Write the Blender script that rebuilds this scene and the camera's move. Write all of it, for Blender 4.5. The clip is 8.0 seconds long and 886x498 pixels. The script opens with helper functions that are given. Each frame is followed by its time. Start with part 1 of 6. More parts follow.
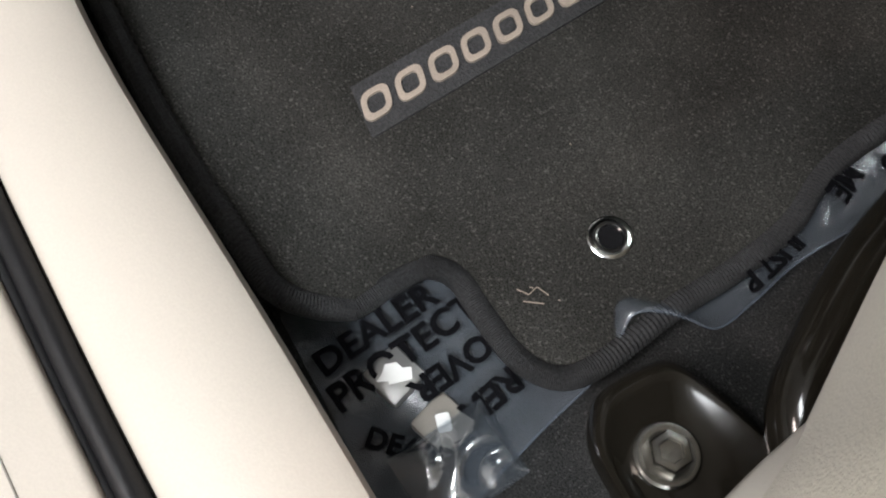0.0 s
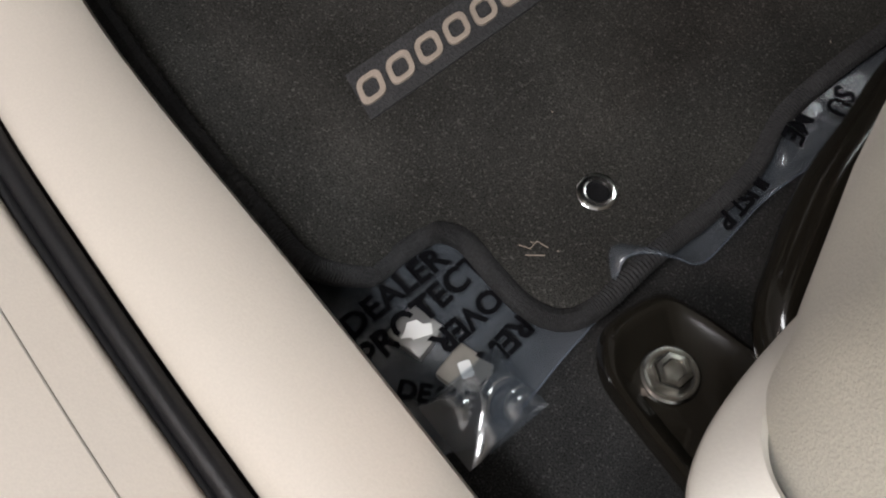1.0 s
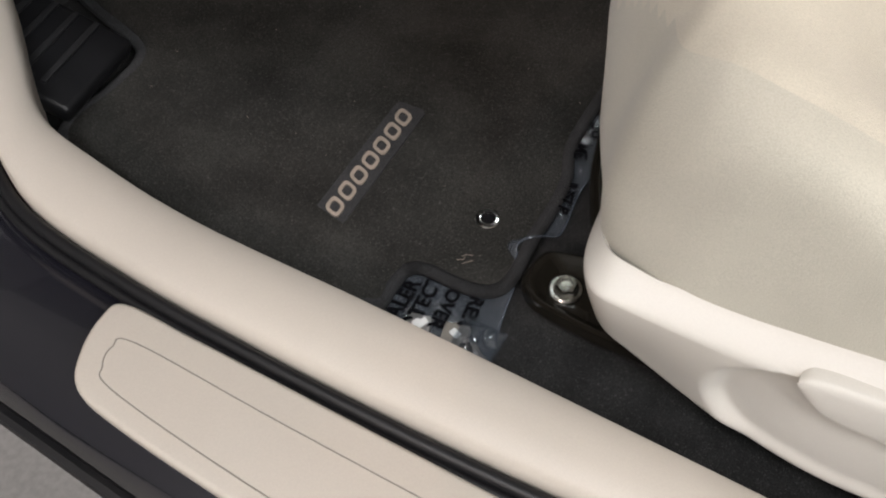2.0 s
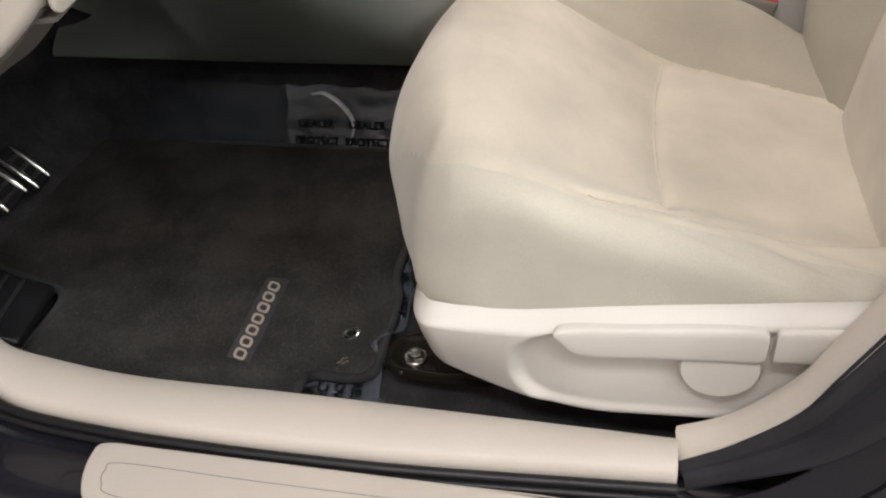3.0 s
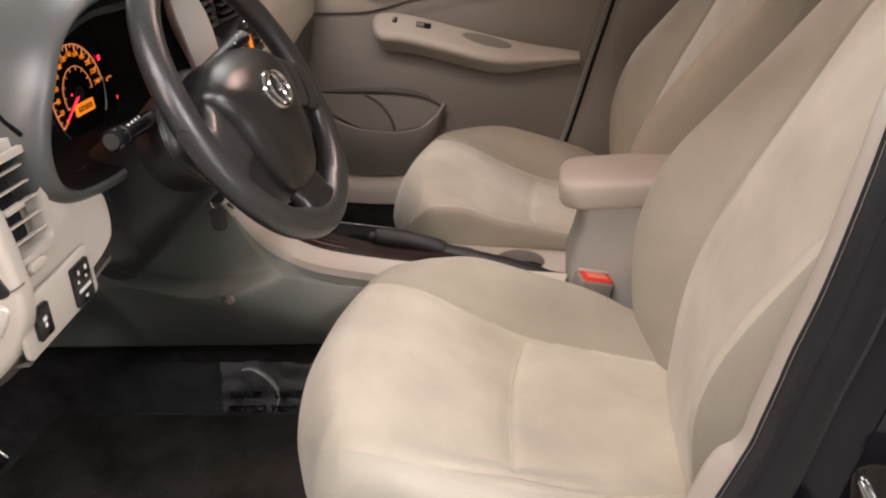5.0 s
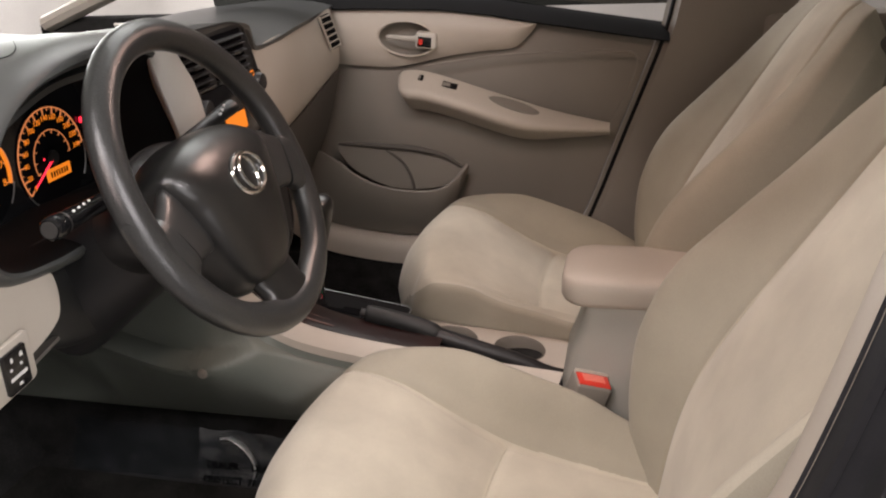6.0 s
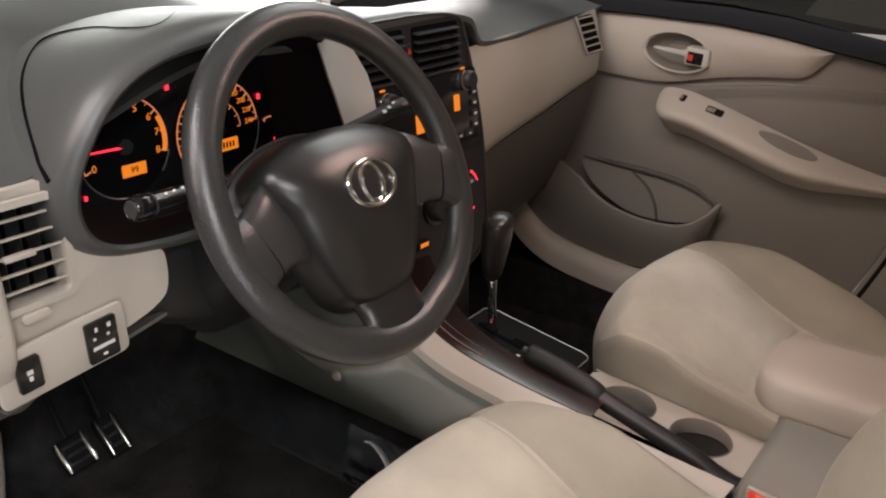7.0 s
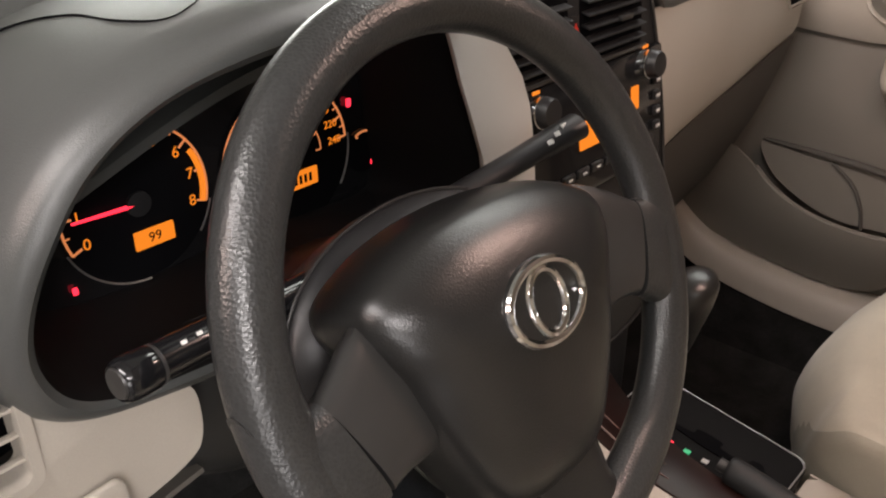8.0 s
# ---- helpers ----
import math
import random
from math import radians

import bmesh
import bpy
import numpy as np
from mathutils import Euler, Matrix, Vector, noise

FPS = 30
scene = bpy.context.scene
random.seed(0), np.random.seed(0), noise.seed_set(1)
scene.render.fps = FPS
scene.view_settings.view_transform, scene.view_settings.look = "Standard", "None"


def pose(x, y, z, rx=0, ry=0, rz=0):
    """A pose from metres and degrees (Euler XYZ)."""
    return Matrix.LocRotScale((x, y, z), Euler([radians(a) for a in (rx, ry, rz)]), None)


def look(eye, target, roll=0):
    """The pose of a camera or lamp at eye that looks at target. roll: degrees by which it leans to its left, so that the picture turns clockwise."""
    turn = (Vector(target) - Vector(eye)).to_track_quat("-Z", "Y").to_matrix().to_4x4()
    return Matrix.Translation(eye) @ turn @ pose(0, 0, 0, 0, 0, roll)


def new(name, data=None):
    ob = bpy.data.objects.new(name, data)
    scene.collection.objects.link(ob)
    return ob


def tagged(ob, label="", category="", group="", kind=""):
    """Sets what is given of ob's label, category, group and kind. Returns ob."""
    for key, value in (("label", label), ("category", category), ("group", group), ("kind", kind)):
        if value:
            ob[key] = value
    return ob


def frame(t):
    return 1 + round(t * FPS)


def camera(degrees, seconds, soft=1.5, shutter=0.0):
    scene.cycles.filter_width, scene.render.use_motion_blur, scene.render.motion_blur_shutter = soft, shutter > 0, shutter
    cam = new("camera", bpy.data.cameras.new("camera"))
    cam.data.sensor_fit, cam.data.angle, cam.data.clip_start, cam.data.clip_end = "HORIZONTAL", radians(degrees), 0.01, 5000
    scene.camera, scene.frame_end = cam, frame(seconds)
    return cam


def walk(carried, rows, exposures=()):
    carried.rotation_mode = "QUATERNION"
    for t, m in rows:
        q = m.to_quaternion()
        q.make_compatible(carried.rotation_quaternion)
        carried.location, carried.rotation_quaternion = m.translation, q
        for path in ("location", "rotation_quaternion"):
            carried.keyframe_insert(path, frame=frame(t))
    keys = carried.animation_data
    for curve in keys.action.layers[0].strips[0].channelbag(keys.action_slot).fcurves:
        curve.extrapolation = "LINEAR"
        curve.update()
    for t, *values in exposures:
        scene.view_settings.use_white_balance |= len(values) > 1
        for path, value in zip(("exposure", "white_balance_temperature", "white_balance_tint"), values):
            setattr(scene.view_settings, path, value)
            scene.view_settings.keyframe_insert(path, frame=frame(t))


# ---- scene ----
cam = camera(54.9, 8.0, 2.1)
PATH = [
    (0, (0.059, 0.214, 0.705), (-0.61, 0.636, -1.132), -1.4),
    (0.5, (0.058, 0.201, 0.694), (-0.526, 0.63, -1.17), 1.1),
    (1, (0.066, 0.173, 0.73), (-0.53, 0.702, -1.104), 2.3),
    (1.2, (0.078, 0.143, 0.77), (-0.559, 0.771, -1.018), 2.2),
    (2.3, (0.174, -0.122, 0.954), (-0.326, 1.055, -0.583), -2.7),
    (2.5, (0.188, -0.179, 0.979), (-0.23, 1.109, -0.493), -2.7),
    (3, (0.261, -0.309, 1.035), (-0.135, 1.211, -0.203), -5.3),
    (3.5, (0.305, -0.399, 1.082), (-0.082, 1.231, -0.011), -6.4),
    (4, (0.328, -0.433, 1.125), (-0.02, 1.265, 0.127), -6.3),
    (4.5, (0.348, -0.444, 1.166), (0.033, 1.314, 0.266), -6.2),
    (4.8, (0.365, -0.443, 1.193), (0.061, 1.339, 0.338), -6.2),
    (5, (0.384, -0.44, 1.21), (0.075, 1.358, 0.39), -5.9),
    (5.2, (0.402, -0.432, 1.227), (0.086, 1.379, 0.439), -5.3),
    (6.3, (0.484, -0.262, 1.258), (-0.072, 1.506, 0.506), -0.9),
    (6.5, (0.506, -0.222, 1.258), (-0.189, 1.492, 0.498), 0.2),
    (7, (0.577, -0.098, 1.249), (-0.506, 1.403, 0.492), 0.5),
    (7.5, (0.495, 0.014, 1.246), (-0.715, 1.404, 0.469), -0.6),
    (8, (0.272, 0.175, 1.238), (-0.907, 1.496, 0.307), -0.4),
]
walk(cam, [(t, look(eye, target, roll)) for t, eye, target, roll in PATH], [(0.0, 0.75, 6350, 10), (0.5, 0.58, 6430, 11), (1.0, 0.24, 6520, 13), (1.2, 0.14, 6550, 13), (2.4, 0.10, 6550, 13), (3.5, 0.16, 6700, 15), (4.5, 0.22, 6800, 18), (5.0, 0.14, 6950, 20), (6.5, -0.08, 6900, 18), (7.0, -0.14, 6850, 18), (7.5, -0.14, 6850, 18), (8.0, 0.02, 7050, 18)])

# ---- world and lights ----
world = bpy.data.worlds.new("showroom_air")
scene.world = world
world.use_nodes = True
world.node_tree.nodes["Background"].inputs[0].default_value = (0.9, 0.95, 1.0, 1)
world.node_tree.nodes["Background"].inputs[1].default_value = 0.07


def area_lamp(name, eye, target, size_x, size_y, watts, colour):
    data = bpy.data.lights.new(name, "AREA")
    data.shape, data.size, data.size_y, data.energy, data.color = "RECTANGLE", size_x, size_y, watts, colour
    ob = new(name, data)
    ob.matrix_world = look(eye, target)
    return ob


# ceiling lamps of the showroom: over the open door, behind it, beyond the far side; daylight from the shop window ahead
area_lamp("showroom_lamp", (0.1, -0.95, 2.85), (0.1, 0.3, 0.5), 1.5, 0.35, 37, (0.97, 0.99, 1.0))
area_lamp("showroom_lamp", (-0.3, -2.4, 2.75), (0.4, 0.7, 0.8), 0.9, 0.4, 30, (1.0, 0.84, 0.77))
area_lamp("showroom_lamp", (2.6, -1.1, 2.85), (0.1, 0.45, 1.0), 1.4, 0.25, 62, (0.95, 0.98, 1.0))
area_lamp("showroom_lamp", (-0.2, 2.3, 2.85), (0.05, 0.6, 1.0), 1.8, 0.4, 30, (0.95, 0.98, 1.0))
# the car's own dome light, lit by the open door
area_lamp("dome_light", (0.24, 0.87, 1.36), (0.34, 0.87, 0.5), 0.10, 0.05, 1.6, (1.0, 0.74, 0.64))
# unseen light added at the rear wall for highlights on wheel and trim
area_lamp("opening_light", (6.6, -3.9, 1.6), (0.2, 0.4, 0.9), 4.0, 2.4, 62, (0.90, 0.97, 1.0))
area_lamp("opening_light", (-6.2, 5.0, 1.6), (-0.3, 0.8, 1.1), 5.2, 2.6, 430, (0.95, 0.98, 1.0))


# ---- materials ----
def material(name, base, rough=0.6, metal=0.0, tint=0.12, patch=6.0, grain=0.0, grain_scale=600.0, bump=0.0, sheen=0.0, coat=0.0, cells=False, spec=0.5, flecks=0.0):
    """Principled surface: patchy tone at a large scale, grain at a fine one, and a fine relief."""
    m = bpy.data.materials.new(name)
    m.use_nodes = True
    nt = m.node_tree
    b = nt.nodes["Principled BSDF"]
    b.inputs["Roughness"].default_value, b.inputs["Metallic"].default_value = rough, metal
    b.inputs["Sheen Weight"].default_value, b.inputs["Coat Weight"].default_value = sheen, coat
    b.inputs["Specular IOR Level"].default_value = spec
    co = nt.nodes.new("ShaderNodeTexCoord")
    large = nt.nodes.new("ShaderNodeTexNoise")
    large.inputs["Scale"].default_value, large.inputs["Detail"].default_value = patch, 5
    nt.links.new(co.outputs["Object"], large.inputs["Vector"])
    fine = nt.nodes.new("ShaderNodeTexVoronoi" if cells else "ShaderNodeTexNoise")
    fine.inputs["Scale"].default_value = grain_scale
    nt.links.new(co.outputs["Object"], fine.inputs["Vector"])
    fine_out = fine.outputs["Distance"] if cells else fine.outputs["Fac"]
    ramp = nt.nodes.new("ShaderNodeMapRange")
    ramp.inputs["From Min"].default_value, ramp.inputs["From Max"].default_value = 0.3, 0.7
    ramp.inputs["To Min"].default_value, ramp.inputs["To Max"].default_value = 1 - tint, 1 + tint
    nt.links.new(large.outputs["Fac"], ramp.inputs["Value"])
    ramp2 = nt.nodes.new("ShaderNodeMapRange")
    ramp2.inputs["From Min"].default_value, ramp2.inputs["From Max"].default_value = 0.3, 0.7
    ramp2.inputs["To Min"].default_value, ramp2.inputs["To Max"].default_value = 1 - grain, 1 + grain
    nt.links.new(fine_out, ramp2.inputs["Value"])
    mul = nt.nodes.new("ShaderNodeMath")
    mul.operation = "MULTIPLY"
    nt.links.new(ramp.outputs[0], mul.inputs[0])
    nt.links.new(ramp2.outputs[0], mul.inputs[1])
    tone = mul.outputs[0]
    if flecks:
        # sparse pale fibres
        spot = nt.nodes.new("ShaderNodeTexNoise")
        spot.inputs["Scale"].default_value, spot.inputs["Detail"].default_value = 760.0, 1
        nt.links.new(co.outputs["Object"], spot.inputs["Vector"])
        lift = nt.nodes.new("ShaderNodeMapRange")
        lift.inputs["From Min"].default_value, lift.inputs["From Max"].default_value = 0.60, 0.74
        lift.inputs["To Min"].default_value, lift.inputs["To Max"].default_value = 0.0, flecks
        nt.links.new(spot.outputs["Fac"], lift.inputs["Value"])
        add = nt.nodes.new("ShaderNodeMath")
        nt.links.new(tone, add.inputs[0])
        nt.links.new(lift.outputs[0], add.inputs[1])
        tone = add.outputs[0]
    scale = nt.nodes.new("ShaderNodeVectorMath")
    scale.operation = "SCALE"
    scale.inputs[0].default_value = base
    nt.links.new(tone, scale.inputs["Scale"])
    nt.links.new(scale.outputs[0], b.inputs["Base Color"])
    if bump:
        bp = nt.nodes.new("ShaderNodeBump")
        bp.inputs["Strength"].default_value, bp.inputs["Distance"].default_value = bump, 0.001
        nt.links.new(fine_out, bp.inputs["Height"])
        nt.links.new(bp.outputs[0], b.inputs["Normal"])
    return m


def glow(name, colour, strength):
    m = bpy.data.materials.new(name)
    m.use_nodes = True
    b = m.node_tree.nodes["Principled BSDF"]
    b.inputs["Base Color"].default_value = (*[c * 0.2 for c in colour], 1)
    b.inputs["Emission Color"].default_value, b.inputs["Emission Strength"].default_value = (*colour, 1), strength
    return m


def clear(name, tint, see, gloss_rough, haze=0.0):
    """Thin clear sheet: seen through for the most part, the rest a gloss and a little haze."""
    m = bpy.data.materials.new(name)
    m.use_nodes = True
    nt = m.node_tree
    nt.nodes.remove(nt.nodes["Principled BSDF"])
    tr, gl, di, mx, mx2 = (nt.nodes.new(n) for n in ("ShaderNodeBsdfTransparent", "ShaderNodeBsdfGlossy", "ShaderNodeBsdfDiffuse", "ShaderNodeMixShader", "ShaderNodeMixShader"))
    tr.inputs[0].default_value = (*tint, 1)
    gl.inputs["Roughness"].default_value = gloss_rough
    di.inputs[0].default_value = (0.27, 0.31, 0.36, 1)
    mx2.inputs[0].default_value = haze
    nt.links.new(gl.outputs[0], mx2.inputs[1])
    nt.links.new(di.outputs[0], mx2.inputs[2])
    mx.inputs[0].default_value = 1 - see
    nt.links.new(tr.outputs[0], mx.inputs[1])
    nt.links.new(mx2.outputs[0], mx.inputs[2])
    nt.links.new(mx.outputs[0], nt.nodes["Material Output"].inputs[0])
    return m


BEIGE = (0.505, 0.460, 0.400)
M_TRIM = material("beige_plastic", BEIGE, 0.5, tint=0.05, grain=0.03, grain_scale=900, bump=0.08)
M_TRIM_DARK = material("taupe_plastic", (0.238, 0.217, 0.190), 0.55, tint=0.05, grain=0.03, grain_scale=900, bump=0.1)
M_FABRIC = material("beige_velour", (0.515, 0.478, 0.392), 0.95, tint=0.12, patch=11, grain=0.075, grain_scale=1100, bump=0.4, sheen=0.25, spec=0.1)
# grey side cloth, its colour also darkened to carry bolster shade
M_FABRIC_GREY_SHADED = material("grey_beige_cloth_shaded", (0.375, 0.348, 0.282), 0.95, tint=0.09, patch=8, grain=0.075, grain_scale=1100, bump=0.4, sheen=0.15, spec=0.1)
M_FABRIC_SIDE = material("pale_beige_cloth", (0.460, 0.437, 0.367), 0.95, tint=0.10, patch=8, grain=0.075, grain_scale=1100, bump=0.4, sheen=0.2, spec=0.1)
M_SEAM = material("seam_thread", (0.52, 0.485, 0.40), 0.95, tint=0.05, patch=60, grain=0.1, grain_scale=1500, bump=0.2, spec=0.1)
M_SHIELD = material("pale_plastic", (0.58, 0.555, 0.505), 0.45, tint=0.04, grain=0.02, grain_scale=900, bump=0.06)
M_END = material("greyed_beige_plastic", (0.335, 0.325, 0.290), 0.5, tint=0.05, grain=0.03, grain_scale=900, bump=0.08)
# dark taupe for small edges and for surfaces whose shade is painted in
M_SHADE = material("dark_taupe_and_shade", (0.10, 0.09, 0.08), 0.7, tint=0.08, grain=0.05, grain_scale=900, bump=0.1)
M_PANEL = material("grey_green_plastic", (0.170, 0.188, 0.168), 0.42, tint=0.06, grain=0.04, grain_scale=900, bump=0.12)
M_PAD = material("grey_dash_vinyl", (0.070, 0.074, 0.072), 0.36, tint=0.06, grain=0.06, grain_scale=1100, bump=0.22, spec=0.75)
M_LINER = material("matt_black_liner", (0.007, 0.007, 0.0075), 0.7, tint=0.1, spec=0.15)
M_DARKPAD = material("dark_dash_vinyl", (0.014, 0.0148, 0.015), 0.5, tint=0.08, grain=0.06, grain_scale=1100, bump=0.25)
M_BLACK = material("black_plastic", (0.018, 0.018, 0.019), 0.4, tint=0.1, grain=0.06, grain_scale=900, bump=0.15)
M_GLOSS = material("gloss_black", (0.010, 0.010, 0.011), 0.12, tint=0.05)
M_SEAL = material("dark_grey_rubber_seal", (0.021, 0.022, 0.026), 0.5, tint=0.12, patch=30, grain=0.08, grain_scale=700, bump=0.15, spec=0.4)
M_RUBBER = material("black_rubber", (0.009, 0.009, 0.010), 0.42, tint=0.15, patch=30, grain=0.1, grain_scale=700, bump=0.2, spec=0.35)
M_WHEEL = material("charcoal_urethane", (0.030, 0.031, 0.031), 0.30, tint=0.06, patch=14, grain=0.16, grain_scale=520, bump=0.2, cells=True, spec=0.7)
M_HUB = material("charcoal_vinyl", (0.0138, 0.0136, 0.0132), 0.30, tint=0.05, grain=0.06, grain_scale=800, bump=0.11, cells=True, spec=0.65)
M_SPOKE = material("dark_silver_plastic", (0.036, 0.035, 0.034), 0.30, tint=0.04)
M_CHROME = material("chrome", (0.75, 0.75, 0.75), 0.12, 1.0, tint=0.03)
M_STEEL = material("zinc_steel", (0.42, 0.41, 0.38), 0.24, 1.0, tint=0.15, patch=120)
M_PAINT = material("black_car_paint", (0.010, 0.010, 0.014), 0.22, tint=0.1, coat=0.6)
M_BRACKET = material("black_enamel", (0.012, 0.0105, 0.008), 0.13, tint=0.2, patch=40)
M_CARPET = material("black_carpet", (0.025, 0.0245, 0.024), 1.0, tint=0.3, patch=25, grain=0.6, grain_scale=1300, bump=0.7, spec=0.05, flecks=1.4)
M_MAT = material("charcoal_carpet_mat", (0.031, 0.0300, 0.0275), 1.0, tint=0.38, patch=11, grain=0.6, grain_scale=1300, bump=0.6, spec=0.05, flecks=1.5)
M_BIND = material("black_yarn_binding", (0.026, 0.026, 0.027), 0.9, tint=0.2, patch=60, grain=0.5, grain_scale=900, bump=1.0)
M_BADGE = material("badge_thread", (0.30, 0.25, 0.205), 0.8, tint=0.1, patch=80, grain=0.2, grain_scale=1500, bump=0.4)
M_WOOD = material("dark_wood_trim", (0.016, 0.0055, 0.0045), 0.30, tint=0.4, patch=18, coat=0.15)
M_SILVER = material("silver_line", (0.45, 0.45, 0.44), 0.35, 0.8, tint=0.05)
M_RED = material("red_plastic", (0.75, 0.05, 0.03), 0.4, tint=0.05)
M_WHITE = material("white_print", (0.75, 0.75, 0.73), 0.6, tint=0.03)
M_YELLOW = material("yellow_print", (0.75, 0.65, 0.04), 0.5, tint=0.03)
M_INK = material("black_print", (0.004, 0.004, 0.005), 0.8, tint=0.05, spec=0.05)
M_ROOM = material("showroom_plaster", (0.55, 0.53, 0.50), 0.9, tint=0.08, patch=1.5, grain=0.03, grain_scale=60, bump=0.1)
M_GROUND = material("sealed_concrete", (0.22, 0.21, 0.20), 0.5, tint=0.15, patch=2, grain=0.1, grain_scale=120, bump=0.2)
M_AMBER = glow("amber_backlight", (1.0, 0.27, 0.02), 0.85)
M_AMBER_SOFT = glow("amber_scale", (1.0, 0.34, 0.12), 0.6)
# glow of the front window, reused for the added rear panel
M_DAY = glow("wall_opening_glow", (0.95, 0.98, 1.0), 4.0)
M_LAMP_RED = glow("red_telltale", (1.0, 0.03, 0.06), 2.2)
M_FILM = clear("protective_film", (0.84, 0.87, 0.92), 0.77, 0.22, 0.74)
M_GLASS = clear("window_glass", (0.75, 0.82, 0.78), 0.93, 0.02)


# ---- mesh helpers ----
def base(name, label, category, at=(0, 0, 0), group="", kind=""):
    """An Empty at the foot of a thing."""
    ob = new(name)
    ob.empty_display_size = 0.05
    ob.matrix_basis = Matrix.Translation(at)
    return tagged(ob, label, category, group, kind)


def part(name, bm, mat, parent=None, label="", smooth=True, angle=38):
    me = bpy.data.meshes.new(name)
    bmesh.ops.recalc_face_normals(bm, faces=bm.faces)
    bm.to_mesh(me)
    bm.free()
    for m in mat if isinstance(mat, tuple) else (mat,):
        me.materials.append(m)
    if smooth:
        me.shade_smooth()
        me.set_sharp_from_angle(angle=radians(angle))
    ob = new(name, me)
    if parent:
        ob.parent = parent
        up = parent.matrix_basis.copy()
        if parent.parent:
            up = parent.parent.matrix_basis @ parent.matrix_parent_inverse @ up
        ob.matrix_parent_inverse = up.inverted()
    if label:
        ob["label"] = label
    return ob


def ease(f):
    f = min(1.0, max(0.0, f))
    return f * f * (3 - 2 * f)


def spline(pts, n, closed=False):
    """n points along a Catmull-Rom curve through pts."""
    p = np.array(pts, float)
    k = len(p)
    out = []
    for i in range(n):
        s = i / n * k if closed else i / (n - 1) * (k - 1)
        j = min(int(s), k - 1 if closed else k - 2)
        f = s - j
        a, b, c, d = (p[(j + o) % k] if closed else p[min(max(j + o, 0), k - 1)] for o in (-1, 0, 1, 2))
        out.append(0.5 * (2 * b + (c - a) * f + (2 * a - 5 * b + 4 * c - d) * f * f + (3 * b - a - 3 * c + d) * f**3))
    return out


def curve_at(xs, ys, x):
    """Smooth value at x of a curve through (xs, ys)."""
    xs, ys = list(xs), list(ys)
    if x <= xs[0]:
        return ys[0]
    if x >= xs[-1]:
        return ys[-1]
    j = max(i for i in range(len(xs) - 1) if xs[i] <= x)
    def slope(i):
        a, b = max(i - 1, 0), min(i + 1, len(xs) - 1)
        return (ys[b] - ys[a]) / (xs[b] - xs[a])
    h = xs[j + 1] - xs[j]
    t = (x - xs[j]) / h
    return (2 * t**3 - 3 * t**2 + 1) * ys[j] + (t**3 - 2 * t**2 + t) * h * slope(j) + (3 * t**2 - 2 * t**3) * ys[j + 1] + (t**3 - t**2) * h * slope(j + 1)


def loft(rings, closed=True, caps=True, bm=None):
    bm = bm or bmesh.new()
    rows = [[bm.verts.new(p) for p in r] for r in rings]
    n = len(rows[0])
    for a, b in zip(rows, rows[1:]):
        for i in range(n if closed else n - 1):
            j = (i + 1) % n
            bm.faces.new((a[i], a[j], b[j], b[i]))
    if closed and caps:
        bm.faces.new(rows[0][::-1])
        bm.faces.new(rows[-1])
    return bm


def sheet(rings, thick=0.0, bm=None):
    """An open grid; with thick, a solid shell behind it."""
    bm = loft(rings, closed=False, bm=bm)
    if thick:
        bmesh.ops.recalc_face_normals(bm, faces=bm.faces)
        bmesh.ops.solidify(bm, geom=bm.faces[:], thickness=thick)
    return bm


def tube(pts, r, n=12, bm=None, flat=1.0):
    """A round bar through pts; r a number or one number a point; flat squeezes it along its second axis."""
    pts = [Vector(p) for p in pts]
    rr = [r] * len(pts) if isinstance(r, (int, float)) else list(r)
    rings, side = [], None
    for i, p in enumerate(pts):
        d = (pts[min(i + 1, len(pts) - 1)] - pts[max(i - 1, 0)]).normalized()
        if side is None:
            side = d.cross(Vector((0, 0, 1)) if abs(d.z) < 0.9 else Vector((1, 0, 0))).normalized()
        side = (side - d * side.dot(d)).normalized()
        other = d.cross(side)
        rings.append([p + rr[i] * (math.cos(a) * side + flat * math.sin(a) * other) for a in (2 * math.pi * k / n for k in range(n))])
    return loft(rings, bm=bm)


def slab(outline, origin, u, v, thick, bevel=0.0, seg=2, bm=None):
    """A plate: outline of (a, b) in the plane origin + a u + b v, thick along u x v (from the plane backwards)."""
    own = bmesh.new()
    o, u, v = Vector(origin), Vector(u), Vector(v)
    n = u.cross(v).normalized()
    top = [own.verts.new(o + u * a + v * b) for a, b in outline]
    f = own.faces.new(top)
    ext = bmesh.ops.extrude_face_region(own, geom=[f])
    bmesh.ops.translate(own, vec=-n * thick, verts=[g for g in ext["geom"] if isinstance(g, bmesh.types.BMVert)])
    if bevel:
        own.normal_update()
        edges = [e for e in own.edges if len(e.link_faces) == 2 and e.calc_face_angle(0) > 0.9]
        bmesh.ops.bevel(own, geom=edges, offset=bevel, segments=seg, affect="EDGES", profile=0.5)
    if bm is None:
        return own
    me = bpy.data.meshes.new("tmp")
    own.to_mesh(me)
    own.free()
    bm.from_mesh(me)
    bpy.data.meshes.remove(me)
    return bm


def box(at, size, bevel=0.0, turn=(0, 0, 0), bm=None, seg=2):
    m = pose(*at, *turn)
    x, y, z = size
    u, v = m.to_3x3() @ Vector((1, 0, 0)), m.to_3x3() @ Vector((0, 1, 0))
    o = m @ Vector((0, 0, z / 2))
    return slab([(-x / 2, -y / 2), (x / 2, -y / 2), (x / 2, y / 2), (-x / 2, y / 2)], o, u, v, z, bevel, seg, bm)


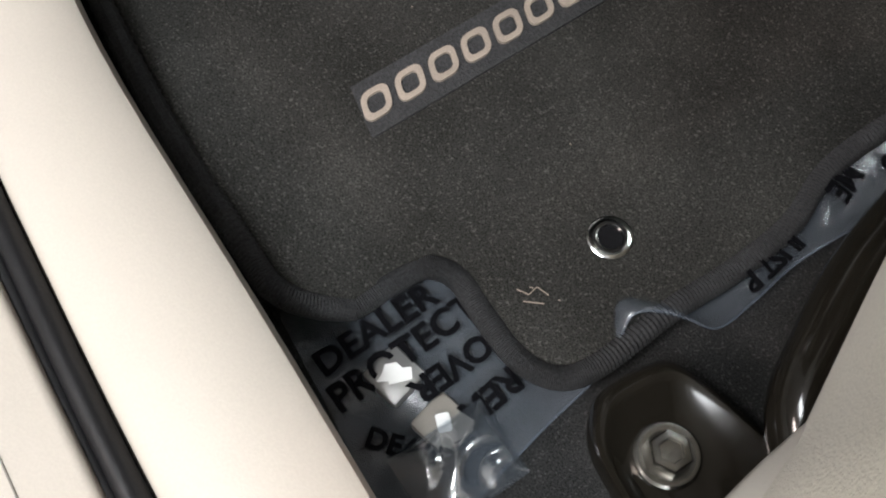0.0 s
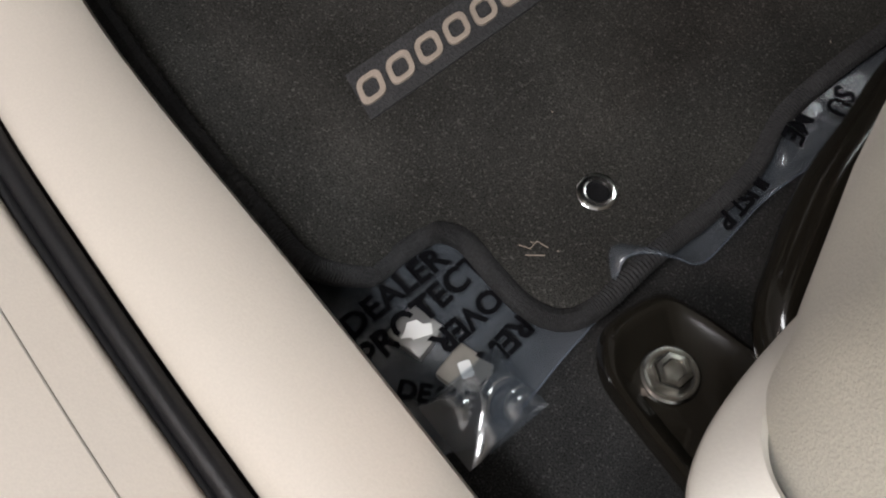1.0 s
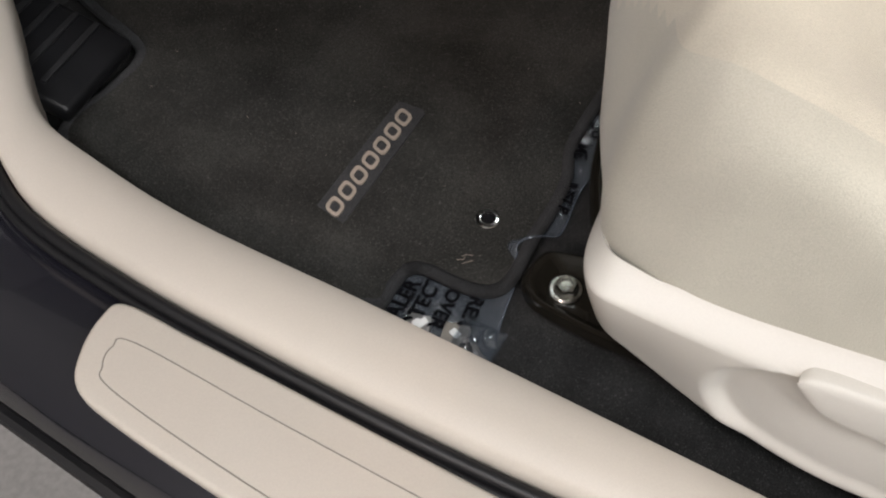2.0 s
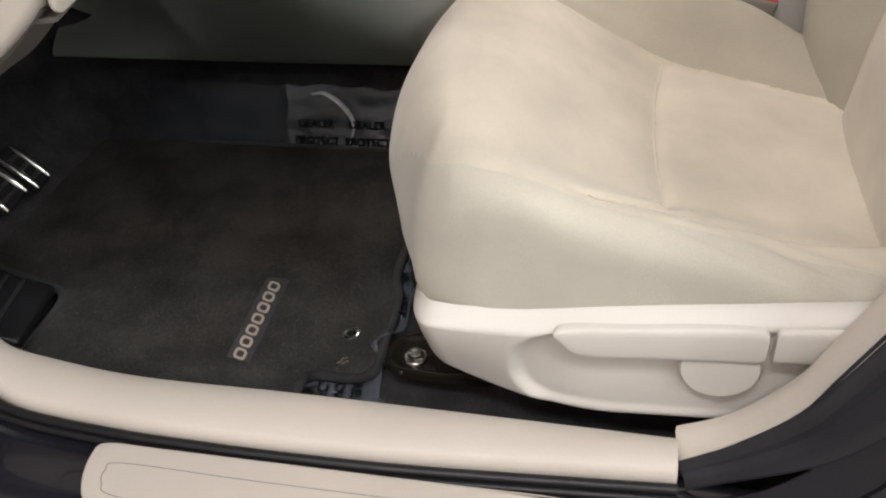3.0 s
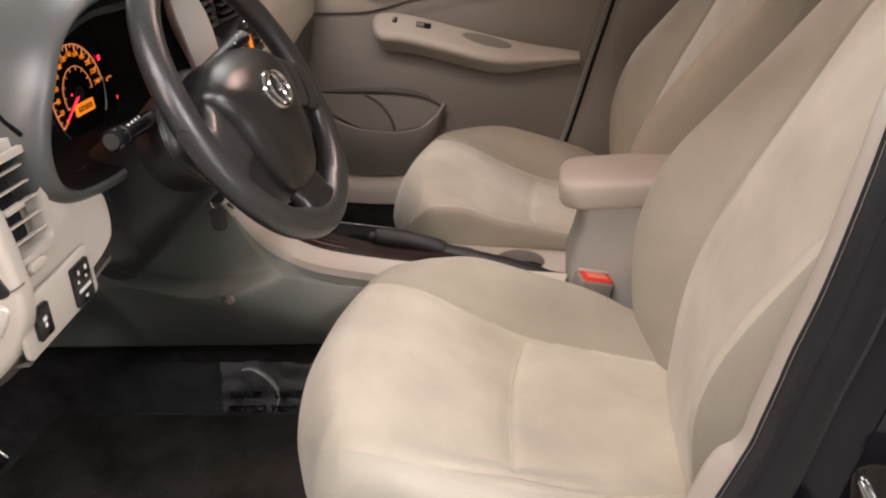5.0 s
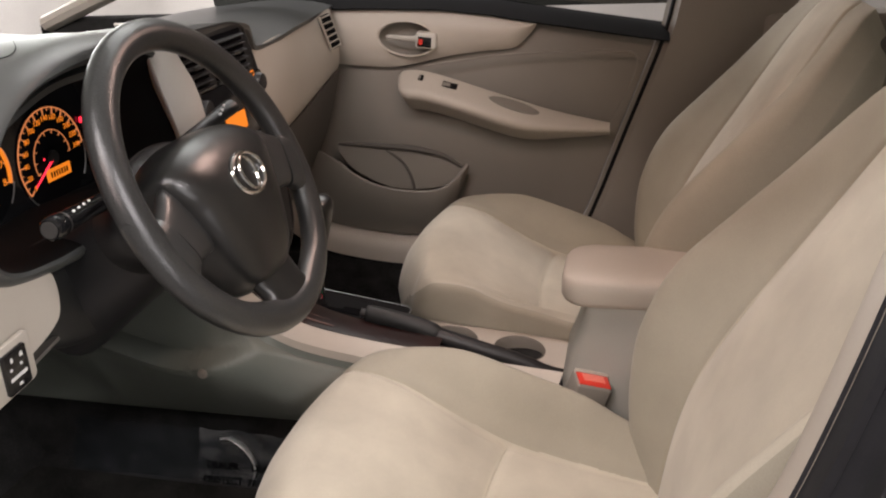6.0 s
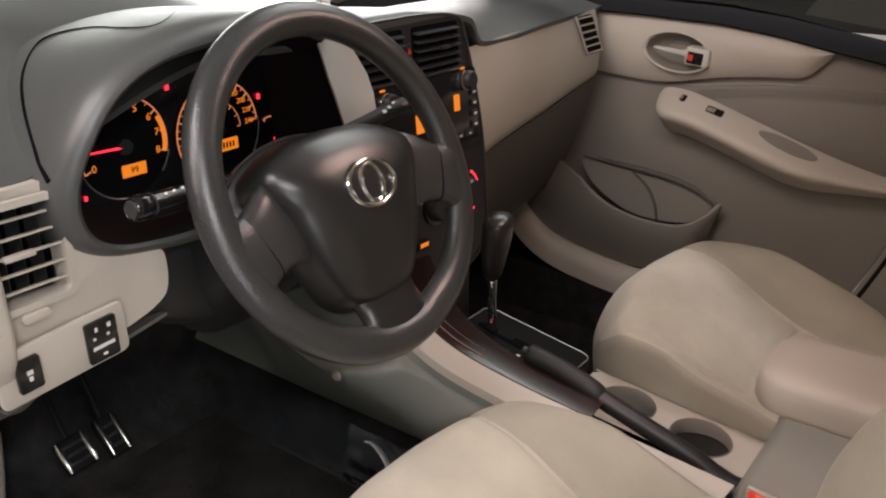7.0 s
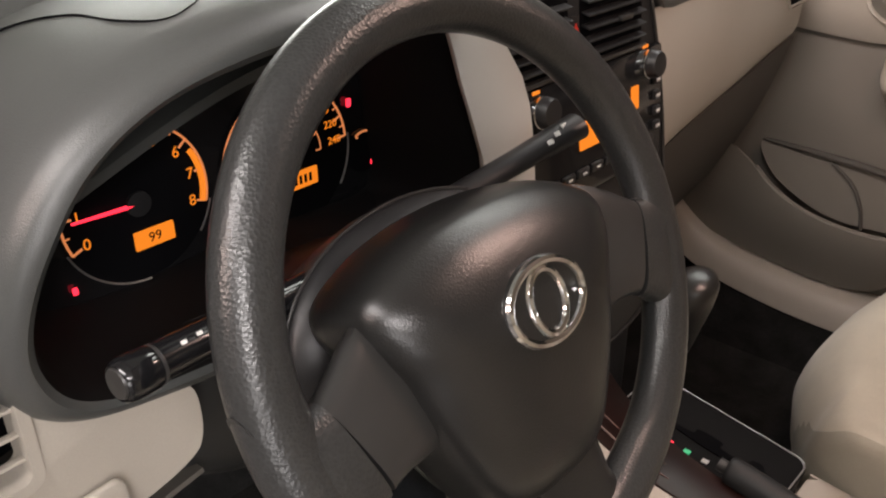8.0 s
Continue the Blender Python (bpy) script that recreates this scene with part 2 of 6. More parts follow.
def round_rect(w, h, r, n=5, cx=0.0, cy=0.0):
    out = []
    for k, (sx, sy) in enumerate(((1, 1), (-1, 1), (-1, -1), (1, -1))):
        for i in range(n + 1):
            a = math.pi / 2 * (k + i / n)
            out.append((cx + sx * (w / 2 - r) + r * math.cos(a), cy + sy * (h / 2 - r) + r * math.sin(a)))
    return out


def ellipse(w, h, n=40, cx=0.0, cy=0.0, turn=0.0):
    c, s = math.cos(turn), math.sin(turn)
    return [(cx + w / 2 * math.cos(a) * c - h / 2 * math.sin(a) * s, cy + w / 2 * math.cos(a) * s + h / 2 * math.sin(a) * c) for a in (2 * math.pi * k / n for k in range(n))]


def lathe(profile, origin, axis, n=28, bm=None):
    """A turned solid: profile of (radius, along) from the origin along axis."""
    axis = Vector(axis).normalized()
    s = axis.cross(Vector((0, 0, 1)) if abs(axis.z) < 0.9 else Vector((1, 0, 0))).normalized()
    t = axis.cross(s)
    o = Vector(origin)
    return loft([[o + axis * h + max(r, 1e-5) * (math.cos(a) * s + math.sin(a) * t) for a in (2 * math.pi * k / n for k in range(n))] for r, h in profile], bm=bm)


def writing(text, size, m, mat, parent, name="lettering", bold=0.0):
    """Raised letters at the pose m, size being their height in metres."""
    cu = bpy.data.curves.new("letters", "FONT")
    cu.body, cu.size, cu.align_x, cu.align_y, cu.extrude, cu.resolution_u, cu.offset = text, size * 1.37, "CENTER", "CENTER", 0.0002, 3, bold
    tmp = bpy.data.objects.new("letters", cu)
    scene.collection.objects.link(tmp)
    me = bpy.data.meshes.new_from_object(tmp.evaluated_get(bpy.context.evaluated_depsgraph_get()))
    bpy.data.objects.remove(tmp)
    bpy.data.curves.remove(cu)
    me.transform(m)
    bm = bmesh.new()
    bm.from_mesh(me)
    bpy.data.meshes.remove(me)
    return part(name, bm, mat, parent, smooth=False)


def axes(origin, u, v):
    """The pose whose x and y run along u and v."""
    u, v = Vector(u).normalized(), Vector(v).normalized()
    n = u.cross(v)
    return Matrix(((u.x, v.x, n.x, origin[0]), (u.y, v.y, n.y, origin[1]), (u.z, v.z, n.z, origin[2]), (0, 0, 0, 1)))


def thing(name, bm, mat, label, category, kind="", group="", smooth=True):
    return tagged(part(name, bm, mat, smooth=smooth), label, category, group, kind)


# ---- the place: showroom and car shell ----
thing("ground", box((0, 0.8, -0.05), (14, 14, 0.1)), M_GROUND, "grey sealed concrete showroom floor under the car", "floor", "structure")
thing("ceiling", box((0, 0.8, 3.25), (14, 14, 0.1)), M_ROOM, "plain white showroom ceiling", "ceiling", "structure")
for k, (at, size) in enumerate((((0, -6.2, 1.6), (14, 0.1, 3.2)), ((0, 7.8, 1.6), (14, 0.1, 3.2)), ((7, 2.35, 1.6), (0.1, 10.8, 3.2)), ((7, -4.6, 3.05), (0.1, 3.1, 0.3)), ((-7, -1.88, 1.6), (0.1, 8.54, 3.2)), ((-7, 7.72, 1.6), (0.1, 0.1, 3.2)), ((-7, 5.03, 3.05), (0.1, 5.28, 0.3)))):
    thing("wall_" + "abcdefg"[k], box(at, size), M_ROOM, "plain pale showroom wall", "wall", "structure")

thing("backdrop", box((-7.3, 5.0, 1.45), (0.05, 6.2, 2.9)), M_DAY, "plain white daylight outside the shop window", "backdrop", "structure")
# glowing panel added behind the rear opening, never in view
thing("backdrop", box((7.3, -4.4, 1.45), (0.05, 3.6, 2.9)), M_DAY, "plain white glowing panel added behind an unseen rear wall opening", "backdrop", "structure")
FLOOR = 0.343
# car floor: near footwell, tunnel hump, far footwell, toe board rising ahead
rows = []
for x in np.linspace(-0.95, 1.6, 40):
    toe = max(0.0, -0.56 - x)
    z0 = FLOOR + min(0.55, 1.1 * toe)
    prof = [(0.20, z0), (0.45, z0), (0.74, z0 + 0.004), (0.775, z0 + 0.03), (0.80, max(z0 + 0.08, 0.46)), (0.815, max(z0, 0.54)), (0.90, max(z0, 0.55)), (0.97, max(z0, 0.54)), (0.985, max(z0 + 0.08, 0.46)), (1.0, z0 + 0.02), (1.03, z0), (1.44, z0), (1.474, z0 + 0.02), (1.486, max(z0, 0.475)), (1.58, max(z0, 0.478))]
    rows.append([Vector((x, y, z)) for y, z in prof])
thing("floor", sheet(rows, 0.012), M_CARPET, "black carpet of the car floor over the tunnel", "carpet", "structure")

# roof, pillars and the far side close the cabin
roof = [[Vector((x, y, 1.40 + 0.06 * math.sin((y - 0.27) / 1.20 * math.pi) ** 0.5 * math.sin((x + 0.3) / 2.3 * math.pi) - 0.03 * (abs(y - 0.87) / 0.6) ** 6)) for y in np.linspace(0.27, 1.47, 16)] for x in np.linspace(0.15, 1.95, 14)]
thing("ceiling_headliner", sheet(roof, 0.03), M_TRIM, "beige cloth car headliner", "headliner", "structure")
thing("roof_panel", sheet([[v + Vector((0, 0, 0.040)) for v in row] for row in roof], 0.004), M_PAINT, "black painted car roof over the headliner", "car roof", "structure")
thing("bulkhead", box((1.62, 0.87, 0.85), (0.08, 1.4, 0.9), 0.02), M_FABRIC_GREY_SHADED, "beige cloth rear seat back across the cabin", "seat back", "structure")
thing("firewall", box((-0.98, 0.87, 0.69), (0.04, 1.5, 0.6)), M_CARPET, "black lined firewall ahead of the footwells", "firewall", "structure")
thing("bonnet", box((-1.52, 0.87, 0.60), (1.0, 1.6, 0.54), 0.06, (0, -3, 0), seg=4), M_PAINT, "black car bonnet", "bonnet", "structure")
glass = sheet([[Vector((-0.97 + 1.12 * f, y, 1.115 + 0.28 * f)) for y in np.linspace(0.2, 1.53, 8)] for f in np.linspace(0, 1, 6)])
ws = thing("windscreen", glass, M_GLASS, "clear laminated car windscreen", "windscreen", "structure")
ws.visible_shadow = False
for k, y in enumerate((0.22, 1.52)):
    thing("pillar_" + "ab"[k], tube([(-0.92, y, 1.03), (-0.45, y + (0.03 if k == 0 else -0.03), 1.2), (0.16, y + (0.14 if k == 0 else -0.14), 1.42)], 0.03, 10, flat=0.7), M_TRIM, "beige trimmed windscreen pillar", "pillar", "structure")

# ---- sill: beige trim, rubber seal, scuff plate, painted body ----
SILL_IN = [(-0.62, 0.40), (-0.52, 0.345), (-0.445, 0.285), (-0.383, 0.240), (-0.305, 0.223), (-0.2, 0.212), (-0.05, 0.212), (0.1, 0.210), (0.326, 0.206)]
SILL_OUT = [(-0.56, 0.30), (-0.47, 0.247), (-0.40, 0.201), (-0.327, 0.168), (-0.215, 0.155), (-0.12, 0.1515), (-0.03, 0.1505), (0.1, 0.153), (0.326, 0.166)]
n_st = 46
a_in, a_out = spline(SILL_IN, n_st), spline(SILL_OUT, n_st)
rings = []
for (xi, yi), (xo, yo) in zip(a_in, a_out):
    rise = 0.05 * max(0.0, (-0.36 - xi) / 0.2) ** 1.5
    z = 0.420 + rise
    pts = []
    for f, dz in ((0.12, -0.07), (-0.01, -0.020), (-0.03, -0.011), (0.0, -0.004), (0.08, -0.001), (0.35, 0.002), (0.6, 0.001), (0.85, -0.002), (0.945, -0.006), (0.988, -0.013), (1.0, -0.028), (0.93, -0.04), (0.3, -0.075)):
        pts.append(Vector((xi + (xo - xi) * f, yi + (yo - yi) * f, z + dz)))
    rings.append(pts)
sill = thing("sill_trim", loft(rings), M_TRIM, "beige plastic sill trim along the door opening", "sill trim")


def beside(pts, off, z):
    """The outer sill line moved outwards by off."""
    out = []
    for i, p in enumerate(pts):
        d = Vector((pts[min(i + 1, len(pts) - 1)][0] - pts[max(i - 1, 0)][0], pts[min(i + 1, len(pts) - 1)][1] - pts[max(i - 1, 0)][1]))
        d.normalize()
        rise = 0.05 * max(0.0, (-0.36 - p[0]) / 0.2) ** 1.5
        out.append(Vector((p[0] + d.y * off, p[1] - d.x * off, z + rise)))
    return out


# B-pillar line: the seal and the trim climb behind the seat
PILLAR = [(0.326, 0.411), (0.373, 0.437), (0.416, 0.487), (0.437, 0.531), (0.459, 0.583), (0.479, 0.634), (0.496, 0.677), (0.508, 0.696), (0.520, 0.704), (0.529, 0.717), (0.535, 0.742), (0.546, 0.779), (0.556, 0.812), (0.575, 0.870), (0.595, 0.945), (0.615, 1.03), (0.64, 1.14), (0.675, 1.28), (0.695, 1.40)]
PILLAR_OUT = [(0.330, 0.395), (0.378, 0.430), (0.420, 0.475), (0.442, 0.522), (0.466, 0.575), (0.491, 0.632), (0.511, 0.675), (0.519, 0.693), (0.526, 0.709), (0.533, 0.726), (0.541, 0.752), (0.551, 0.785), (0.560, 0.816), (0.579, 0.873), (0.599, 0.948), (0.619, 1.033), (0.644, 1.143), (0.679, 1.283), (0.699, 1.403)]
pl, po = spline(PILLAR, 110), spline(PILLAR_OUT, 110)


def pillar_band(y_in, y_out, d0, d1, drop=0.0):
    """A band along the pillar line, d0 to d1 metres behind and below it."""
    rows = []
    for i, p in enumerate(pl):
        q0, q1 = pl[max(i - 24, 0)], pl[min(i + 24, len(pl) - 1)]
        t = Vector((q1[0] - q0[0], q1[1] - q0[1])).normalized()
        n = Vector((t.y, -t.x))
        rows.append([Vector((p[0] + n.x * d, y, p[1] + n.y * d - drop)) for d, y in zip(np.linspace(d0, d1, 6), np.linspace(y_in, y_out, 6))])
    return rows


rows = []
for (xi, zi), (xo, zo) in zip(pl, po):
    rows.append([Vector((xi + 0.010, 0.226, zi - 0.002)), Vector((xi + 0.001, 0.221, zi)), Vector((xi, 0.216, zi))] + [Vector((xi + (xo - xi) * f, 0.216 - 0.015 * f - 0.003 * math.sin(math.pi * f), zi + (zo - zi) * f)) for f in (0.12, 0.35, 0.65, 0.9, 1.0)] + [Vector((xo + 0.002, 0.194, zo - 0.001))])
thing("pillar_trim", sheet(rows, 0.003), M_TRIM, "beige plastic trim climbing the door pillar", "pillar trim")

body = base("door_seal", "black rubber door seal round the door opening", "door seal", (0, 0.14, 0.41))
line = beside(a_out, 0.0065, 0.404)
for k, (dy, r) in enumerate(((0.0, 0.0052), (-0.0095, 0.0042))):
    part("seal_lip", tube([p + Vector((0, dy * 0.8, -0.004 * k)) for p in line], r, 10), M_RUBBER, body)
# up the pillar the seal is a broad ribbed band beside the trim
rows = []
for i, p in enumerate(po):
    q0, q1 = po[max(i - 1, 0)], po[min(i + 1, len(po) - 1)]
    t = Vector((q1[0] - q0[0], q1[1] - q0[1])).normalized()
    k = 0.45 + 0.55 * ease(i / 22)
    rows.append([Vector((p[0] + t.y * d * k, 0.199 + (y - 0.199) * k, p[1] - t.x * d * k)) for d, y in ((-0.004, 0.195), (0.0, 0.199), (0.002, 0.196), (0.003, 0.188), (0.004, 0.181), (0.0055, 0.1775), (0.008, 0.1765), (0.0095, 0.179), (0.0105, 0.1785), (0.013, 0.1735), (0.017, 0.170), (0.021, 0.1655), (0.0235, 0.160), (0.0245, 0.152), (0.0245, 0.142))])
part("pillar_lip", sheet(rows, 0.003), M_SEAL, body)

# painted sill and pillar
rings = []
for i, (p, q) in enumerate(zip(a_out, beside(a_out, 0.03, 0.395))):
    x, y, z = q
    ring = [Vector((x, y + 0.06, z - 0.02)), Vector((x, y + 0.012, z)), Vector((x, y, z - 0.002))]
    for dy, dz in ((-0.03, -0.006), (-0.055, -0.010), (-0.075, -0.018), (-0.085, -0.04), (-0.088, -0.10), (-0.07, -0.20)):
        ring.append(Vector((x, y + dy, z + dz)))
    rings.append(ring)
for x in (0.45, 0.7, 1.0, 1.3):
    rings.append([v + Vector((x - rings[n_st - 1][0].x, -0.01 * (x - 0.33), 0)) for v in rings[n_st - 1]])
car = base("painted_door_opening", "black painted car sill and door pillar", "door opening", (0.2, 0.05, 0.2))
part("sill_panel", sheet(rings, 0.003), M_PAINT, car)
part("pillar_panel", sheet(pillar_band(0.140, 0.110, 0.060, 0.30), 0.003), M_PAINT, car)
part("pillar_flange", sheet(pillar_band(0.160, 0.130, 0.030, 0.09), 0.003), M_PAINT, car)
part("rear_door_skin", box((1.15, 0.06, 0.68), (0.66, 0.06, 0.66), 0.02), M_PAINT, car)
part("front_pillar", tube([(-0.62, 0.29, 0.36), (-0.7, 0.27, 0.6), (-0.78, 0.23, 0.85), (-0.92, 0.18, 1.02)], 0.09, 14), M_PAINT, car)
part("seam_line", tube([(-0.55, 0.075, 0.374), (-0.3, 0.040, 0.372), (0.0, 0.022, 0.372), (0.4, 0.02, 0.372)], 0.006, 8), M_RUBBER, car, "black rubber lip along the sill")

# scuff plate
plate = base("scuff_plate", "beige plastic scuff plate with a fine outlined panel", "scuff plate", (0, 0.09, 0.40))
out = spline([(-0.205, 0.135), (-0.213, 0.119), (-0.207, 0.092), (-0.19, 0.069), (-0.15, 0.061), (-0.05, 0.055), (0.08, 0.052), (0.19, 0.056), (0.226, 0.070), (0.240, 0.095), (0.240, 0.127), (0.228, 0.136), (0.12, 0.136), (-0.05, 0.136), (-0.15, 0.136)], 90, True)
part("plate", slab([(p[0], p[1]) for p in out], (0, 0, 0.4085), (1, 0, 0), (0, 1, 0), 0.014, 0.004, 3), M_TRIM, plate)
out = spline([(-0.176, 0.113), (-0.188, 0.103), (-0.184, 0.089), (-0.165, 0.078), (-0.05, 0.069), (0.08, 0.066), (0.18, 0.069), (0.205, 0.082), (0.208, 0.100), (0.198, 0.112), (0.08, 0.112), (-0.06, 0.112)], 90, True)
part("groove", tube([Vector((p[0], p[1], 0.4086)) for p in out] + [Vector((out[0][0], out[0][1], 0.4086))], 0.0005, 6), M_TRIM_DARK, plate)
part("lower_line", tube([(-0.14, 0.0635, 0.4075), (0.0, 0.0575, 0.4075), (0.15, 0.0585, 0.4075)], 0.0008, 6), M_TRIM_DARK, plate)

# tyre label on the pillar
lab = base("tyre_label", "white and yellow printed label stuck on the black pillar", "label", (0.5, 0.117, 0.56))
u, v = Vector((0.53, 0, 0.848)), Vector((-0.848, 0, 0.53))
o = Vector((0.5305, 0.111, 0.574))
part("paper", slab(round_rect(0.088, 0.062, 0.002), o, u, v, 0.0006), M_WHITE, lab)


def flat(parent, name, mat, cx, cy, w, h, off=0.0006):
    return part(name, slab([(cx - w / 2, cy - h / 2), (cx + w / 2, cy - h / 2), (cx + w / 2, cy + h / 2), (cx - w / 2, cy + h / 2)], o + u.cross(v) * off, u, v, 0.0004), mat, parent, smooth=False)


flat(lab, "header", M_YELLOW, 0.006, 0.0235, 0.072, 0.009)
flat(lab, "warning_box", M_INK, 0.030, -0.004, 0.018, 0.034)
flat(lab, "warning_text", M_YELLOW, 0.030, 0.004, 0.015, 0.009, 0.001)
flat(lab, "warning_text", M_YELLOW, 0.030, -0.010, 0.015, 0.009, 0.001)
part("seal_mark", slab(ellipse(0.010, 0.010, 20, -0.037, 0.0235), o + u.cross(v) * 0.0006, u, v, 0.0004), M_INK, lab)
for k in range(6):
    flat(lab, "text_bar", M_INK, -0.012, 0.011 - 0.007 * k, (0.050, 0.040, 0.047, 0.033, 0.045, 0.038)[k], 0.0013)
for k in range(6):
    flat(lab, "text_bar", M_INK, -0.022 + 0.011 * k, 0.0235, 0.008, 0.003, 0.001)

# second label further up, black with pale print
lab2 = base("service_label", "black printed service label with pale lines on the pillar", "label", (0.585, 0.114, 0.662))
o = Vector((0.587, 0.1105, 0.662))
part("backing", slab(round_rect(0.088, 0.056, 0.002), o, u, v, 0.0006), M_INK, lab2)
rnd = random.Random(11)
for k in range(7):
    bm, at_ = bmesh.new(), -0.038
    while at_ < 0.034:
        w_ = rnd.uniform(0.003, 0.009)
        slab([(at_, 0.021 - 0.006 * k), (at_ + w_, 0.021 - 0.006 * k), (at_ + w_, 0.0245 - 0.006 * k), (at_, 0.0245 - 0.006 * k)], o + u.cross(v) * 0.0006, u, v, 0.0004, bm=bm)
        at_ += w_ + rnd.uniform(0.001, 0.003)
    part("print_line", bm, M_WHITE, lab2, smooth=False)
flat(lab2, "white_strip", M_WHITE, 0.0, -0.0235, 0.080, 0.006)

# door striker on the pillar
st = base("door_striker", "bright steel door striker loop on the black pillar", "door striker", (0.60, 0.125, 0.73))
part("back_plate", slab(round_rect(0.05, 0.075, 0.012), (0.612, 0.112, 0.728), (1, 0, 0), (0, 0, 1), 0.004, 0.001), M_BRACKET, st)
part("loop", tube([(0.594, 0.113, 0.752), (0.594, 0.082, 0.752), (0.594, 0.076, 0.746), (0.594, 0.076, 0.712), (0.594, 0.082, 0.706), (0.594, 0.113, 0.706)], 0.0045, 10), M_CHROME, st)
part("screw", lathe([(0.009, 0), (0.009, 0.004), (0.004, 0.006)], (0.622, 0.112, 0.728), (0, -1, 0), 16), M_STEEL, st)
plug = base("pillar_plug", "round black rubber plug in the pillar", "plug", (0.54, 0.12, 0.66))
part("rim", lathe([(0.025, 0), (0.024, 0.004), (0.021, 0.0055), (0.018, 0.003), (0.014, 0.001), (0.010, 0.004), (0.006, 0.007), (0.0, 0.008)], (0.540, 0.128, 0.672), (-0.15, -1, 0.1), 30), M_SEAL, plug)

# ---- floor mat ----
mat = base("floor_mat", "charcoal carpet floor mat with a bound edge", "floor mat", (-0.25, 0.5, FLOOR))
MAT = [(-0.11, 0.220), (-0.080, 0.223), (-0.068, 0.244), (-0.068, 0.266), (-0.066, 0.283), (-0.054, 0.292), (-0.032, 0.292), (-0.010, 0.293), (0.006, 0.301), (0.012, 0.319), (0.010, 0.362), (0.011, 0.397), (0.008, 0.432), (-0.003, 0.465), (-0.005, 0.51), (-0.003, 0.57), (-0.002, 0.66), (-0.006, 0.735), (-0.02, 0.752), (-0.2, 0.754), (-0.4, 0.757), (-0.56, 0.765), (-0.60, 0.74), (-0.605, 0.60), (-0.60, 0.46), (-0.585, 0.44), (-0.50, 0.412), (-0.44, 0.395), (-0.418, 0.375), (-0.415, 0.33), (-0.42, 0.285), (-0.40, 0.255), (-0.33, 0.232), (-0.2, 0.220)]
edge = spline(MAT, 220, True)
bm = slab([(p[0], p[1]) for p in edge], (0, 0, FLOOR + 0.013), (1, 0, 0), (0, 1, 0), 0.010)
for v in bm.verts:
    v.co.z += 1.1 * max(0.0, 0.246 - v.co.y)
part("carpet", bm, M_MAT, mat)
edge = spline(MAT, 1400, True)
ring = [Vector((p[0], p[1], FLOOR + 0.0105 + 1.1 * max(0.0, 0.246 - p[1]))) for i, p in enumerate(edge)]
part("binding", tube(ring + ring[:1], [0.0060 if k % 2 else 0.0052 for k in range(1401)], 8), M_BIND, mat, "black stitched yarn binding")
for y, x in ((0.359, -0.031), (0.721, -0.069)):
    ey = part("eyelet", lathe([(0.0055, 0.000), (0.0060, 0.0022), (0.0085, 0.0026), (0.0105, 0.0016), (0.0110, 0.0)], (x, y, FLOOR + 0.0128), (0, 0, 1), 24), M_CHROME, mat, "bright metal eyelet")
    part("hole", lathe([(0.0058, 0.0), (0.0058, 0.0012)], (x, y, FLOOR + 0.0126), (0, 0, 1), 20), M_GLOSS, ey)
# badge: a dark patch with seven plain slanted blocks
u, v = Vector((-0.02, 1, 0)).normalized(), Vector((-1, -0.02, 0)).normalized()
o = Vector((-0.150, 0.368, FLOOR + 0.0142))
patch = part("badge", slab(round_rect(0.152, 0.030, 0.006), o, u, v, 0.002), M_BIND, mat, "woven badge patch with seven plain beige blocks")
for k in range(7):
    cx = -0.0585 + k * 0.0195
    bm = bmesh.new()
    w, h, sl = 0.0158, 0.0158, 0.0055
    outer = [(cx + a + sl * b / h, b) for a, b in round_rect(w, h, 0.005, 4)]
    inner = [(cx + a + sl * b / h, b) for a, b in round_rect(w - 0.0062, h - 0.0062, 0.003, 4)]
    P3 = lambda q, dz: o + u * q[0] + v * q[1] + Vector((0, 0, dz))
    loft([[P3(q, 0) for q in outer], [P3(q, 0.0014) for q in outer], [P3(q, 0.0014) for q in inner], [P3(q, 0) for q in inner]], caps=False, bm=bm)
    part("block", bm, M_BADGE, patch, smooth=False)

# lint on the mat
rnd = random.Random(4)
bm = bmesh.new()
for _ in range(26):
    x, y = rnd.uniform(-0.4, 0.02), rnd.uniform(0.28, 0.7)
    a, l = rnd.uniform(0, 6.3), rnd.uniform(0.0006, 0.0022)
    tube([(x, y, FLOOR + 0.0138), (x + l * math.cos(a), y + l * math.sin(a), FLOOR + 0.0142)], 0.00025, 4, bm)
for p in ([(-0.034, 0.310), (-0.029, 0.313), (-0.030, 0.318), (-0.024, 0.320)], [(-0.028, 0.309), (-0.022, 0.316)]):
    tube([(*q, FLOOR + 0.0142) for q in p], 0.00028, 5, bm)
thing("lint", bm, M_BADGE, "pale specks of lint on the mat", "lint", "stuff")

# ---- protective film, printed ----
film = base("protective_film", "clear crinkled protective film with black print under the mat", "plastic film", (0, 0.3, FLOOR))
FREE = [(0.015, 0.212), (0.022, 0.227), (0.029, 0.242), (0.025, 0.264), (0.020, 0.290), (0.016, 0.315), (0.008, 0.334), (0.004, 0.343), (0.009, 0.352), (0.018, 0.361), (0.028, 0.371), (0.027, 0.394), (0.024, 0.419), (0.025, 0.45), (0.029, 0.49), (0.030, 0.55), (0.03, 0.62), (0.012, 0.74)]
fr = spline(FREE, 90)


def film_wave(x, y):
    return noise.noise(Vector((x * 45, y * 45, 3))) * 0.0035 + abs(noise.noise(Vector((x * 95 + y * 40, y * 30, 8)))) * 0.003


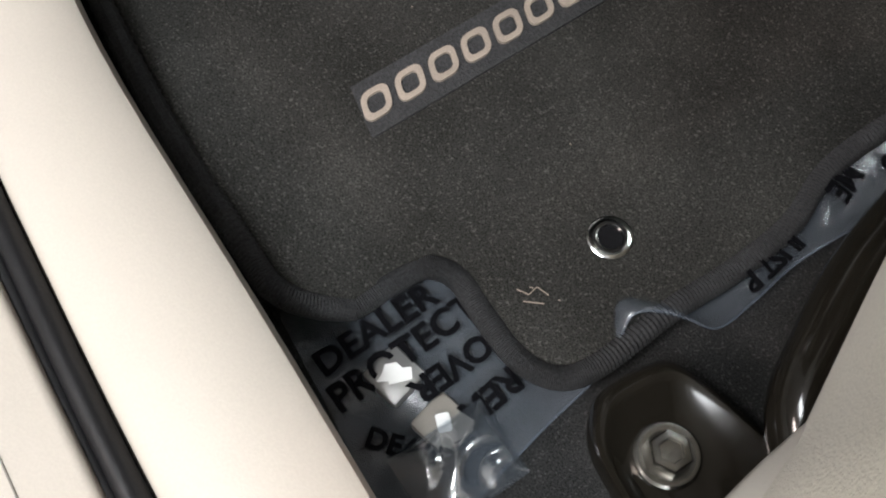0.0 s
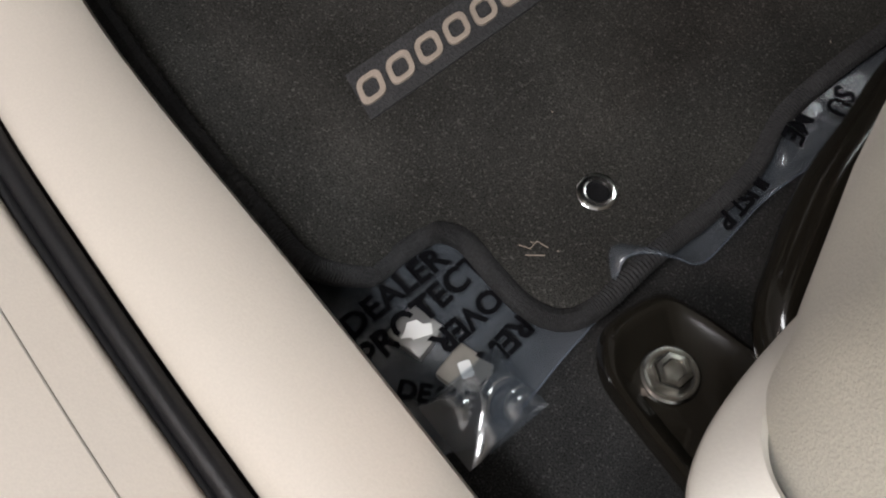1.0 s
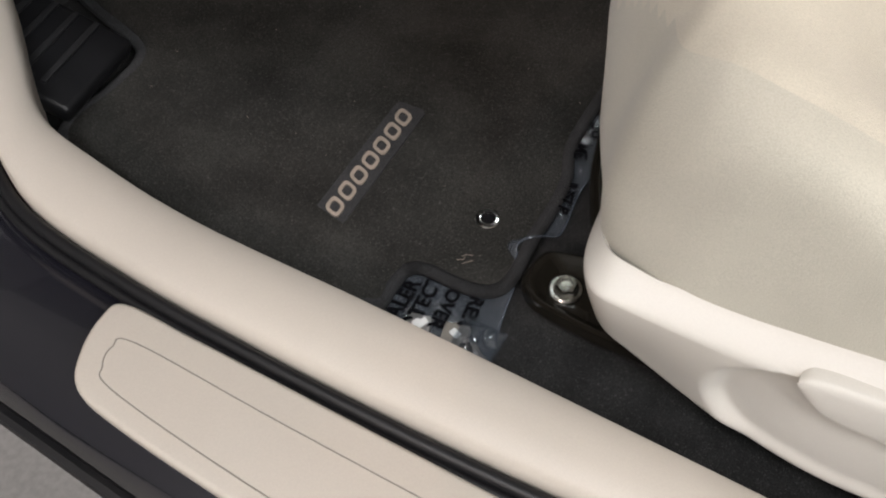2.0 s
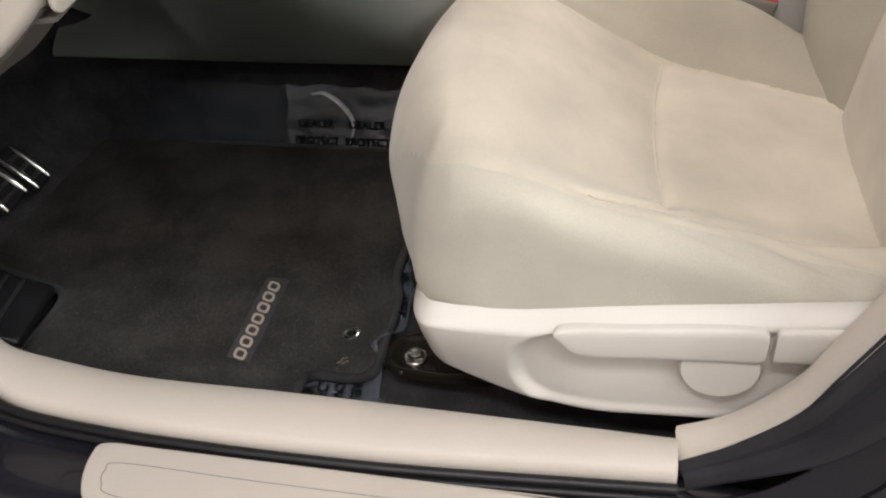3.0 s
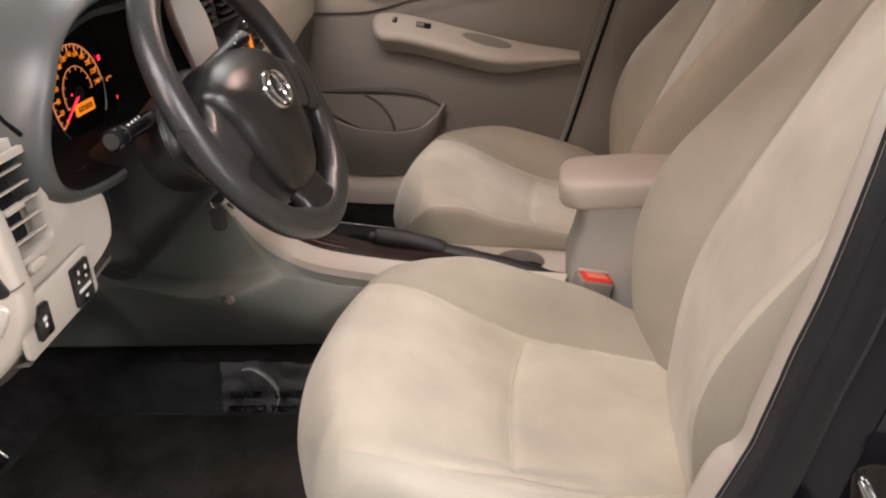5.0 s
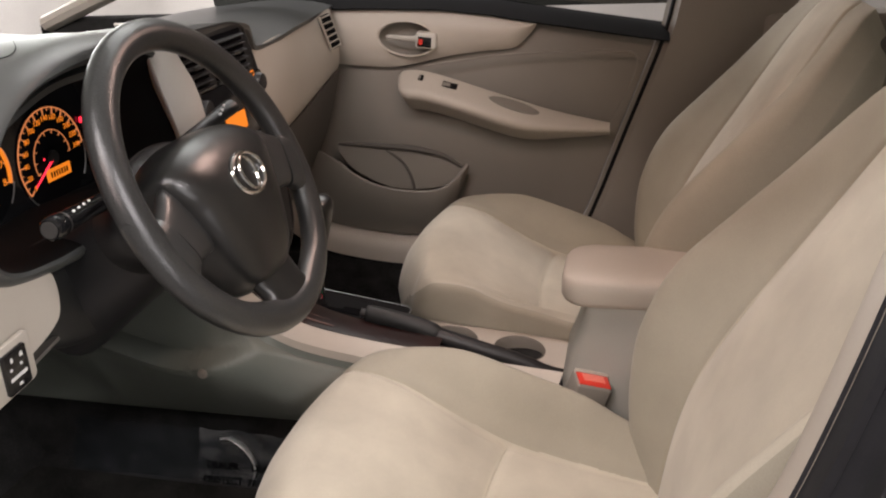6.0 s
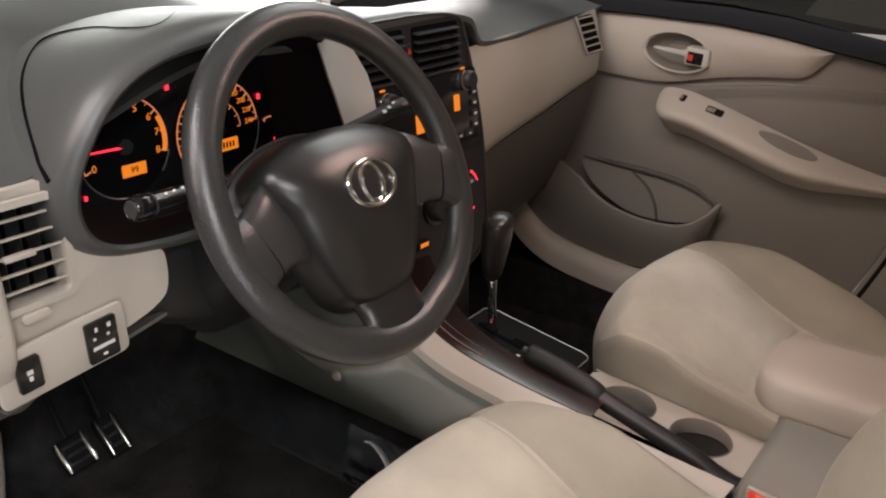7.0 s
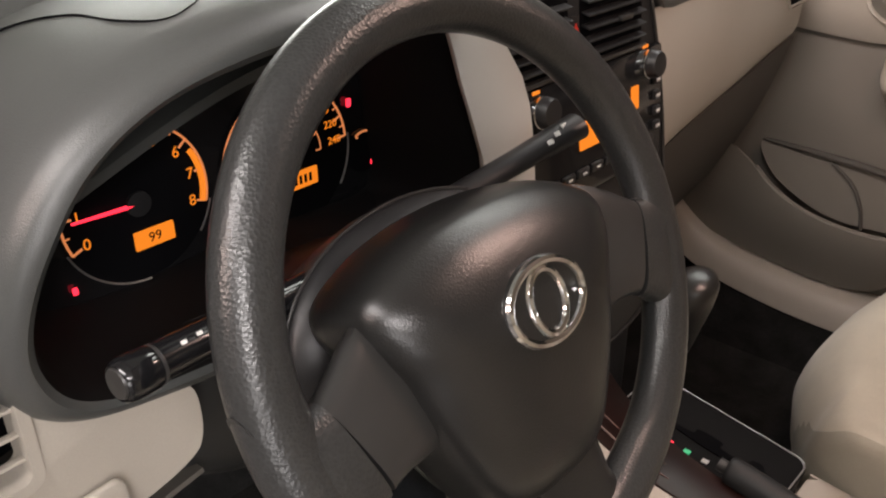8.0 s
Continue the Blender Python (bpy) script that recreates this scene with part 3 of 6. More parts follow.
rows = []
for i, p in enumerate(fr):
    back = Vector((-0.085 if p[1] < 0.31 else p[0] - 0.05, p[1] + (0.006 if p[1] < 0.31 else 0.0)))
    row = []
    for f in np.linspace(0, 1, 24):
        x, y = p[0] + (back.x - p[0]) * f, p[1] + (back.y - p[1]) * f
        wav = film_wave(x, y)
        lift = 0.0045 * math.exp(-((f) / 0.10) ** 2) + (0.012 * math.exp(-((f - 0.05) / 0.22) ** 2) * math.exp(-((p[1] - 0.352) / 0.02) ** 2))
        top = min(1.0, f / 0.1 + 0.3)
        row.append(Vector((x, y, FLOOR + 0.0045 + lift + wav * top)))
    rows.append(row)
part("sheet", sheet(rows), M_FILM, film)
part("edge_bead", tube([r[0] for r in rows], 0.0006, 5), M_FILM, film)
PRINT = (("DEALER", -0.054, 0.250, 0.0125, 92), ("PROTECT", -0.0385, 0.255, 0.0125, 93), ("OVER", -0.022, 0.268, 0.0115, -86), ("REMO", -0.002, 0.268, 0.0115, -84), ("JUST P", 0.0175, 0.412, 0.009, -82), ("ME", 0.006, 0.466, 0.012, -70), ("SU", 0.010, 0.496, 0.012, -70), ("DEALER", 0.000, 0.236, 0.009, 40))
for text, x, y, size, turn in PRINT:
    a = radians(turn)
    ink = writing(text, size, axes((x, y, 0), (math.cos(a), math.sin(a), 0), (-math.sin(a), math.cos(a), 0)), M_INK, film, "print", 0.0005)
    for v in ink.data.vertices:
        v.co.z += FLOOR + 0.0085 + film_wave(v.co.x, v.co.y) + (0.0035 if y > 0.4 else 0.0)
# bright crumpled corner
rows = []
for i in range(30):
    row = []
    for j in range(26):
        x, y = -0.004 + 0.036 * i / 29, 0.224 + 0.046 * j / 25
        lump = math.sin(math.pi * i / 29) * math.sin(math.pi * j / 25)
        row.append(Vector((x, y, FLOOR + 0.010 + 0.006 * lump ** 0.5 + 0.0045 * abs(math.sin(95 * x + 40 * y + 2.5 * noise.noise(Vector((x * 40, y * 40, 1))))) * lump)))
    rows.append(row)
part("crumple", sheet(rows), clear("film_crumple", (0.88, 0.92, 0.96), 0.58, 0.14, 0.25), film)
# second sheet is milkier, its haze standing for reflected light
for x0, x1, see, haze in ((-0.49, -0.252, 0.93, 0.5), (-0.25, 0.0, 0.77, 0.55)):
    rows = []
    for x in np.linspace(x0, x1, 30):
        row = []
        for f in np.linspace(0, 1, 16):
            y, z = 0.758 + 0.030 * f, FLOOR + 0.016 + 0.088 * f**1.2
            row.append(Vector((x + 0.010 * noise.noise(Vector((x0, z * 30, 5))), y - 0.002 - 0.006 * abs(noise.noise(Vector((x * 22, z * 24, 2)))), z - 0.014 * f * abs(noise.noise(Vector((x * 16, 3, 1)))))))
        rows.append(row)
    part("side_sheet", sheet(rows), clear("tunnel_film", (0.88, 0.92, 0.96), see, 0.22, haze), film)
for text, x, z in (("DEALER", -0.195, 0.397), ("PROTECT", -0.195, 0.372), ("DEALER", -0.115, 0.397), ("PROTECT", -0.115, 0.372)):
    writing(text, 0.012, axes((x, 0.745 + 0.3 * (z - 0.37), z), (1, 0, 0), (0, 0.32, 0.947)), M_INK, film, "print", 0.0006)
# curled film fold; the lamp's glint is put into its white colour
part("glint_fold", tube(spline([(-0.200, 0.766, 0.440), (-0.182, 0.766, 0.443), (-0.160, 0.764, 0.432), (-0.143, 0.760, 0.413), (-0.137, 0.756, 0.393), (-0.146, 0.752, 0.366)], 24), [0.001 + 0.0042 * math.sin(math.pi * k / 23) ** 0.8 for k in range(24)], 10, flat=0.4), material("film_fold_glint", (0.86, 0.88, 0.89), 0.30, 0.35, tint=0.2, patch=90, spec=0.9), film, "film fold with its glint painted white")

# boot and fuel release levers under the film
for k, (x, y) in enumerate(((-0.033, 0.246), (-0.004, 0.252))):
    lev = base("release_lever", ("grey release lever with a white car symbol on the floor", "grey release lever with a white pump symbol on the floor")[k], "release lever", (x, y, FLOOR), "release levers")
    part("paddle", box((x, y, FLOOR + 0.0055), (0.021, 0.020, 0.007), 0.002, (0, -6, 13)), M_SILVER if k == 0 else M_TRIM_DARK, lev)
    if k == 0:
        part("car_symbol", slab([(-0.008, -0.002), (-0.003, -0.003), (-0.003, -0.0045), (0.007, -0.0045), (0.008, 0.001), (0.004, 0.0015), (0.002, 0.0045), (-0.003, 0.0045), (-0.005, 0.001)], (x, y, FLOOR + 0.0105), (0.35, 0.93, 0), (-0.93, 0.35, 0), 0.0006), M_WHITE, lev)
    else:
        part("pump_symbol", slab(round_rect(0.006, 0.008, 0.001), (x, y, FLOOR + 0.0102), (0.35, 0.93, 0), (-0.93, 0.35, 0), 0.0006), M_WHITE, lev)


# ---- front seats ----
SEAT_PLAN = [(0.006, 0.0), (0.009, -0.050), (0.022, -0.105), (0.046, -0.165), (0.065, -0.205), (0.084, -0.237), (0.13, -0.254), (0.18, -0.258), (0.30, -0.258), (0.45, -0.255), (0.53, -0.245), (0.548, -0.20), (0.552, 0.0), (0.548, 0.20), (0.53, 0.245), (0.45, 0.252), (0.30, 0.256), (0.16, 0.256), (0.09, 0.246), (0.055, 0.216), (0.032, 0.160), (0.012, 0.08)]
SEAT_X = [0.0, 0.05, 0.095, 0.13, 0.17, 0.23, 0.30, 0.40, 0.47, 0.53]
SEAT_TOP = [0.655, 0.662, 0.662, 0.655, 0.637, 0.598, 0.560, 0.534, 0.520, 0.510]
SEAT_HIGH = [0.0, 0.0, 0.0, 0.08, 0.38, 0.92, 1.16, 1.0, 0.62, 0.3]
BOLSTER_X = [0.10, 0.17, 0.24, 0.30, 0.37, 0.425, 0.50]
BOLSTER_SEAM = [0.0, 0.006, 0.018, 0.026, 0.017, 0.008, 0.0]
BOLSTER_TOP = [0.0, 0.012, 0.022, 0.038, 0.038, 0.033, 0.034]


def near_seam(x):
    """Distance of the door side seam from the middle of the cushion."""
    return curve_at([0.20, 0.246, 0.30, 0.37, 0.425, 0.50], [0.222, 0.209, 0.193, 0.180, 0.170, 0.148], x)


def crown(x, dy):
    """Height of the cushion's upper surface, without its rounded rim."""
    z = curve_at(SEAT_X, SEAT_TOP, x)
    if dy > 0:
        z += 0.070 * curve_at(SEAT_X, SEAT_HIGH, x) * curve_at([0.137, 0.165, 0.190, 0.215], [0.0, 0.28, 0.75, 1.0], dy)
    else:
        u, su = -dy, near_seam(x)
        at_seam, outer = curve_at(BOLSTER_X, BOLSTER_SEAM, x), curve_at(BOLSTER_X, BOLSTER_TOP, x)
        z += at_seam * ease((u - su + 0.05) / 0.05) + (outer - at_seam) * ease((u - su) / 0.035)
        z -= 0.0045 * math.exp(-((u - su) / 0.006) ** 2) * ease((x - 0.215) / 0.03)
        z -= 0.055 * (dy / 0.25) ** 2 * max(0.0, 1 - x / 0.20)
    z -= 0.030 * (abs(dy) / 0.25) ** 3 * max(0.0, 1 - x / 0.12)
    z -= 0.006 * math.exp(-((dy - 0.146) / 0.0075) ** 2) * min(1.0, max(0.0, (x - 0.02) / 0.03))
    if -near_seam(x) < dy < 0.147:
        z -= 0.006 * math.exp(-((x - 0.292 - 0.010 * (dy / 0.14) ** 2) / 0.0075) ** 2)
        z += 0.007 * math.exp(-((x - 0.350) / 0.05) ** 2) * max(0.0, 1 - (dy / 0.147) ** 2)
    return z


def seat_rim(n=360, o_rad=0.06, o_drop=0.05):
    """The cushion's plan outline with its outward normal, rounding radius and drop at each point."""
    pts = spline(SEAT_PLAN, n, True)
    out = []
    for i, p in enumerate(pts):
        a, b = pts[i - 3], pts[(i + 3) % n]
        t = Vector((b[0] - a[0], b[1] - a[1])).normalized()
        nx, ny = t.y, -t.x
        if nx * (p[0] - 0.29) + ny * p[1] < 0:
            nx, ny = -nx, -ny
        f, o, i_, r_ = max(0, -nx) ** 2, max(0, -ny) ** 2, max(0, ny) ** 2, max(0, nx) ** 2
        out.append((p, 0.085 * f + o_rad * o + 0.050 * i_ + 0.03 * r_, 0.140 * f + o_drop * o + 0.080 * i_ + 0.03 * r_, f))
    # the rounding changes gently from the front to the sides
    span = n // 22
    mean = lambda i, k: sum(out[(i + j) % n][k] for j in range(-span, span + 1)) / (2 * span + 1)
    return [(Vector((o[0][0], o[0][1])), mean(i, 1), mean(i, 2), mean(i, 3)) for i, o in enumerate(out)]


def seat_z(x, dy, d, rad, drop):
    z = crown(x, dy)
    if d < rad:
        q = 1 - d / rad
        z -= drop * (1 - math.sqrt(max(0.0, 1 - q * q)))
    return z


def seat_tuck(z, f):
    """How far the front face draws back towards its foot."""
    return f * 0.31 * max(0.0, 0.550 - z)


def cushion(yc, driver):
    """Seat cushion lofted from its foot up the rim and in over the crown; bolster and side panels are of greyer cloth,
    its grey deepened for their shade.
    """
    side = 1.0 if driver else 0.87
    cols = []
    for p, rad, drop, f in seat_rim(520, *((0.040, 0.026) if driver else (0.013, 0.009))):
        c = Vector((min(max(p.x, 0.2), 0.4), 0.0))
        run = (c - p).length
        ze = seat_z(p.x, p.y, 0, rad, drop)
        col = [(p, z) for z in np.linspace(0.452 if driver else 0.425, ze, 9)[:-1]]
        for d in list(np.linspace(0, 0.1, 30)) + list(np.linspace(0.1, run, 120))[1:]:
            q = p + (c - p) * (d / run)
            col.append((q, seat_z(q.x, q.y, d, rad, drop)))
        out = []
        for q, z in col:
            x, dy = q.x + seat_tuck(z, f), q.y
            z += 0.0018 * noise.noise(Vector((x * 9, dy * 9, yc)))
            # drag folds in the side cover
            if dy < -0.15 and driver:
                fold = math.exp(-((x - 0.40) / 0.12) ** 2) * math.exp(-((dy + 0.235) / 0.025) ** 2)
                z += 0.0016 * fold * math.sin((dy * 0.9 + 0.16 * x) * 330)
            # the lower front corner swells out against the shield
            if driver:
                w = min(1.0, max(0.0, (-dy - 0.10) / 0.06)) * min(1.0, max(0.0, (0.56 - z) / 0.05)) * min(1.0, max(0.0, (0.2 - x) / 0.1))
                x, dy = x - 0.0045 * w, dy - 0.003 * w
            out.append(Vector((x, yc + dy * (side if dy < 0 else 1.0), z)))
        cols.append(out)
    bm = loft([[c[k] for c in cols] for k in range(len(cols[0]))], caps=False)
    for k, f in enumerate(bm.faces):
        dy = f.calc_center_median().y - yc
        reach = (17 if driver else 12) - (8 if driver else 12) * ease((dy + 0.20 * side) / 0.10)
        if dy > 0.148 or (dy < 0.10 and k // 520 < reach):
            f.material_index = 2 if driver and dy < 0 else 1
    return bm


def seam_at(yc, driver, pts):
    """A sewn welt that follows the cushion through (x, dy) points."""
    side = 1.0 if driver else 0.87
    return tube([Vector((x, yc + dy * (side if dy < 0 else 1.0), crown(x, dy) + 0.0006 + 0.0018 * noise.noise(Vector((x * 9, dy * 9, yc))))) for x, dy in pts], 0.0011, 6)


def lever(stations, y, deep=0.022):
    """A moulded lever through (x, low, high) stations, its face at y."""
    rings = []
    for x, lo, hi in spline(stations, 40):
        ring = []
        for k in range(20):
            t = 2 * math.pi * k / 20
            cy, cz = (math.copysign(abs(g) ** 0.45, g) for g in (math.cos(t), math.sin(t)))
            ring.append(Vector((x, y + deep / 2 - deep / 2 * cy, (lo + hi) / 2 + (hi - lo) / 2 * cz)))
        rings.append(ring)
    return loft(rings)


def backrest(yc, driver):
    """Seat back as rings up the recline, with side bolsters."""
    S = [0.0, 0.05, 0.10, 0.17, 0.25, 0.35, 0.45, 0.52, 0.57, 0.60]
    FX = [0.505, 0.512, 0.522, 0.545, 0.585, 0.640, 0.695, 0.735, 0.765, 0.79]
    FZ = [0.485, 0.545, 0.61, 0.69, 0.775, 0.87, 0.965, 1.03, 1.07, 1.085]
    WID = [0.93, 0.97, 1.0, 1.02, 1.01, 0.98, 0.93, 0.86, 0.75, 0.6]
    BOL = [0.030, 0.044, 0.058, 0.073, 0.072, 0.048, 0.024, 0.012, 0.004, 0.0]
    TH = [0.09, 0.11, 0.12, 0.125, 0.12, 0.11, 0.10, 0.085, 0.06, 0.03]
    DOOR_BOL = [0.0, 0.010, 0.032, 0.056, 0.052, 0.032, 0.014, 0.005, 0.0, 0.0]
    prof = [(-0.112, 0.0), (-0.136, 0.12), (-0.165, 0.48), (-0.192, 0.86), (-0.212, 1.0), (-0.232, 0.95), (-0.248, 0.66), (-0.257, 0.15), (-0.260, -0.6)]
    # the bolster by the door is a narrow crescent
    slim = [(-0.120, 0.0), (-0.168, 0.0), (-0.196, 0.0), (-0.202, 0.40), (-0.211, 0.82), (-0.224, 1.0), (-0.236, 0.86), (-0.246, 0.52), (-0.254, 0.1), (-0.259, -0.6)]
    seam_near = 0.198 if driver else 0.124
    half = spline([(0, 0.0), (-0.07, 0.0)] + prof, 110)
    door = spline([(0, 0.0), (-0.07, 0.0)] + slim, 110) if driver else half
    line = [(-a, b) for a, b in half[::-1]] + door[1:]
    rings, seams = [], ([], [])
    for s in np.linspace(0, 0.60, 110):
        fx, fz, w, bo, bn, th = (curve_at(S, c, s) for c in (FX, FZ, WID, BOL, DOOR_BOL if driver else BOL, TH))
        t = Vector((curve_at(S, FX, min(s + 0.01, 0.6)) - curve_at(S, FX, max(s - 0.01, 0)), curve_at(S, FZ, min(s + 0.01, 0.6)) - curve_at(S, FZ, max(s - 0.01, 0)))).normalized()
        nx, nz = -t.y, t.x
        ring = []
        for a, b in line:
            d = (bo if a > 0 else bn) * b if b > 0 else 0.07 * b
            d -= 0.007 * math.exp(-((a - 0.124) / 0.006) ** 2) + 0.009 * math.exp(-((a + seam_near) / 0.005) ** 2)
            edge = 0.124 if a > 0 else seam_near
            if abs(a) < edge:
                d += 0.008 * (1 - (a / edge) ** 4)
            d += 0.002 * noise.noise(Vector((a * 12, s * 12, 4)))
            ring.append(Vector((fx + nx * d, yc + a * w, fz + nz * d)))
        for at, d, lst in zip((-seam_near, 0.124), (-0.0075 if driver else bn * 0.06 - 0.005, bo * 0.06 - 0.005), seams):
            lst.append(Vector((fx + nx * d, yc + at * w, fz + nz * d)))
        for a in (-0.22, -0.1, 0.1, 0.22):
            ring.append(Vector((fx - nx * th, yc + a * w, fz - nz * th)))
        rings.append(ring)
    bm = loft(rings)
    n = len(rings[0])
    inner = sum(1 for a, b in line if a > 0.124)
    outer = sum(1 for a, b in line if a >= (-0.233 if driver else -0.124))
    # bolster faces get the grey cloth that has their shade in its colour
    for k, f in enumerate(bm.faces):
        i = k % n
        if i < inner or i >= outer:
            f.material_index = 1
    return bm, seams


def front_seat(yc, driver):
    seat = base("front_seat", "beige velour driver's seat with a pale plastic side shield" if driver else "beige velour front passenger seat beside the console", "car seat", (0.3, yc, FLOOR), "front seats")
    pad = part("cushion", cushion(yc, driver), (M_FABRIC, M_FABRIC_GREY_SHADED, M_FABRIC_SIDE), seat, angle=60)
    part("seam", seam_at(yc, driver, [(x, -near_seam(x)) for x in np.linspace(0.235, 0.51, 50)]), M_SEAM, pad)
    part("seam", seam_at(yc, driver, [(0.292 + 0.010 * (d / 0.14) ** 2, d) for d in np.linspace(-0.19, 0.144, 60)]), M_SEAM, pad)
    bm, seams = backrest(yc, driver)
    back = part("backrest", bm, (M_FABRIC, M_FABRIC_GREY_SHADED), seat, angle=60)
    for line in seams:
        part("seam", tube(line[8:], 0.0012, 6), M_SEAM, back)
    hr = [[Vector((0.83 + 0.05 * math.cos(a) * k, yc + 0.12 * c, 1.22 + 0.085 * math.sin(a) * k)) for a in (2 * math.pi * i / 24 for i in range(24))] for c, k in ((-1, 0.5), (-0.97, 0.8), (-0.8, 1), (0, 1.03), (0.8, 1), (0.97, 0.8), (1, 0.5))]
    part("headrest", loft(hr), M_FABRIC, seat)
    for s in (-1, 1):
        part("headrest_post", tube([(0.775, yc + 0.05 * s, 1.06), (0.815, yc + 0.05 * s, 1.16)], 0.006, 10), M_CHROME, seat)
    # pedestal and rails under the cushion
    part("pan", box((0.30, yc, 0.46), (0.44, 0.42, 0.08), 0.02), M_BLACK, seat)
    for s in (-1, 1):
        part("rail", box((0.345, yc + 0.195 * s, 0.385), (0.40, 0.045, 0.05), 0.008), M_BRACKET, seat)
    if driver:
        # side shield
        UP = [(0.071, 0.494), (0.078, 0.503), (0.096, 0.510), (0.13, 0.511), (0.188, 0.514), (0.262, 0.525), (0.369, 0.538), (0.465, 0.551), (0.56, 0.565)]
        LO = [(0.073, 0.454), (0.083, 0.433), (0.106, 0.411), (0.140, 0.394), (0.185, 0.386), (0.25, 0.386), (0.36, 0.391), (0.46, 0.396), (0.56, 0.40)]
        up, lo = spline(UP, 170), spline(LO, 170)
        rows = []
        for i, (a, b) in enumerate(zip(up, lo)):
            wrap = 0.075 * max(0.0, 1 - i / 46.75) ** 2.0
            row = []
            for f in np.linspace(0, 1, 60):
                y = 0.236 + wrap + (0.020 + 0.016 * max(0.0, 1 - i / 60)) * (1 - ease((f + 0.02) / 0.16)) + 0.024 * ease((f - 0.84) / 0.16) ** 1.5
                x, z = a[0] + (b[0] - a[0]) * f, a[1] + (b[1] - a[1]) * f
                # the dished field that holds the levers, with a round front end
                far, low, high = x - 0.168, z - b[1] - 0.009, a[1] - 0.013 - z
                near_edge, r = min(low, high), 0.045
                deep = r - math.hypot(r - far, r - near_edge) if far < r and near_edge < r else min(far, near_edge)
                y += 0.010 * ease(deep / 0.016) + 0.003 * ease(deep / 0.06)
                # the foot draws in under the front
                y += 0.034 * ease((0.515 - z) / 0.13) * ease(1 - (x - 0.08) / 0.19)
                row.append(Vector((x, y, z)))
            rows.append(row)
        shield = part("side_shield", sheet(rows, 0.003), M_SHIELD, seat, "pale grey plastic side shield")
        part("height_lever", lever([(0.212, 0.501, 0.505), (0.216, 0.495, 0.508), (0.224, 0.485, 0.510), (0.234, 0.478, 0.5115), (0.26, 0.477, 0.5145), (0.30, 0.481, 0.519), (0.34, 0.484, 0.5235), (0.374, 0.486, 0.5265), (0.386, 0.487, 0.5265), (0.391, 0.491, 0.523)], 0.233), M_SHIELD, shield)
        part("recline_lever", lever([(0.397, 0.491, 0.524), (0.402, 0.488, 0.528), (0.43, 0.490, 0.531), (0.47, 0.494, 0.535), (0.50, 0.498, 0.538), (0.507, 0.503, 0.535)], 0.234), M_SHIELD, shield)
        part("tilt_knob", lathe([(0.036, 0), (0.036, 0.022), (0.033, 0.026), (0.0, 0.027)], (0.357, 0.264, 0.474), (0, -1, 0), 40), M_SHIELD, shield)
    else:
        rows = []
        for x in np.linspace(0.05, 0.55, 30):
            rows.append([Vector((x, yc - 0.262 - 0.01 * math.sin(math.pi * f), 0.545 - 0.035 * (x < 0.1) - 0.06 * (x - 0.05) - 0.11 * f)) for f in np.linspace(0, 1, 8)])
        part("side_skirt", sheet(rows, 0.003), M_TRIM_DARK, seat, "taupe plastic skirt")
    return seat


YD, YP = 0.513, 1.205
front_seat(YD, True)
front_seat(YP, False)

# seat rail foot, bolt and front bar
foot = base("seat_rail_foot", "black enamelled seat rail foot bolted to the floor", "seat bracket", (0.06, 0.31, FLOOR))
FT = [(0.028, 0.300), (0.023, 0.311), (0.025, 0.331), (0.033, 0.341), (0.064, 0.349), (0.09, 0.352), (0.15, 0.354), (0.15, 0.290), (0.11, 0.285), (0.084, 0.286), (0.058, 0.288), (0.040, 0.291)]
ft = spline(FT, 60, True)
rings = []
for dz, k in ((0.012, 1.0), (0.020, 0.985), (0.024, 0.94), (0.0255, 0.88), (0.0245, 0.80), (0.020, 0.62), (0.0195, 0.3)):
    rings.append([Vector((0.075 + (p[0] - 0.075) * k, 0.312 + (p[1] - 0.312) * k, FLOOR + 0.012 + dz + 0.10 * max(0, p[0] - 0.09) * (dz > 0))) for p in ft])
part("foot", loft(rings), M_BRACKET, foot)
part("front_bar", tube(spline([(0.105, 0.345, 0.380), (0.074, 0.358, 0.392), (0.058, 0.384, 0.398), (0.045, 0.415, 0.400), (0.036, 0.455, 0.400), (0.026, 0.52, 0.400), (0.040, 0.66, 0.395)], 30), 0.013, 16), M_BRACKET, foot)
bolt = part("bolt", lathe([(0.0132, 0.0), (0.0132, 0.0018), (0.0122, 0.0028), (0.0092, 0.0030), (0.0088, 0.0028)], (0.0575, 0.3135, FLOOR + 0.031), (-0.05, 0.05, 1), 36), M_STEEL, foot, "zinc hex bolt with a washer face")
part("hex_head", lathe([(0.0086, 0), (0.0086, 0.0056), (0.0078, 0.0066), (0.0054, 0.0068), (0.0046, 0.0054), (0.0, 0.0052)], (0.0575, 0.3135, FLOOR + 0.033), (-0.05, 0.05, 1), 6), M_STEEL, bolt)

# ---- buckle ----
bk = base("seat_belt_buckle", "beige seat belt buckle with a red release button", "seat belt buckle", (0.43, 0.79, 0.45))
M4 = axes((0.412, 0.787, 0.592), (0.86, 0.30, -0.30), (-0.28, 0.95, 0.13))
bm = box((0, 0, -0.055), (0.056, 0.040, 0.115), 0.006, seg=3)
bm.transform(M4)
part("housing", bm, M_TRIM_DARK, bk)
bm = box((0, 0, 0.001), (0.050, 0.034, 0.006), 0.002)
bm.transform(M4)
rb = part("button", bm, M_RED, bk, "red release button")
bm = box((0, -0.001, 0.0045), (0.034, 0.016, 0.0015), 0.0004)
bm.transform(M4)
part("press_bar", bm, material("red_print", (0.85, 0.20, 0.15), 0.35, tint=0.03), rb)
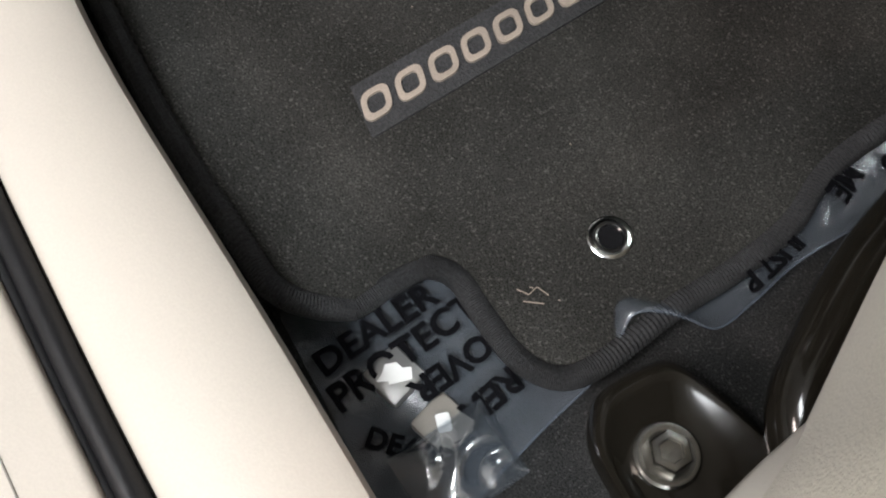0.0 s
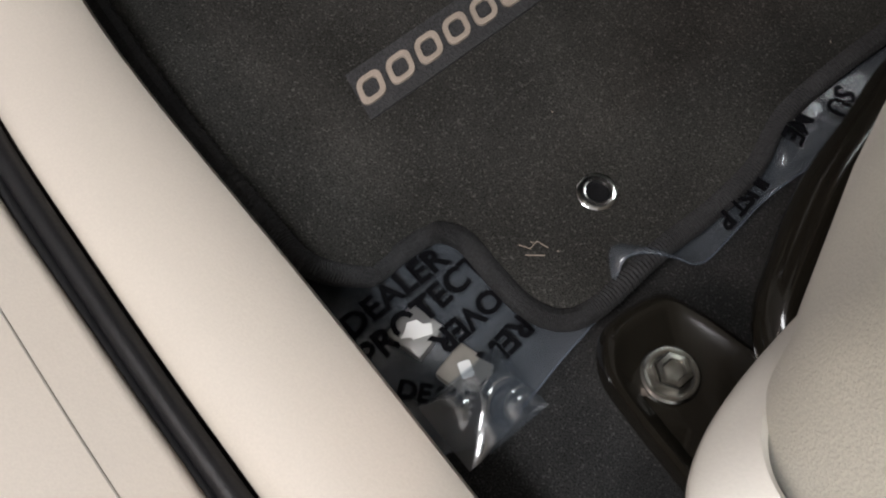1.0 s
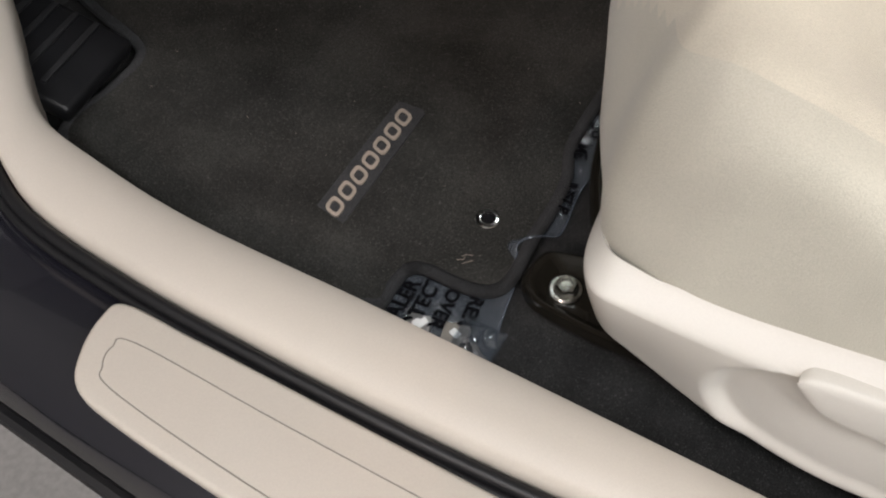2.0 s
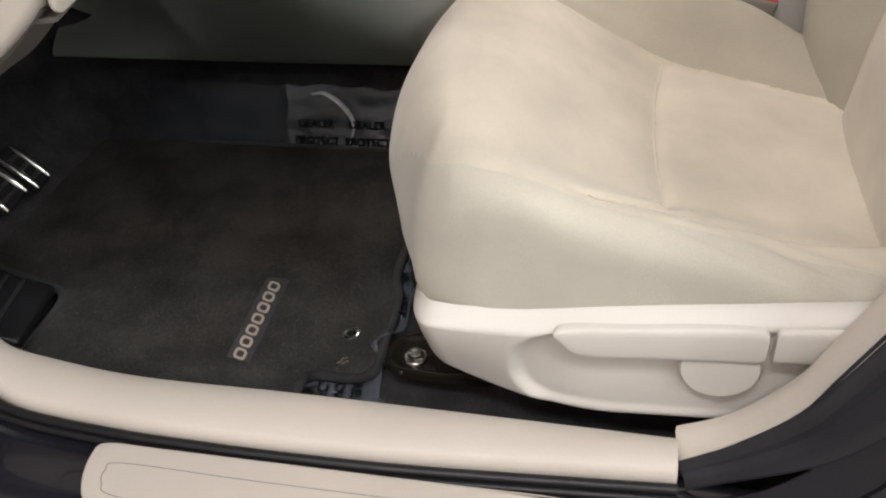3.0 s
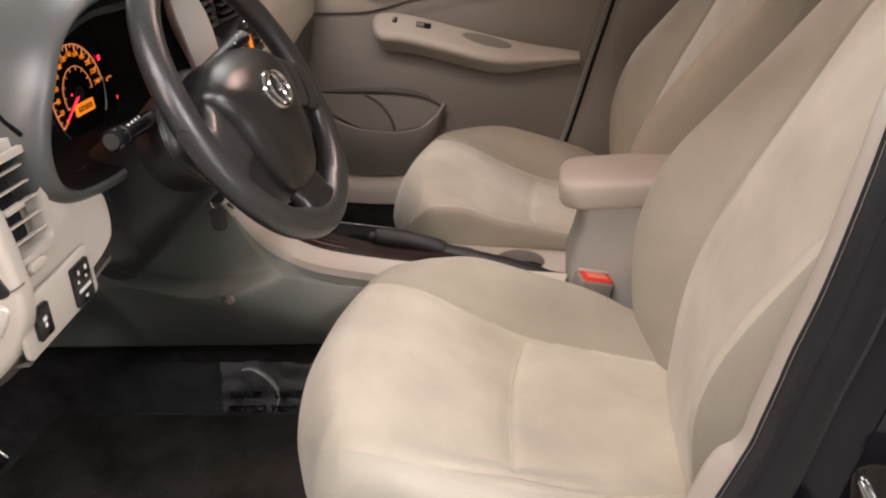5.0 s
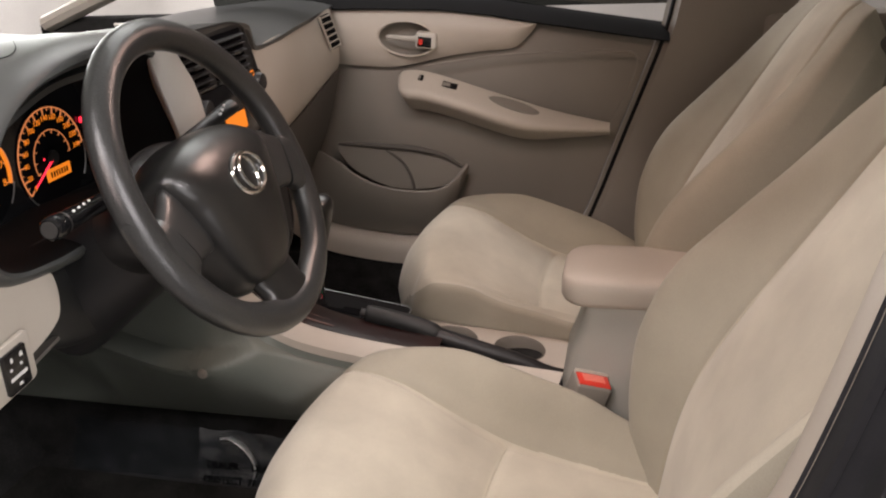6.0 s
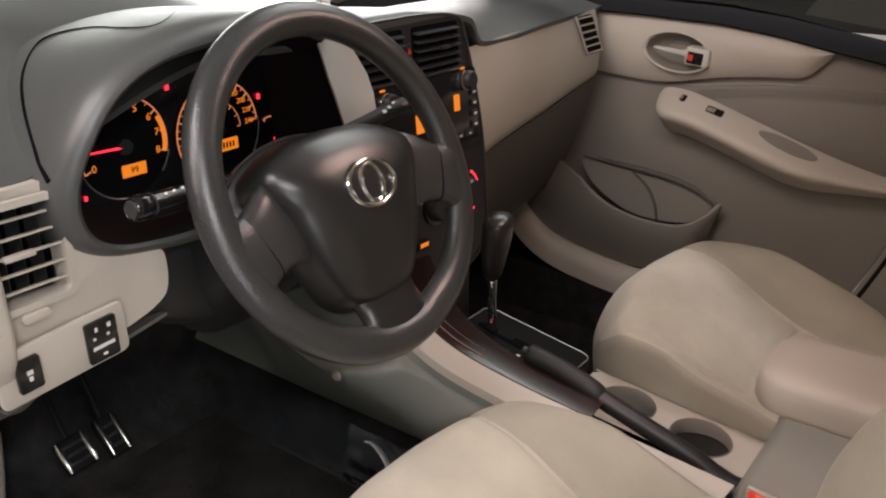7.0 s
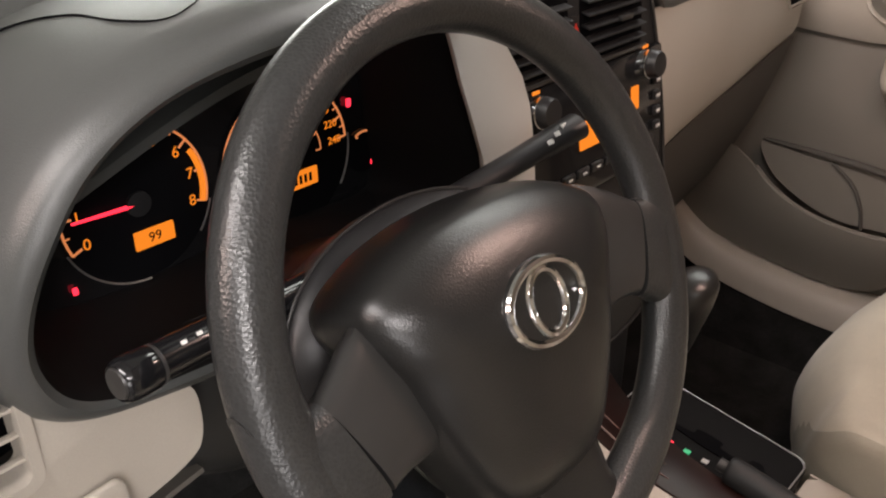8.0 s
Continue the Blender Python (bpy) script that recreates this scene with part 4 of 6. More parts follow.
bm = box((0, 0.0125, 0.003), (0.054, 0.006, 0.007), 0.001)
bm.transform(M4)
part("tongue_slot", bm, M_TRIM, bk)


# ---- steering wheel ----
TILT = radians(25)
WN, WU, WR = Vector((math.cos(TILT), 0, math.sin(TILT))), Vector((-math.sin(TILT), 0, math.cos(TILT))), Vector((0, 1, 0))
WC = Vector((0.008, 0.526, 0.974))
ROT = radians(-1)


def on_wheel(a, b, h=0.0):
    c, s = math.cos(ROT), math.sin(ROT)
    return WC + WR * (a * c - b * s) + WU * (a * s + b * c) + WN * h


wheel = base("steering_wheel", "charcoal three-spoke steering wheel on its column", "steering wheel", WC)
R_RIM = 0.1725
rings = []
for k in range(96):
    t = 2 * math.pi * k / 96
    # thumb swellings where the spokes join
    sw = 0.0
    for at in (190, -4, 246, 293):
        d = (math.degrees(t) - at + 180) % 360 - 180
        sw += 0.0035 * math.exp(-((d / 9) ** 2))
    ring = []
    for i in range(18):
        f = 2 * math.pi * i / 18
        r = 0.0178 + sw * max(0, -math.cos(f))
        rad = R_RIM + (r + (0.0 if math.cos(f) > 0 else 0.001)) * math.cos(f)
        ring.append(on_wheel(rad * math.cos(t) + 0.001, rad * math.sin(t) + 0.007, 0.0160 * math.sin(f)))
    rings.append(ring)
part("rim", loft(rings + rings[:1], caps=False), M_WHEEL, wheel, "grained charcoal rim")
def on_hub(a, b, h=0.0):
    return on_wheel(a - 0.003, b - 0.004, h)


HALF = [(0.05, 0.066), (0.083, 0.056), (0.104, 0.044), (0.109, 0.030), (0.103, 0.012), (0.094, -0.006), (0.088, -0.026), (0.079, -0.052), (0.064, -0.086), (0.049, -0.109), (0.027, -0.120)]
HUB = [(0.0, 0.070)] + HALF + [(0.0, -0.122)] + [(-a, b) for a, b in HALF[::-1]]
hub = spline(HUB, 120, True)
rings = []
for k, h in ((0.96, -0.034), (1.0, -0.022), (1.0, -0.014), (0.996, -0.005), (0.986, 0.004), (0.968, 0.0115), (0.94, 0.0175), (0.90, 0.0218), (0.84, 0.0255), (0.75, 0.0290), (0.60, 0.0322), (0.42, 0.0340), (0.2, 0.0348), (0.03, 0.0348)):
    rings.append([on_hub(p[0] * k, p[1] * k - 0.008 * (1 - k), h - 0.016 * max(0.0, -p[1] * k / 0.12) ** 1.25 - 0.006 * (abs(p[0]) * k / 0.109) ** 2.5 - 0.010 * max(0.0, (p[1] * k - 0.005) / 0.063) ** 1.5) for p in hub])
part("hub_cover", loft(rings), M_HUB, wheel, "charcoal grained airbag cover", angle=60)


def spoke(pts, name, mat, label=""):
    """A spoke through (a, b, height, half width, thickness) stations."""
    rings = []
    dense = spline(pts, 24)
    for i, (a, b, h, w, th) in enumerate(dense):
        q0, q1 = dense[max(i - 1, 0)], dense[min(i + 1, 23)]
        d = Vector((q1[0] - q0[0], q1[1] - q0[1])).normalized()
        n = Vector((-d.y, d.x))
        ring = []
        for j in range(20):
            f = 2 * math.pi * j / 20
            cx = math.copysign(abs(math.cos(f)) ** 0.6, math.cos(f))
            cz = math.copysign(abs(math.sin(f)) ** 0.8, math.sin(f))
            ring.append(on_wheel(a + n.x * w * cx, b + n.y * w * cx, h + th * cz))
        rings.append(ring)
    return part(name, loft(rings), mat, wheel, label)


for k in (-1, 1):
    d = 0.0 if k < 0 else 0.010
    spoke([(k * 0.066, -0.006 + d, -0.012, 0.046, 0.010), (k * 0.088, -0.010 + d, -0.006, 0.045, 0.010), (k * 0.106, -0.0145 + d, -0.002, 0.041, 0.0105), (k * 0.122, -0.020 + d, 0.0, 0.036, 0.0112), (k * 0.1355, -0.0255 + d, 0.001, 0.0335, 0.0112)], "spoke_cover", M_SPOKE, "dark silver spoke cover")
    spoke([(k * 0.1372, -0.0262 + d, 0.0008, 0.0345, 0.0122), (k * 0.148, -0.030 + d, 0.001, 0.037, 0.0135), (k * 0.159, -0.034 + d, 0.001, 0.044, 0.0138), (k * 0.171, -0.038 + d, 0.0, 0.060, 0.0120)], "spoke", M_WHEEL)
spoke([(0.001, -0.084, -0.014, 0.054, 0.0130), (0.001, -0.108, -0.009, 0.046, 0.0130), (0.002, -0.126, -0.006, 0.043, 0.0130), (0.002, -0.142, -0.003, 0.045, 0.0130), (0.003, -0.158, -0.001, 0.066, 0.0120)], "spoke", M_HUB)
# emblem: two plain oval rings
emblem = base("wheel_emblem", "chrome oval emblem on the airbag cover", "emblem", on_hub(0, 0.0, 0.034))


def oval_ring(w, h, r, cx=0.0, cy=0.0, z=0.035):
    pts = [on_hub(cx + w / 2 * math.cos(t), cy + h / 2 * math.sin(t), z) for t in (2 * math.pi * k / 48 for k in range(48))]
    return tube(pts + pts[:2], r, 8)


part("backing", slab([(0.036 * math.cos(t), 0.026 * math.sin(t)) for t in (2 * math.pi * k / 40 for k in range(40))], on_hub(0, 0.002, 0.0345), on_hub(1, 0) - on_hub(0, 0), on_hub(0, 1) - on_hub(0, 0), 0.006, 0.001), M_HUB, emblem)
part("outer_ring", oval_ring(0.066, 0.046, 0.0028, 0, 0.002), M_CHROME, emblem)
part("inner_ring", oval_ring(0.030, 0.038, 0.0026, 0, 0.002), M_CHROME, emblem)

# cover behind the hub, with a thin bright edge
rings = [[on_wheel(0.116 * k * math.cos(t), 0.072 * k * math.sin(t), h) for t in (2 * math.pi * i / 48 for i in range(48))] for k, h in ((0.80, -0.050), (0.97, -0.060), (1.0, -0.067), (0.97, -0.085), (0.85, -0.115))]
part("rear_cover", loft(rings), M_BLACK, wheel, "black cover behind the hub")
edge = [on_wheel(0.1165 * math.cos(t), 0.0725 * math.sin(t), -0.066) for t in (2 * math.pi * i / 60 for i in range(60))]
part("cover_edge", tube(edge + edge[:1], 0.0011, 6), M_SPOKE, wheel)

# ---- column and stalks ----
col = base("steering_column", "black steering column shroud with two stalks", "steering column", (-0.12, 0.52, 0.92))
rings = []
for f in np.linspace(0, 1, 12):
    c = WC - WN * (0.035 + 0.235 * f)
    w, hu, hd = 0.062 + 0.03 * f, 0.045 + 0.01 * f, 0.055 + 0.06 * f
    ring = []
    for k in range(28):
        t = 2 * math.pi * k / 28
        cx = math.copysign(abs(math.cos(t)) ** 0.7, math.cos(t))
        cz = math.copysign(abs(math.sin(t)) ** 0.7, math.sin(t))
        ring.append(c + WR * w * cx + WU * (hu if cz > 0 else hd) * cz)
    rings.append(ring)
part("shroud", loft(rings), M_BLACK, col)
part("hub_boot", tube([WC - WN * 0.06, WC - WN * 0.01], [0.06, 0.055], 28), M_BLACK, col)
ls = part("light_stalk", tube([(-0.085, 0.47, 0.979), (-0.075, 0.395, 0.986), (-0.068, 0.340, 0.991)], [0.0095, 0.0100, 0.0105], 18), M_GLOSS, col, "black light stalk")
part("end_knob", lathe([(0.0107, 0), (0.0118, 0.003), (0.0120, 0.014), (0.0112, 0.019), (0.0096, 0.021), (0.0088, 0.020), (0.0, 0.0203)], (-0.067, 0.339, 0.991), (0.09, -0.99, 0.05), 36), M_GLOSS, ls, "gloss black end knob")
part("end_disc", lathe([(0.0086, 0.0), (0.0080, 0.0012), (0.0, 0.0016)], (-0.0652, 0.3185, 0.9920), (0.09, -0.99, 0.05), 30), M_SPOKE, ls, "dark grey end disc")
part("knob_ring", lathe([(0.0110, 0.0), (0.0112, 0.0018), (0.0108, 0.0026)], (-0.0670, 0.340, 0.991), (0.09, -0.99, 0.05), 30), M_SPOKE, ls)
for k in range(4):
    part("marking", box((-0.0633 - 0.0012 * k, 0.355 + 0.010 * k, 0.9982), (0.0006, 0.0032, 0.0022), 0, (0, -40, 0)), M_WHITE, ls)
rs = part("wiper_stalk", tube([(-0.085, 0.585, 0.992), (-0.072, 0.64, 1.006), (-0.060, 0.700, 1.020)], [0.010, 0.0105, 0.0125], 16, flat=0.8), M_BLACK, col, "black wiper stalk")
for k in range(3):
    part("marking", box((-0.056 - 0.002 * k, 0.660 + 0.011 * k, 1.0195 + 0.0028 * k), (0.001, 0.006, 0.0035), 0, (0, -40, 0)), M_WHITE, rs)

# lower column panel, black, its bottom edge dropping away from the door
rows = []
for y in np.linspace(0.365, 0.697, 40):
    zb = curve_at([0.365, 0.42, 0.48, 0.56, 0.65, 0.70], [0.832, 0.804, 0.788, 0.782, 0.777, 0.777], y)
    turn_in = 0.03 * max(0.0, abs(y - 0.531) / 0.166) ** 6
    rows.append([Vector((x - turn_in, y, z)) for x, z in ((-0.176, 0.930), (-0.162, 0.90), (-0.154, 0.87), (-0.151, zb + 0.030), (-0.153, zb + 0.014), (-0.158, zb + 0.005), (-0.167, zb + 0.001), (-0.18, zb), (-0.24, zb + 0.006), (-0.42, zb + 0.03))])
part("lower_panel", sheet(rows, 0.004), M_DARKPAD, col, angle=60)
key = base("ignition_key", "ignition key with a hanging tag under the column", "key", (-0.129, 0.668, 0.785))
part("key_head", slab(round_rect(0.022, 0.030, 0.008), (-0.120, 0.640, 0.815), (1, 0, 0), (0, 0, 1), 0.007, 0.002), M_BLACK, key)
part("ring", tube([Vector((-0.122 + 0.008 * math.cos(t), 0.642, 0.800 + 0.009 * math.sin(t))) for t in (2 * math.pi * k / 20 for k in range(21))], 0.001, 6), M_CHROME, key)
part("tag", slab(round_rect(0.024, 0.036, 0.009), (-0.124, 0.643, 0.775), (0.9, 0.3, 0), (0, 0.1, 1), 0.005, 0.0015), M_SPOKE, key)

# ---- instrument binnacle ----
OPEN = [(0.44, 0.920), (0.395, 0.923), (0.345, 0.932), (0.315, 0.952), (0.303, 0.99), (0.315, 1.035), (0.345, 1.076), (0.39, 1.102), (0.45, 1.114), (0.52, 1.117), (0.585, 1.112), (0.635, 1.090), (0.662, 1.05), (0.668, 1.0), (0.665, 0.93), (0.60, 0.922), (0.52, 0.92)]
op = spline(OPEN, 110, True)
CX = (0.50, 1.015)


def grow(p, d):
    v = Vector((p[0] - CX[0], p[1] - CX[1]))
    return (p[0] + d * v.x / v.length, p[1] + d * v.y / v.length)


dash = base("dashboard", "grey and beige car dashboard with vents and switches", "dashboard", (-0.3, 0.87, 0.8))
rings = []
for d, x in ((-0.022, -0.238), (-0.014, -0.17), (-0.006, -0.122), (-0.002, -0.112), (0.003, -0.108), (0.009, -0.109), (0.015, -0.114), (0.020, -0.125), (0.023, -0.145), (0.023, -0.20), (0.016, -0.29), (-0.01, -0.42)):
    ring = []
    for p in op:
        q = grow(p, d)
        side = 0.018 * max(0.0, (1.05 - q[1]) / 0.1)
        ring.append(Vector((x - (side if d > -0.02 and x > -0.2 else 0), *q)))
    rings.append(ring)
part("binnacle_liner", loft(rings[:4], caps=False), M_LINER, dash, "black binnacle liner")
part("binnacle_hood", loft(rings[3:], caps=False), M_PAD, dash, "grey vinyl binnacle hood")

cl = base("instrument_cluster", "lit instrument cluster with amber dials and red needles", "instrument cluster", (-0.24, 0.55, 0.9))
part("face", slab([(p[0], p[1]) for p in (grow(q, -0.004) for q in op)], (-0.2385, 0, 0), (0, 1, 0), (0, 0, 1), 0.01), M_GLOSS, cl)
U, V = (0, 1, 0), (0, 0, 1)


def dial(yc, zc, r, a0, a1, names, at, size, label):
    d = part("dial", lathe([(r * 1.04, 0.0), (r * 1.04, 0.0012), (r * 0.99, 0.0015), (0.0, 0.0015)], (-0.2384, yc, zc), (1, 0, 0), 48), M_INK, cl, label)
    arc = [Vector((-0.2362, yc + r * math.cos(t), zc + r * math.sin(t))) for t in np.radians(np.linspace(a0, a1, 60))]
    part("scale_arc", tube(arc, 0.0009, 6), M_AMBER_SOFT, d)
    n = len(names)
    for k in range((n - 1) * 2 + 1):
        t = radians(a0 + (a1 - a0) * k / (2 * (n - 1)))
        inner = 0.86 if k % 2 == 0 else 0.93
        part("tick", tube([(-0.2362, yc + r * f * math.cos(t), zc + r * f * math.sin(t)) for f in (inner, 1.0)], 0.0006 if k % 2 else 0.0009, 5), M_AMBER_SOFT, d)
    for k, s in enumerate(names):
        if s:
            t = radians(a0 + (a1 - a0) * k / (n - 1))
            writing(s, size, axes((-0.2360, yc + r * at * math.cos(t), zc + r * at * math.sin(t)), U, V), M_AMBER, d, "numeral")
    return d


tach = dial(0.432, 0.996, 0.055, 202, -16, [str(k) for k in range(9)], 0.79, 0.0085, "tachometer dial with amber numerals")
speed = dial(0.562, 0.988, 0.061, 213, 4, [str(20 * k) for k in range(13)], 0.80, 0.0066, "speedometer dial with amber numerals")
fuel = dial(0.644, 0.972, 0.018, 120, -50, ["", "", ""], 0.8, 0.005, "small fuel gauge")
part("needle", tube([(-0.2348, 0.430, 0.996), (-0.2348, 0.384, 0.998)], [0.0016, 0.0009], 6), M_LAMP_RED, tach, "red needle")
part("needle", tube([(-0.2348, 0.562, 0.988), (-0.2348, 0.520, 0.962)], [0.0016, 0.0008], 6), M_LAMP_RED, speed, "red needle")
for d, y, z, r, a0, a1 in ((tach, 0.432, 0.996, 0.058, 270, 200), (tach, 0.432, 0.996, 0.058, 345, 320), (speed, 0.562, 0.988, 0.064, 250, 210), (speed, 0.562, 0.988, 0.064, 365, 325)):
    part("lower_ring", tube([Vector((-0.2362, y + r * math.cos(t), z + r * math.sin(t))) for t in np.radians(np.linspace(a0, a1, 24))], 0.0008, 6), M_SILVER, d)
ring = [Vector((-0.2362, 0.562 + 0.034 * math.cos(t), 0.988 + 0.034 * math.sin(t))) for t in np.radians(np.linspace(205, 0, 40))]
part("inner_scale", tube(ring, 0.0006, 6), M_AMBER_SOFT, speed)
for k in range(9):
    t = radians(205 - 205 * k / 8)
    part("inner_tick", tube([(-0.2362, 0.562 + r * math.cos(t), 0.988 + r * math.sin(t)) for r in (0.029, 0.034)], 0.0006, 5), M_AMBER_SOFT, speed)
for d, y, z in ((tach, 0.432, 0.996), (speed, 0.562, 0.988)):
    part("needle_cap", lathe([(0.009, 0), (0.009, 0.003), (0.0, 0.004)], (-0.2368, y, z), (1, 0, 0), 20), M_BLACK, d)
arc = [Vector((-0.2360, 0.432 + 0.0515 * math.cos(t), 0.996 + 0.0515 * math.sin(t))) for t in np.radians(np.linspace(30, -16, 20))]
part("red_line", tube(arc, 0.0022, 6), M_AMBER, tach, "orange-red rev limit band")
lcd = part("tach_display", slab(round_rect(0.031, 0.014, 0.001), (-0.2355, 0.440, 0.9685), U, V, 0.001), M_AMBER, tach)
writing("99", 0.0075, axes((-0.2350, 0.440, 0.9685), U, V), M_INK, lcd, "display_digits")
lcd = part("trip_display", slab(round_rect(0.046, 0.015, 0.001), (-0.2355, 0.567, 0.9685), U, V, 0.001), M_AMBER, speed)
for k in range(7):
    part("display_bar", box((-0.2350, 0.552 + 0.005 * k, 0.9685), (0.0004, 0.0026, 0.007)), M_INK, lcd, smooth=False)
for y, z, q in ((0.494, 1.052, 0.004), (0.628, 1.019, 0.004), (0.377, 0.951, 0.003), (0.652, 0.960, 0.003), (0.545, 0.990, 0.0015)):
    part("telltale", slab(round_rect(q * 1.2, q * 1.8, q * 0.3), (-0.2350, y, z), U, V, 0.001), M_LAMP_RED, cl, "red warning light")
part("lower_cowl", sheet([[Vector((-0.232 + 0.085 * f, y, 0.925 - 0.004 * math.sin(f * 3) + 0.012 * (1 - f))) for f in np.linspace(0, 1, 8)] for y in np.linspace(0.36, 0.66, 14)], 0.003), M_LINER, cl, "black cowl under the dials")

# ---- dashboard ----
# upper pad, from the lip back to the windscreen
LIPY = [0.10, 0.20, 0.28, 0.36, 0.50, 0.64, 0.70, 0.85, 0.98, 1.04, 1.25, 1.45, 1.56]
LIPX = [-0.165, -0.160, -0.160, -0.165, -0.17, -0.165, -0.150, -0.150, -0.155, -0.172, -0.180, -0.195, -0.21]
LIPZ = [0.995, 1.008, 1.014, 1.05, 1.09, 1.09, 1.098, 1.102, 1.088, 1.045, 1.050, 1.055, 1.055]
rows = []
for y in np.linspace(0.10, 1.56, 90):
    lx, lz = curve_at(LIPY, LIPX, y), curve_at(LIPY, LIPZ, y)
    row = [Vector((lx - 0.02, y, lz - 0.012)), Vector((lx, y, lz - 0.008)), Vector((lx + 0.002, y, lz))]
    for f in np.linspace(0.06, 1, 22):
        x = lx + (-0.93 - lx) * f
        z = lz + 0.045 * (1 - math.exp(-f * 9)) * (1.12 - lz) / 0.11 - 0.10 * f * f + 0.020 * f * min(1.0, max(0.0, (0.95 - y) / 0.35))
        near = min(1.0, max(0.0, (0.78 - y) / 0.22))
        z += 0.014 * f * ease((1.00 - y) / 0.2) + near * near * (3 - 2 * near) * (0.060 * math.sin(min(1.0, f / 0.55) * math.pi / 2) + 0.012 * f) - 0.010 * (1 - near) * min(1.0, f * 3)
        row.append(Vector((x, y, z)))
    rows.append(row)
part("top_pad", sheet(rows, 0.004), M_PAD, dash, "grey vinyl dash top")

groove = spline([(-0.135, 0.285, 1.013), (-0.150, 0.288, 1.026), (-0.1619, 0.2923, 1.0376), (-0.2019, 0.3101, 1.0683), (-0.2398, 0.3356, 1.0913), (-0.2716, 0.3728, 1.1113), (-0.2658, 0.3955, 1.1199), (-0.2339, 0.4118, 1.1264), (-0.1902, 0.4139, 1.1294), (-0.1583, 0.4272, 1.1322), (-0.1642, 0.4516, 1.1363), (-0.1945, 0.4882, 1.1396)], 80)
part("hood_groove", tube([Vector(p) for p in groove], [0.0024 - 0.0020 * k / 79 for k in range(80)], 6), M_INK, dash, "dark gap behind the hood")

# beige fascia on the driver's side with vent and switches
FAS = [(0.207, 0.995), (0.222, 1.009), (0.26, 1.011), (0.296, 1.011), (0.303, 1.003), (0.311, 0.975), (0.322, 0.945), (0.345, 0.925), (0.375, 0.915), (0.392, 0.913), (0.398, 0.90), (0.398, 0.87), (0.388, 0.852), (0.36, 0.838), (0.30, 0.822), (0.24, 0.808), (0.219, 0.806), (0.207, 0.815)]
VENT = (0.252, 0.951, 0.086, 0.098)


def holed_plate(outer, holes, x, thick, bulge=0.0):
    """A fascia plate facing the cabin with openings through it."""
    bm = bmesh.new()
    edges = []
    for loop in [outer] + holes:
        vs = [bm.verts.new((x, p[0], p[1])) for p in loop]
        edges += [bm.edges.new((vs[i], vs[(i + 1) % len(vs)])) for i in range(len(vs))]
    bmesh.ops.triangle_fill(bm, edges=edges, use_beauty=True, use_dissolve=False, normal=(1, 0, 0))
    bmesh.ops.recalc_face_normals(bm, faces=bm.faces)
    ext = bmesh.ops.extrude_face_region(bm, geom=bm.faces[:])
    bmesh.ops.translate(bm, vec=(-thick, 0, 0), verts=[g for g in ext["geom"] if isinstance(g, bmesh.types.BMVert)])
    for v in bm.verts:
        v.co.x += bulge * math.sin(math.pi * min(1, max(0, (v.co.z - 0.80) / 0.22))) - 0.012 * max(0.0, (0.86 - v.co.z) / 0.05) - 0.015 * max(0.0, (0.225 - v.co.y) / 0.02)
    return bm


fo = [(p[0], p[1]) for p in spline(FAS, 110, True)]
vent_hole = round_rect(VENT[2], VENT[3], 0.008, 5, VENT[0], VENT[1])
fascia = part("driver_fascia", holed_plate(fo, [vent_hole], -0.150, 0.03, 0.012), M_TRIM, dash, "beige driver's side fascia")
fz = -0.139
vent = part("side_vent", slab(round_rect(0.10, 0.112, 0.01, 5, VENT[0], VENT[1]), (-0.185, 0, 0), U, V, 0.004), M_INK, dash, "air vent with five pale slats")
fr_o, fr_i = round_rect(0.094, 0.106, 0.011, 6, VENT[0], VENT[1]), round_rect(0.080, 0.092, 0.007, 6, VENT[0], VENT[1])
part("bezel", loft([[Vector((x, a, b)) for a, b in lp] for x, lp in ((fz - 0.004, fr_o), (fz + 0.002, fr_o), (fz + 0.0025, fr_i), (fz - 0.02, fr_i))], caps=False), M_TRIM, vent, "beige bezel")
for k in range(5):
    z = VENT[1] - 0.034 + 0.017 * k
    part("slat", box((fz - 0.006, VENT[0], z), (0.006, 0.082, 0.0022), 0.0006, (0, -8, 0)), M_TRIM, vent)
for k in range(4):
    part("rear_vane", box((-0.168, VENT[0] - 0.027 + 0.018 * k, VENT[1]), (0.014, 0.0018, 0.088), 0, (0, 0, 25)), M_BLACK, vent)
part("vent_tab", box((fz - 0.003, 0.250, 0.951), (0.008, 0.030, 0.006), 0.002), M_TRIM, vent)
part("vent_wheel", slab(round_rect(0.028, 0.010, 0.0048), (fz + 0.006, 0.252, 0.8925), U, V, 0.006, 0.0015), M_TRIM, dash, "beige vent thumb wheel")
# switch panel, slightly raised
sp = part("switch_panel", slab(round_rect(0.136, 0.060, 0.008, 5, 0.0, 0.0), (fz - 0.0005, 0.275, 0.840), (0.02, 0.995, 0.09), (0.10, -0.09, 0.99), 0.006, 0.002), M_TRIM, dash, "beige switch panel")


def switch(y, z, w, h, marks, label):
    s = part("switch", slab(round_rect(w, h, 0.003), (fz + 0.004, y, z), (0.02, 0.995, 0.08), (0.10, -0.08, 0.99), 0.005, 0.001), M_GLOSS, sp, label)
    for a, b, mw, mh in marks:
        part("marking", slab([(a - mw / 2, b - mh / 2), (a + mw / 2, b - mh / 2), (a + mw / 2, b + mh / 2), (a - mw / 2, b + mh / 2)], (fz + 0.0046, y, z), (0.02, 0.995, 0.08), (0.10, -0.08, 0.99), 0.0004), M_WHITE, s, smooth=False)


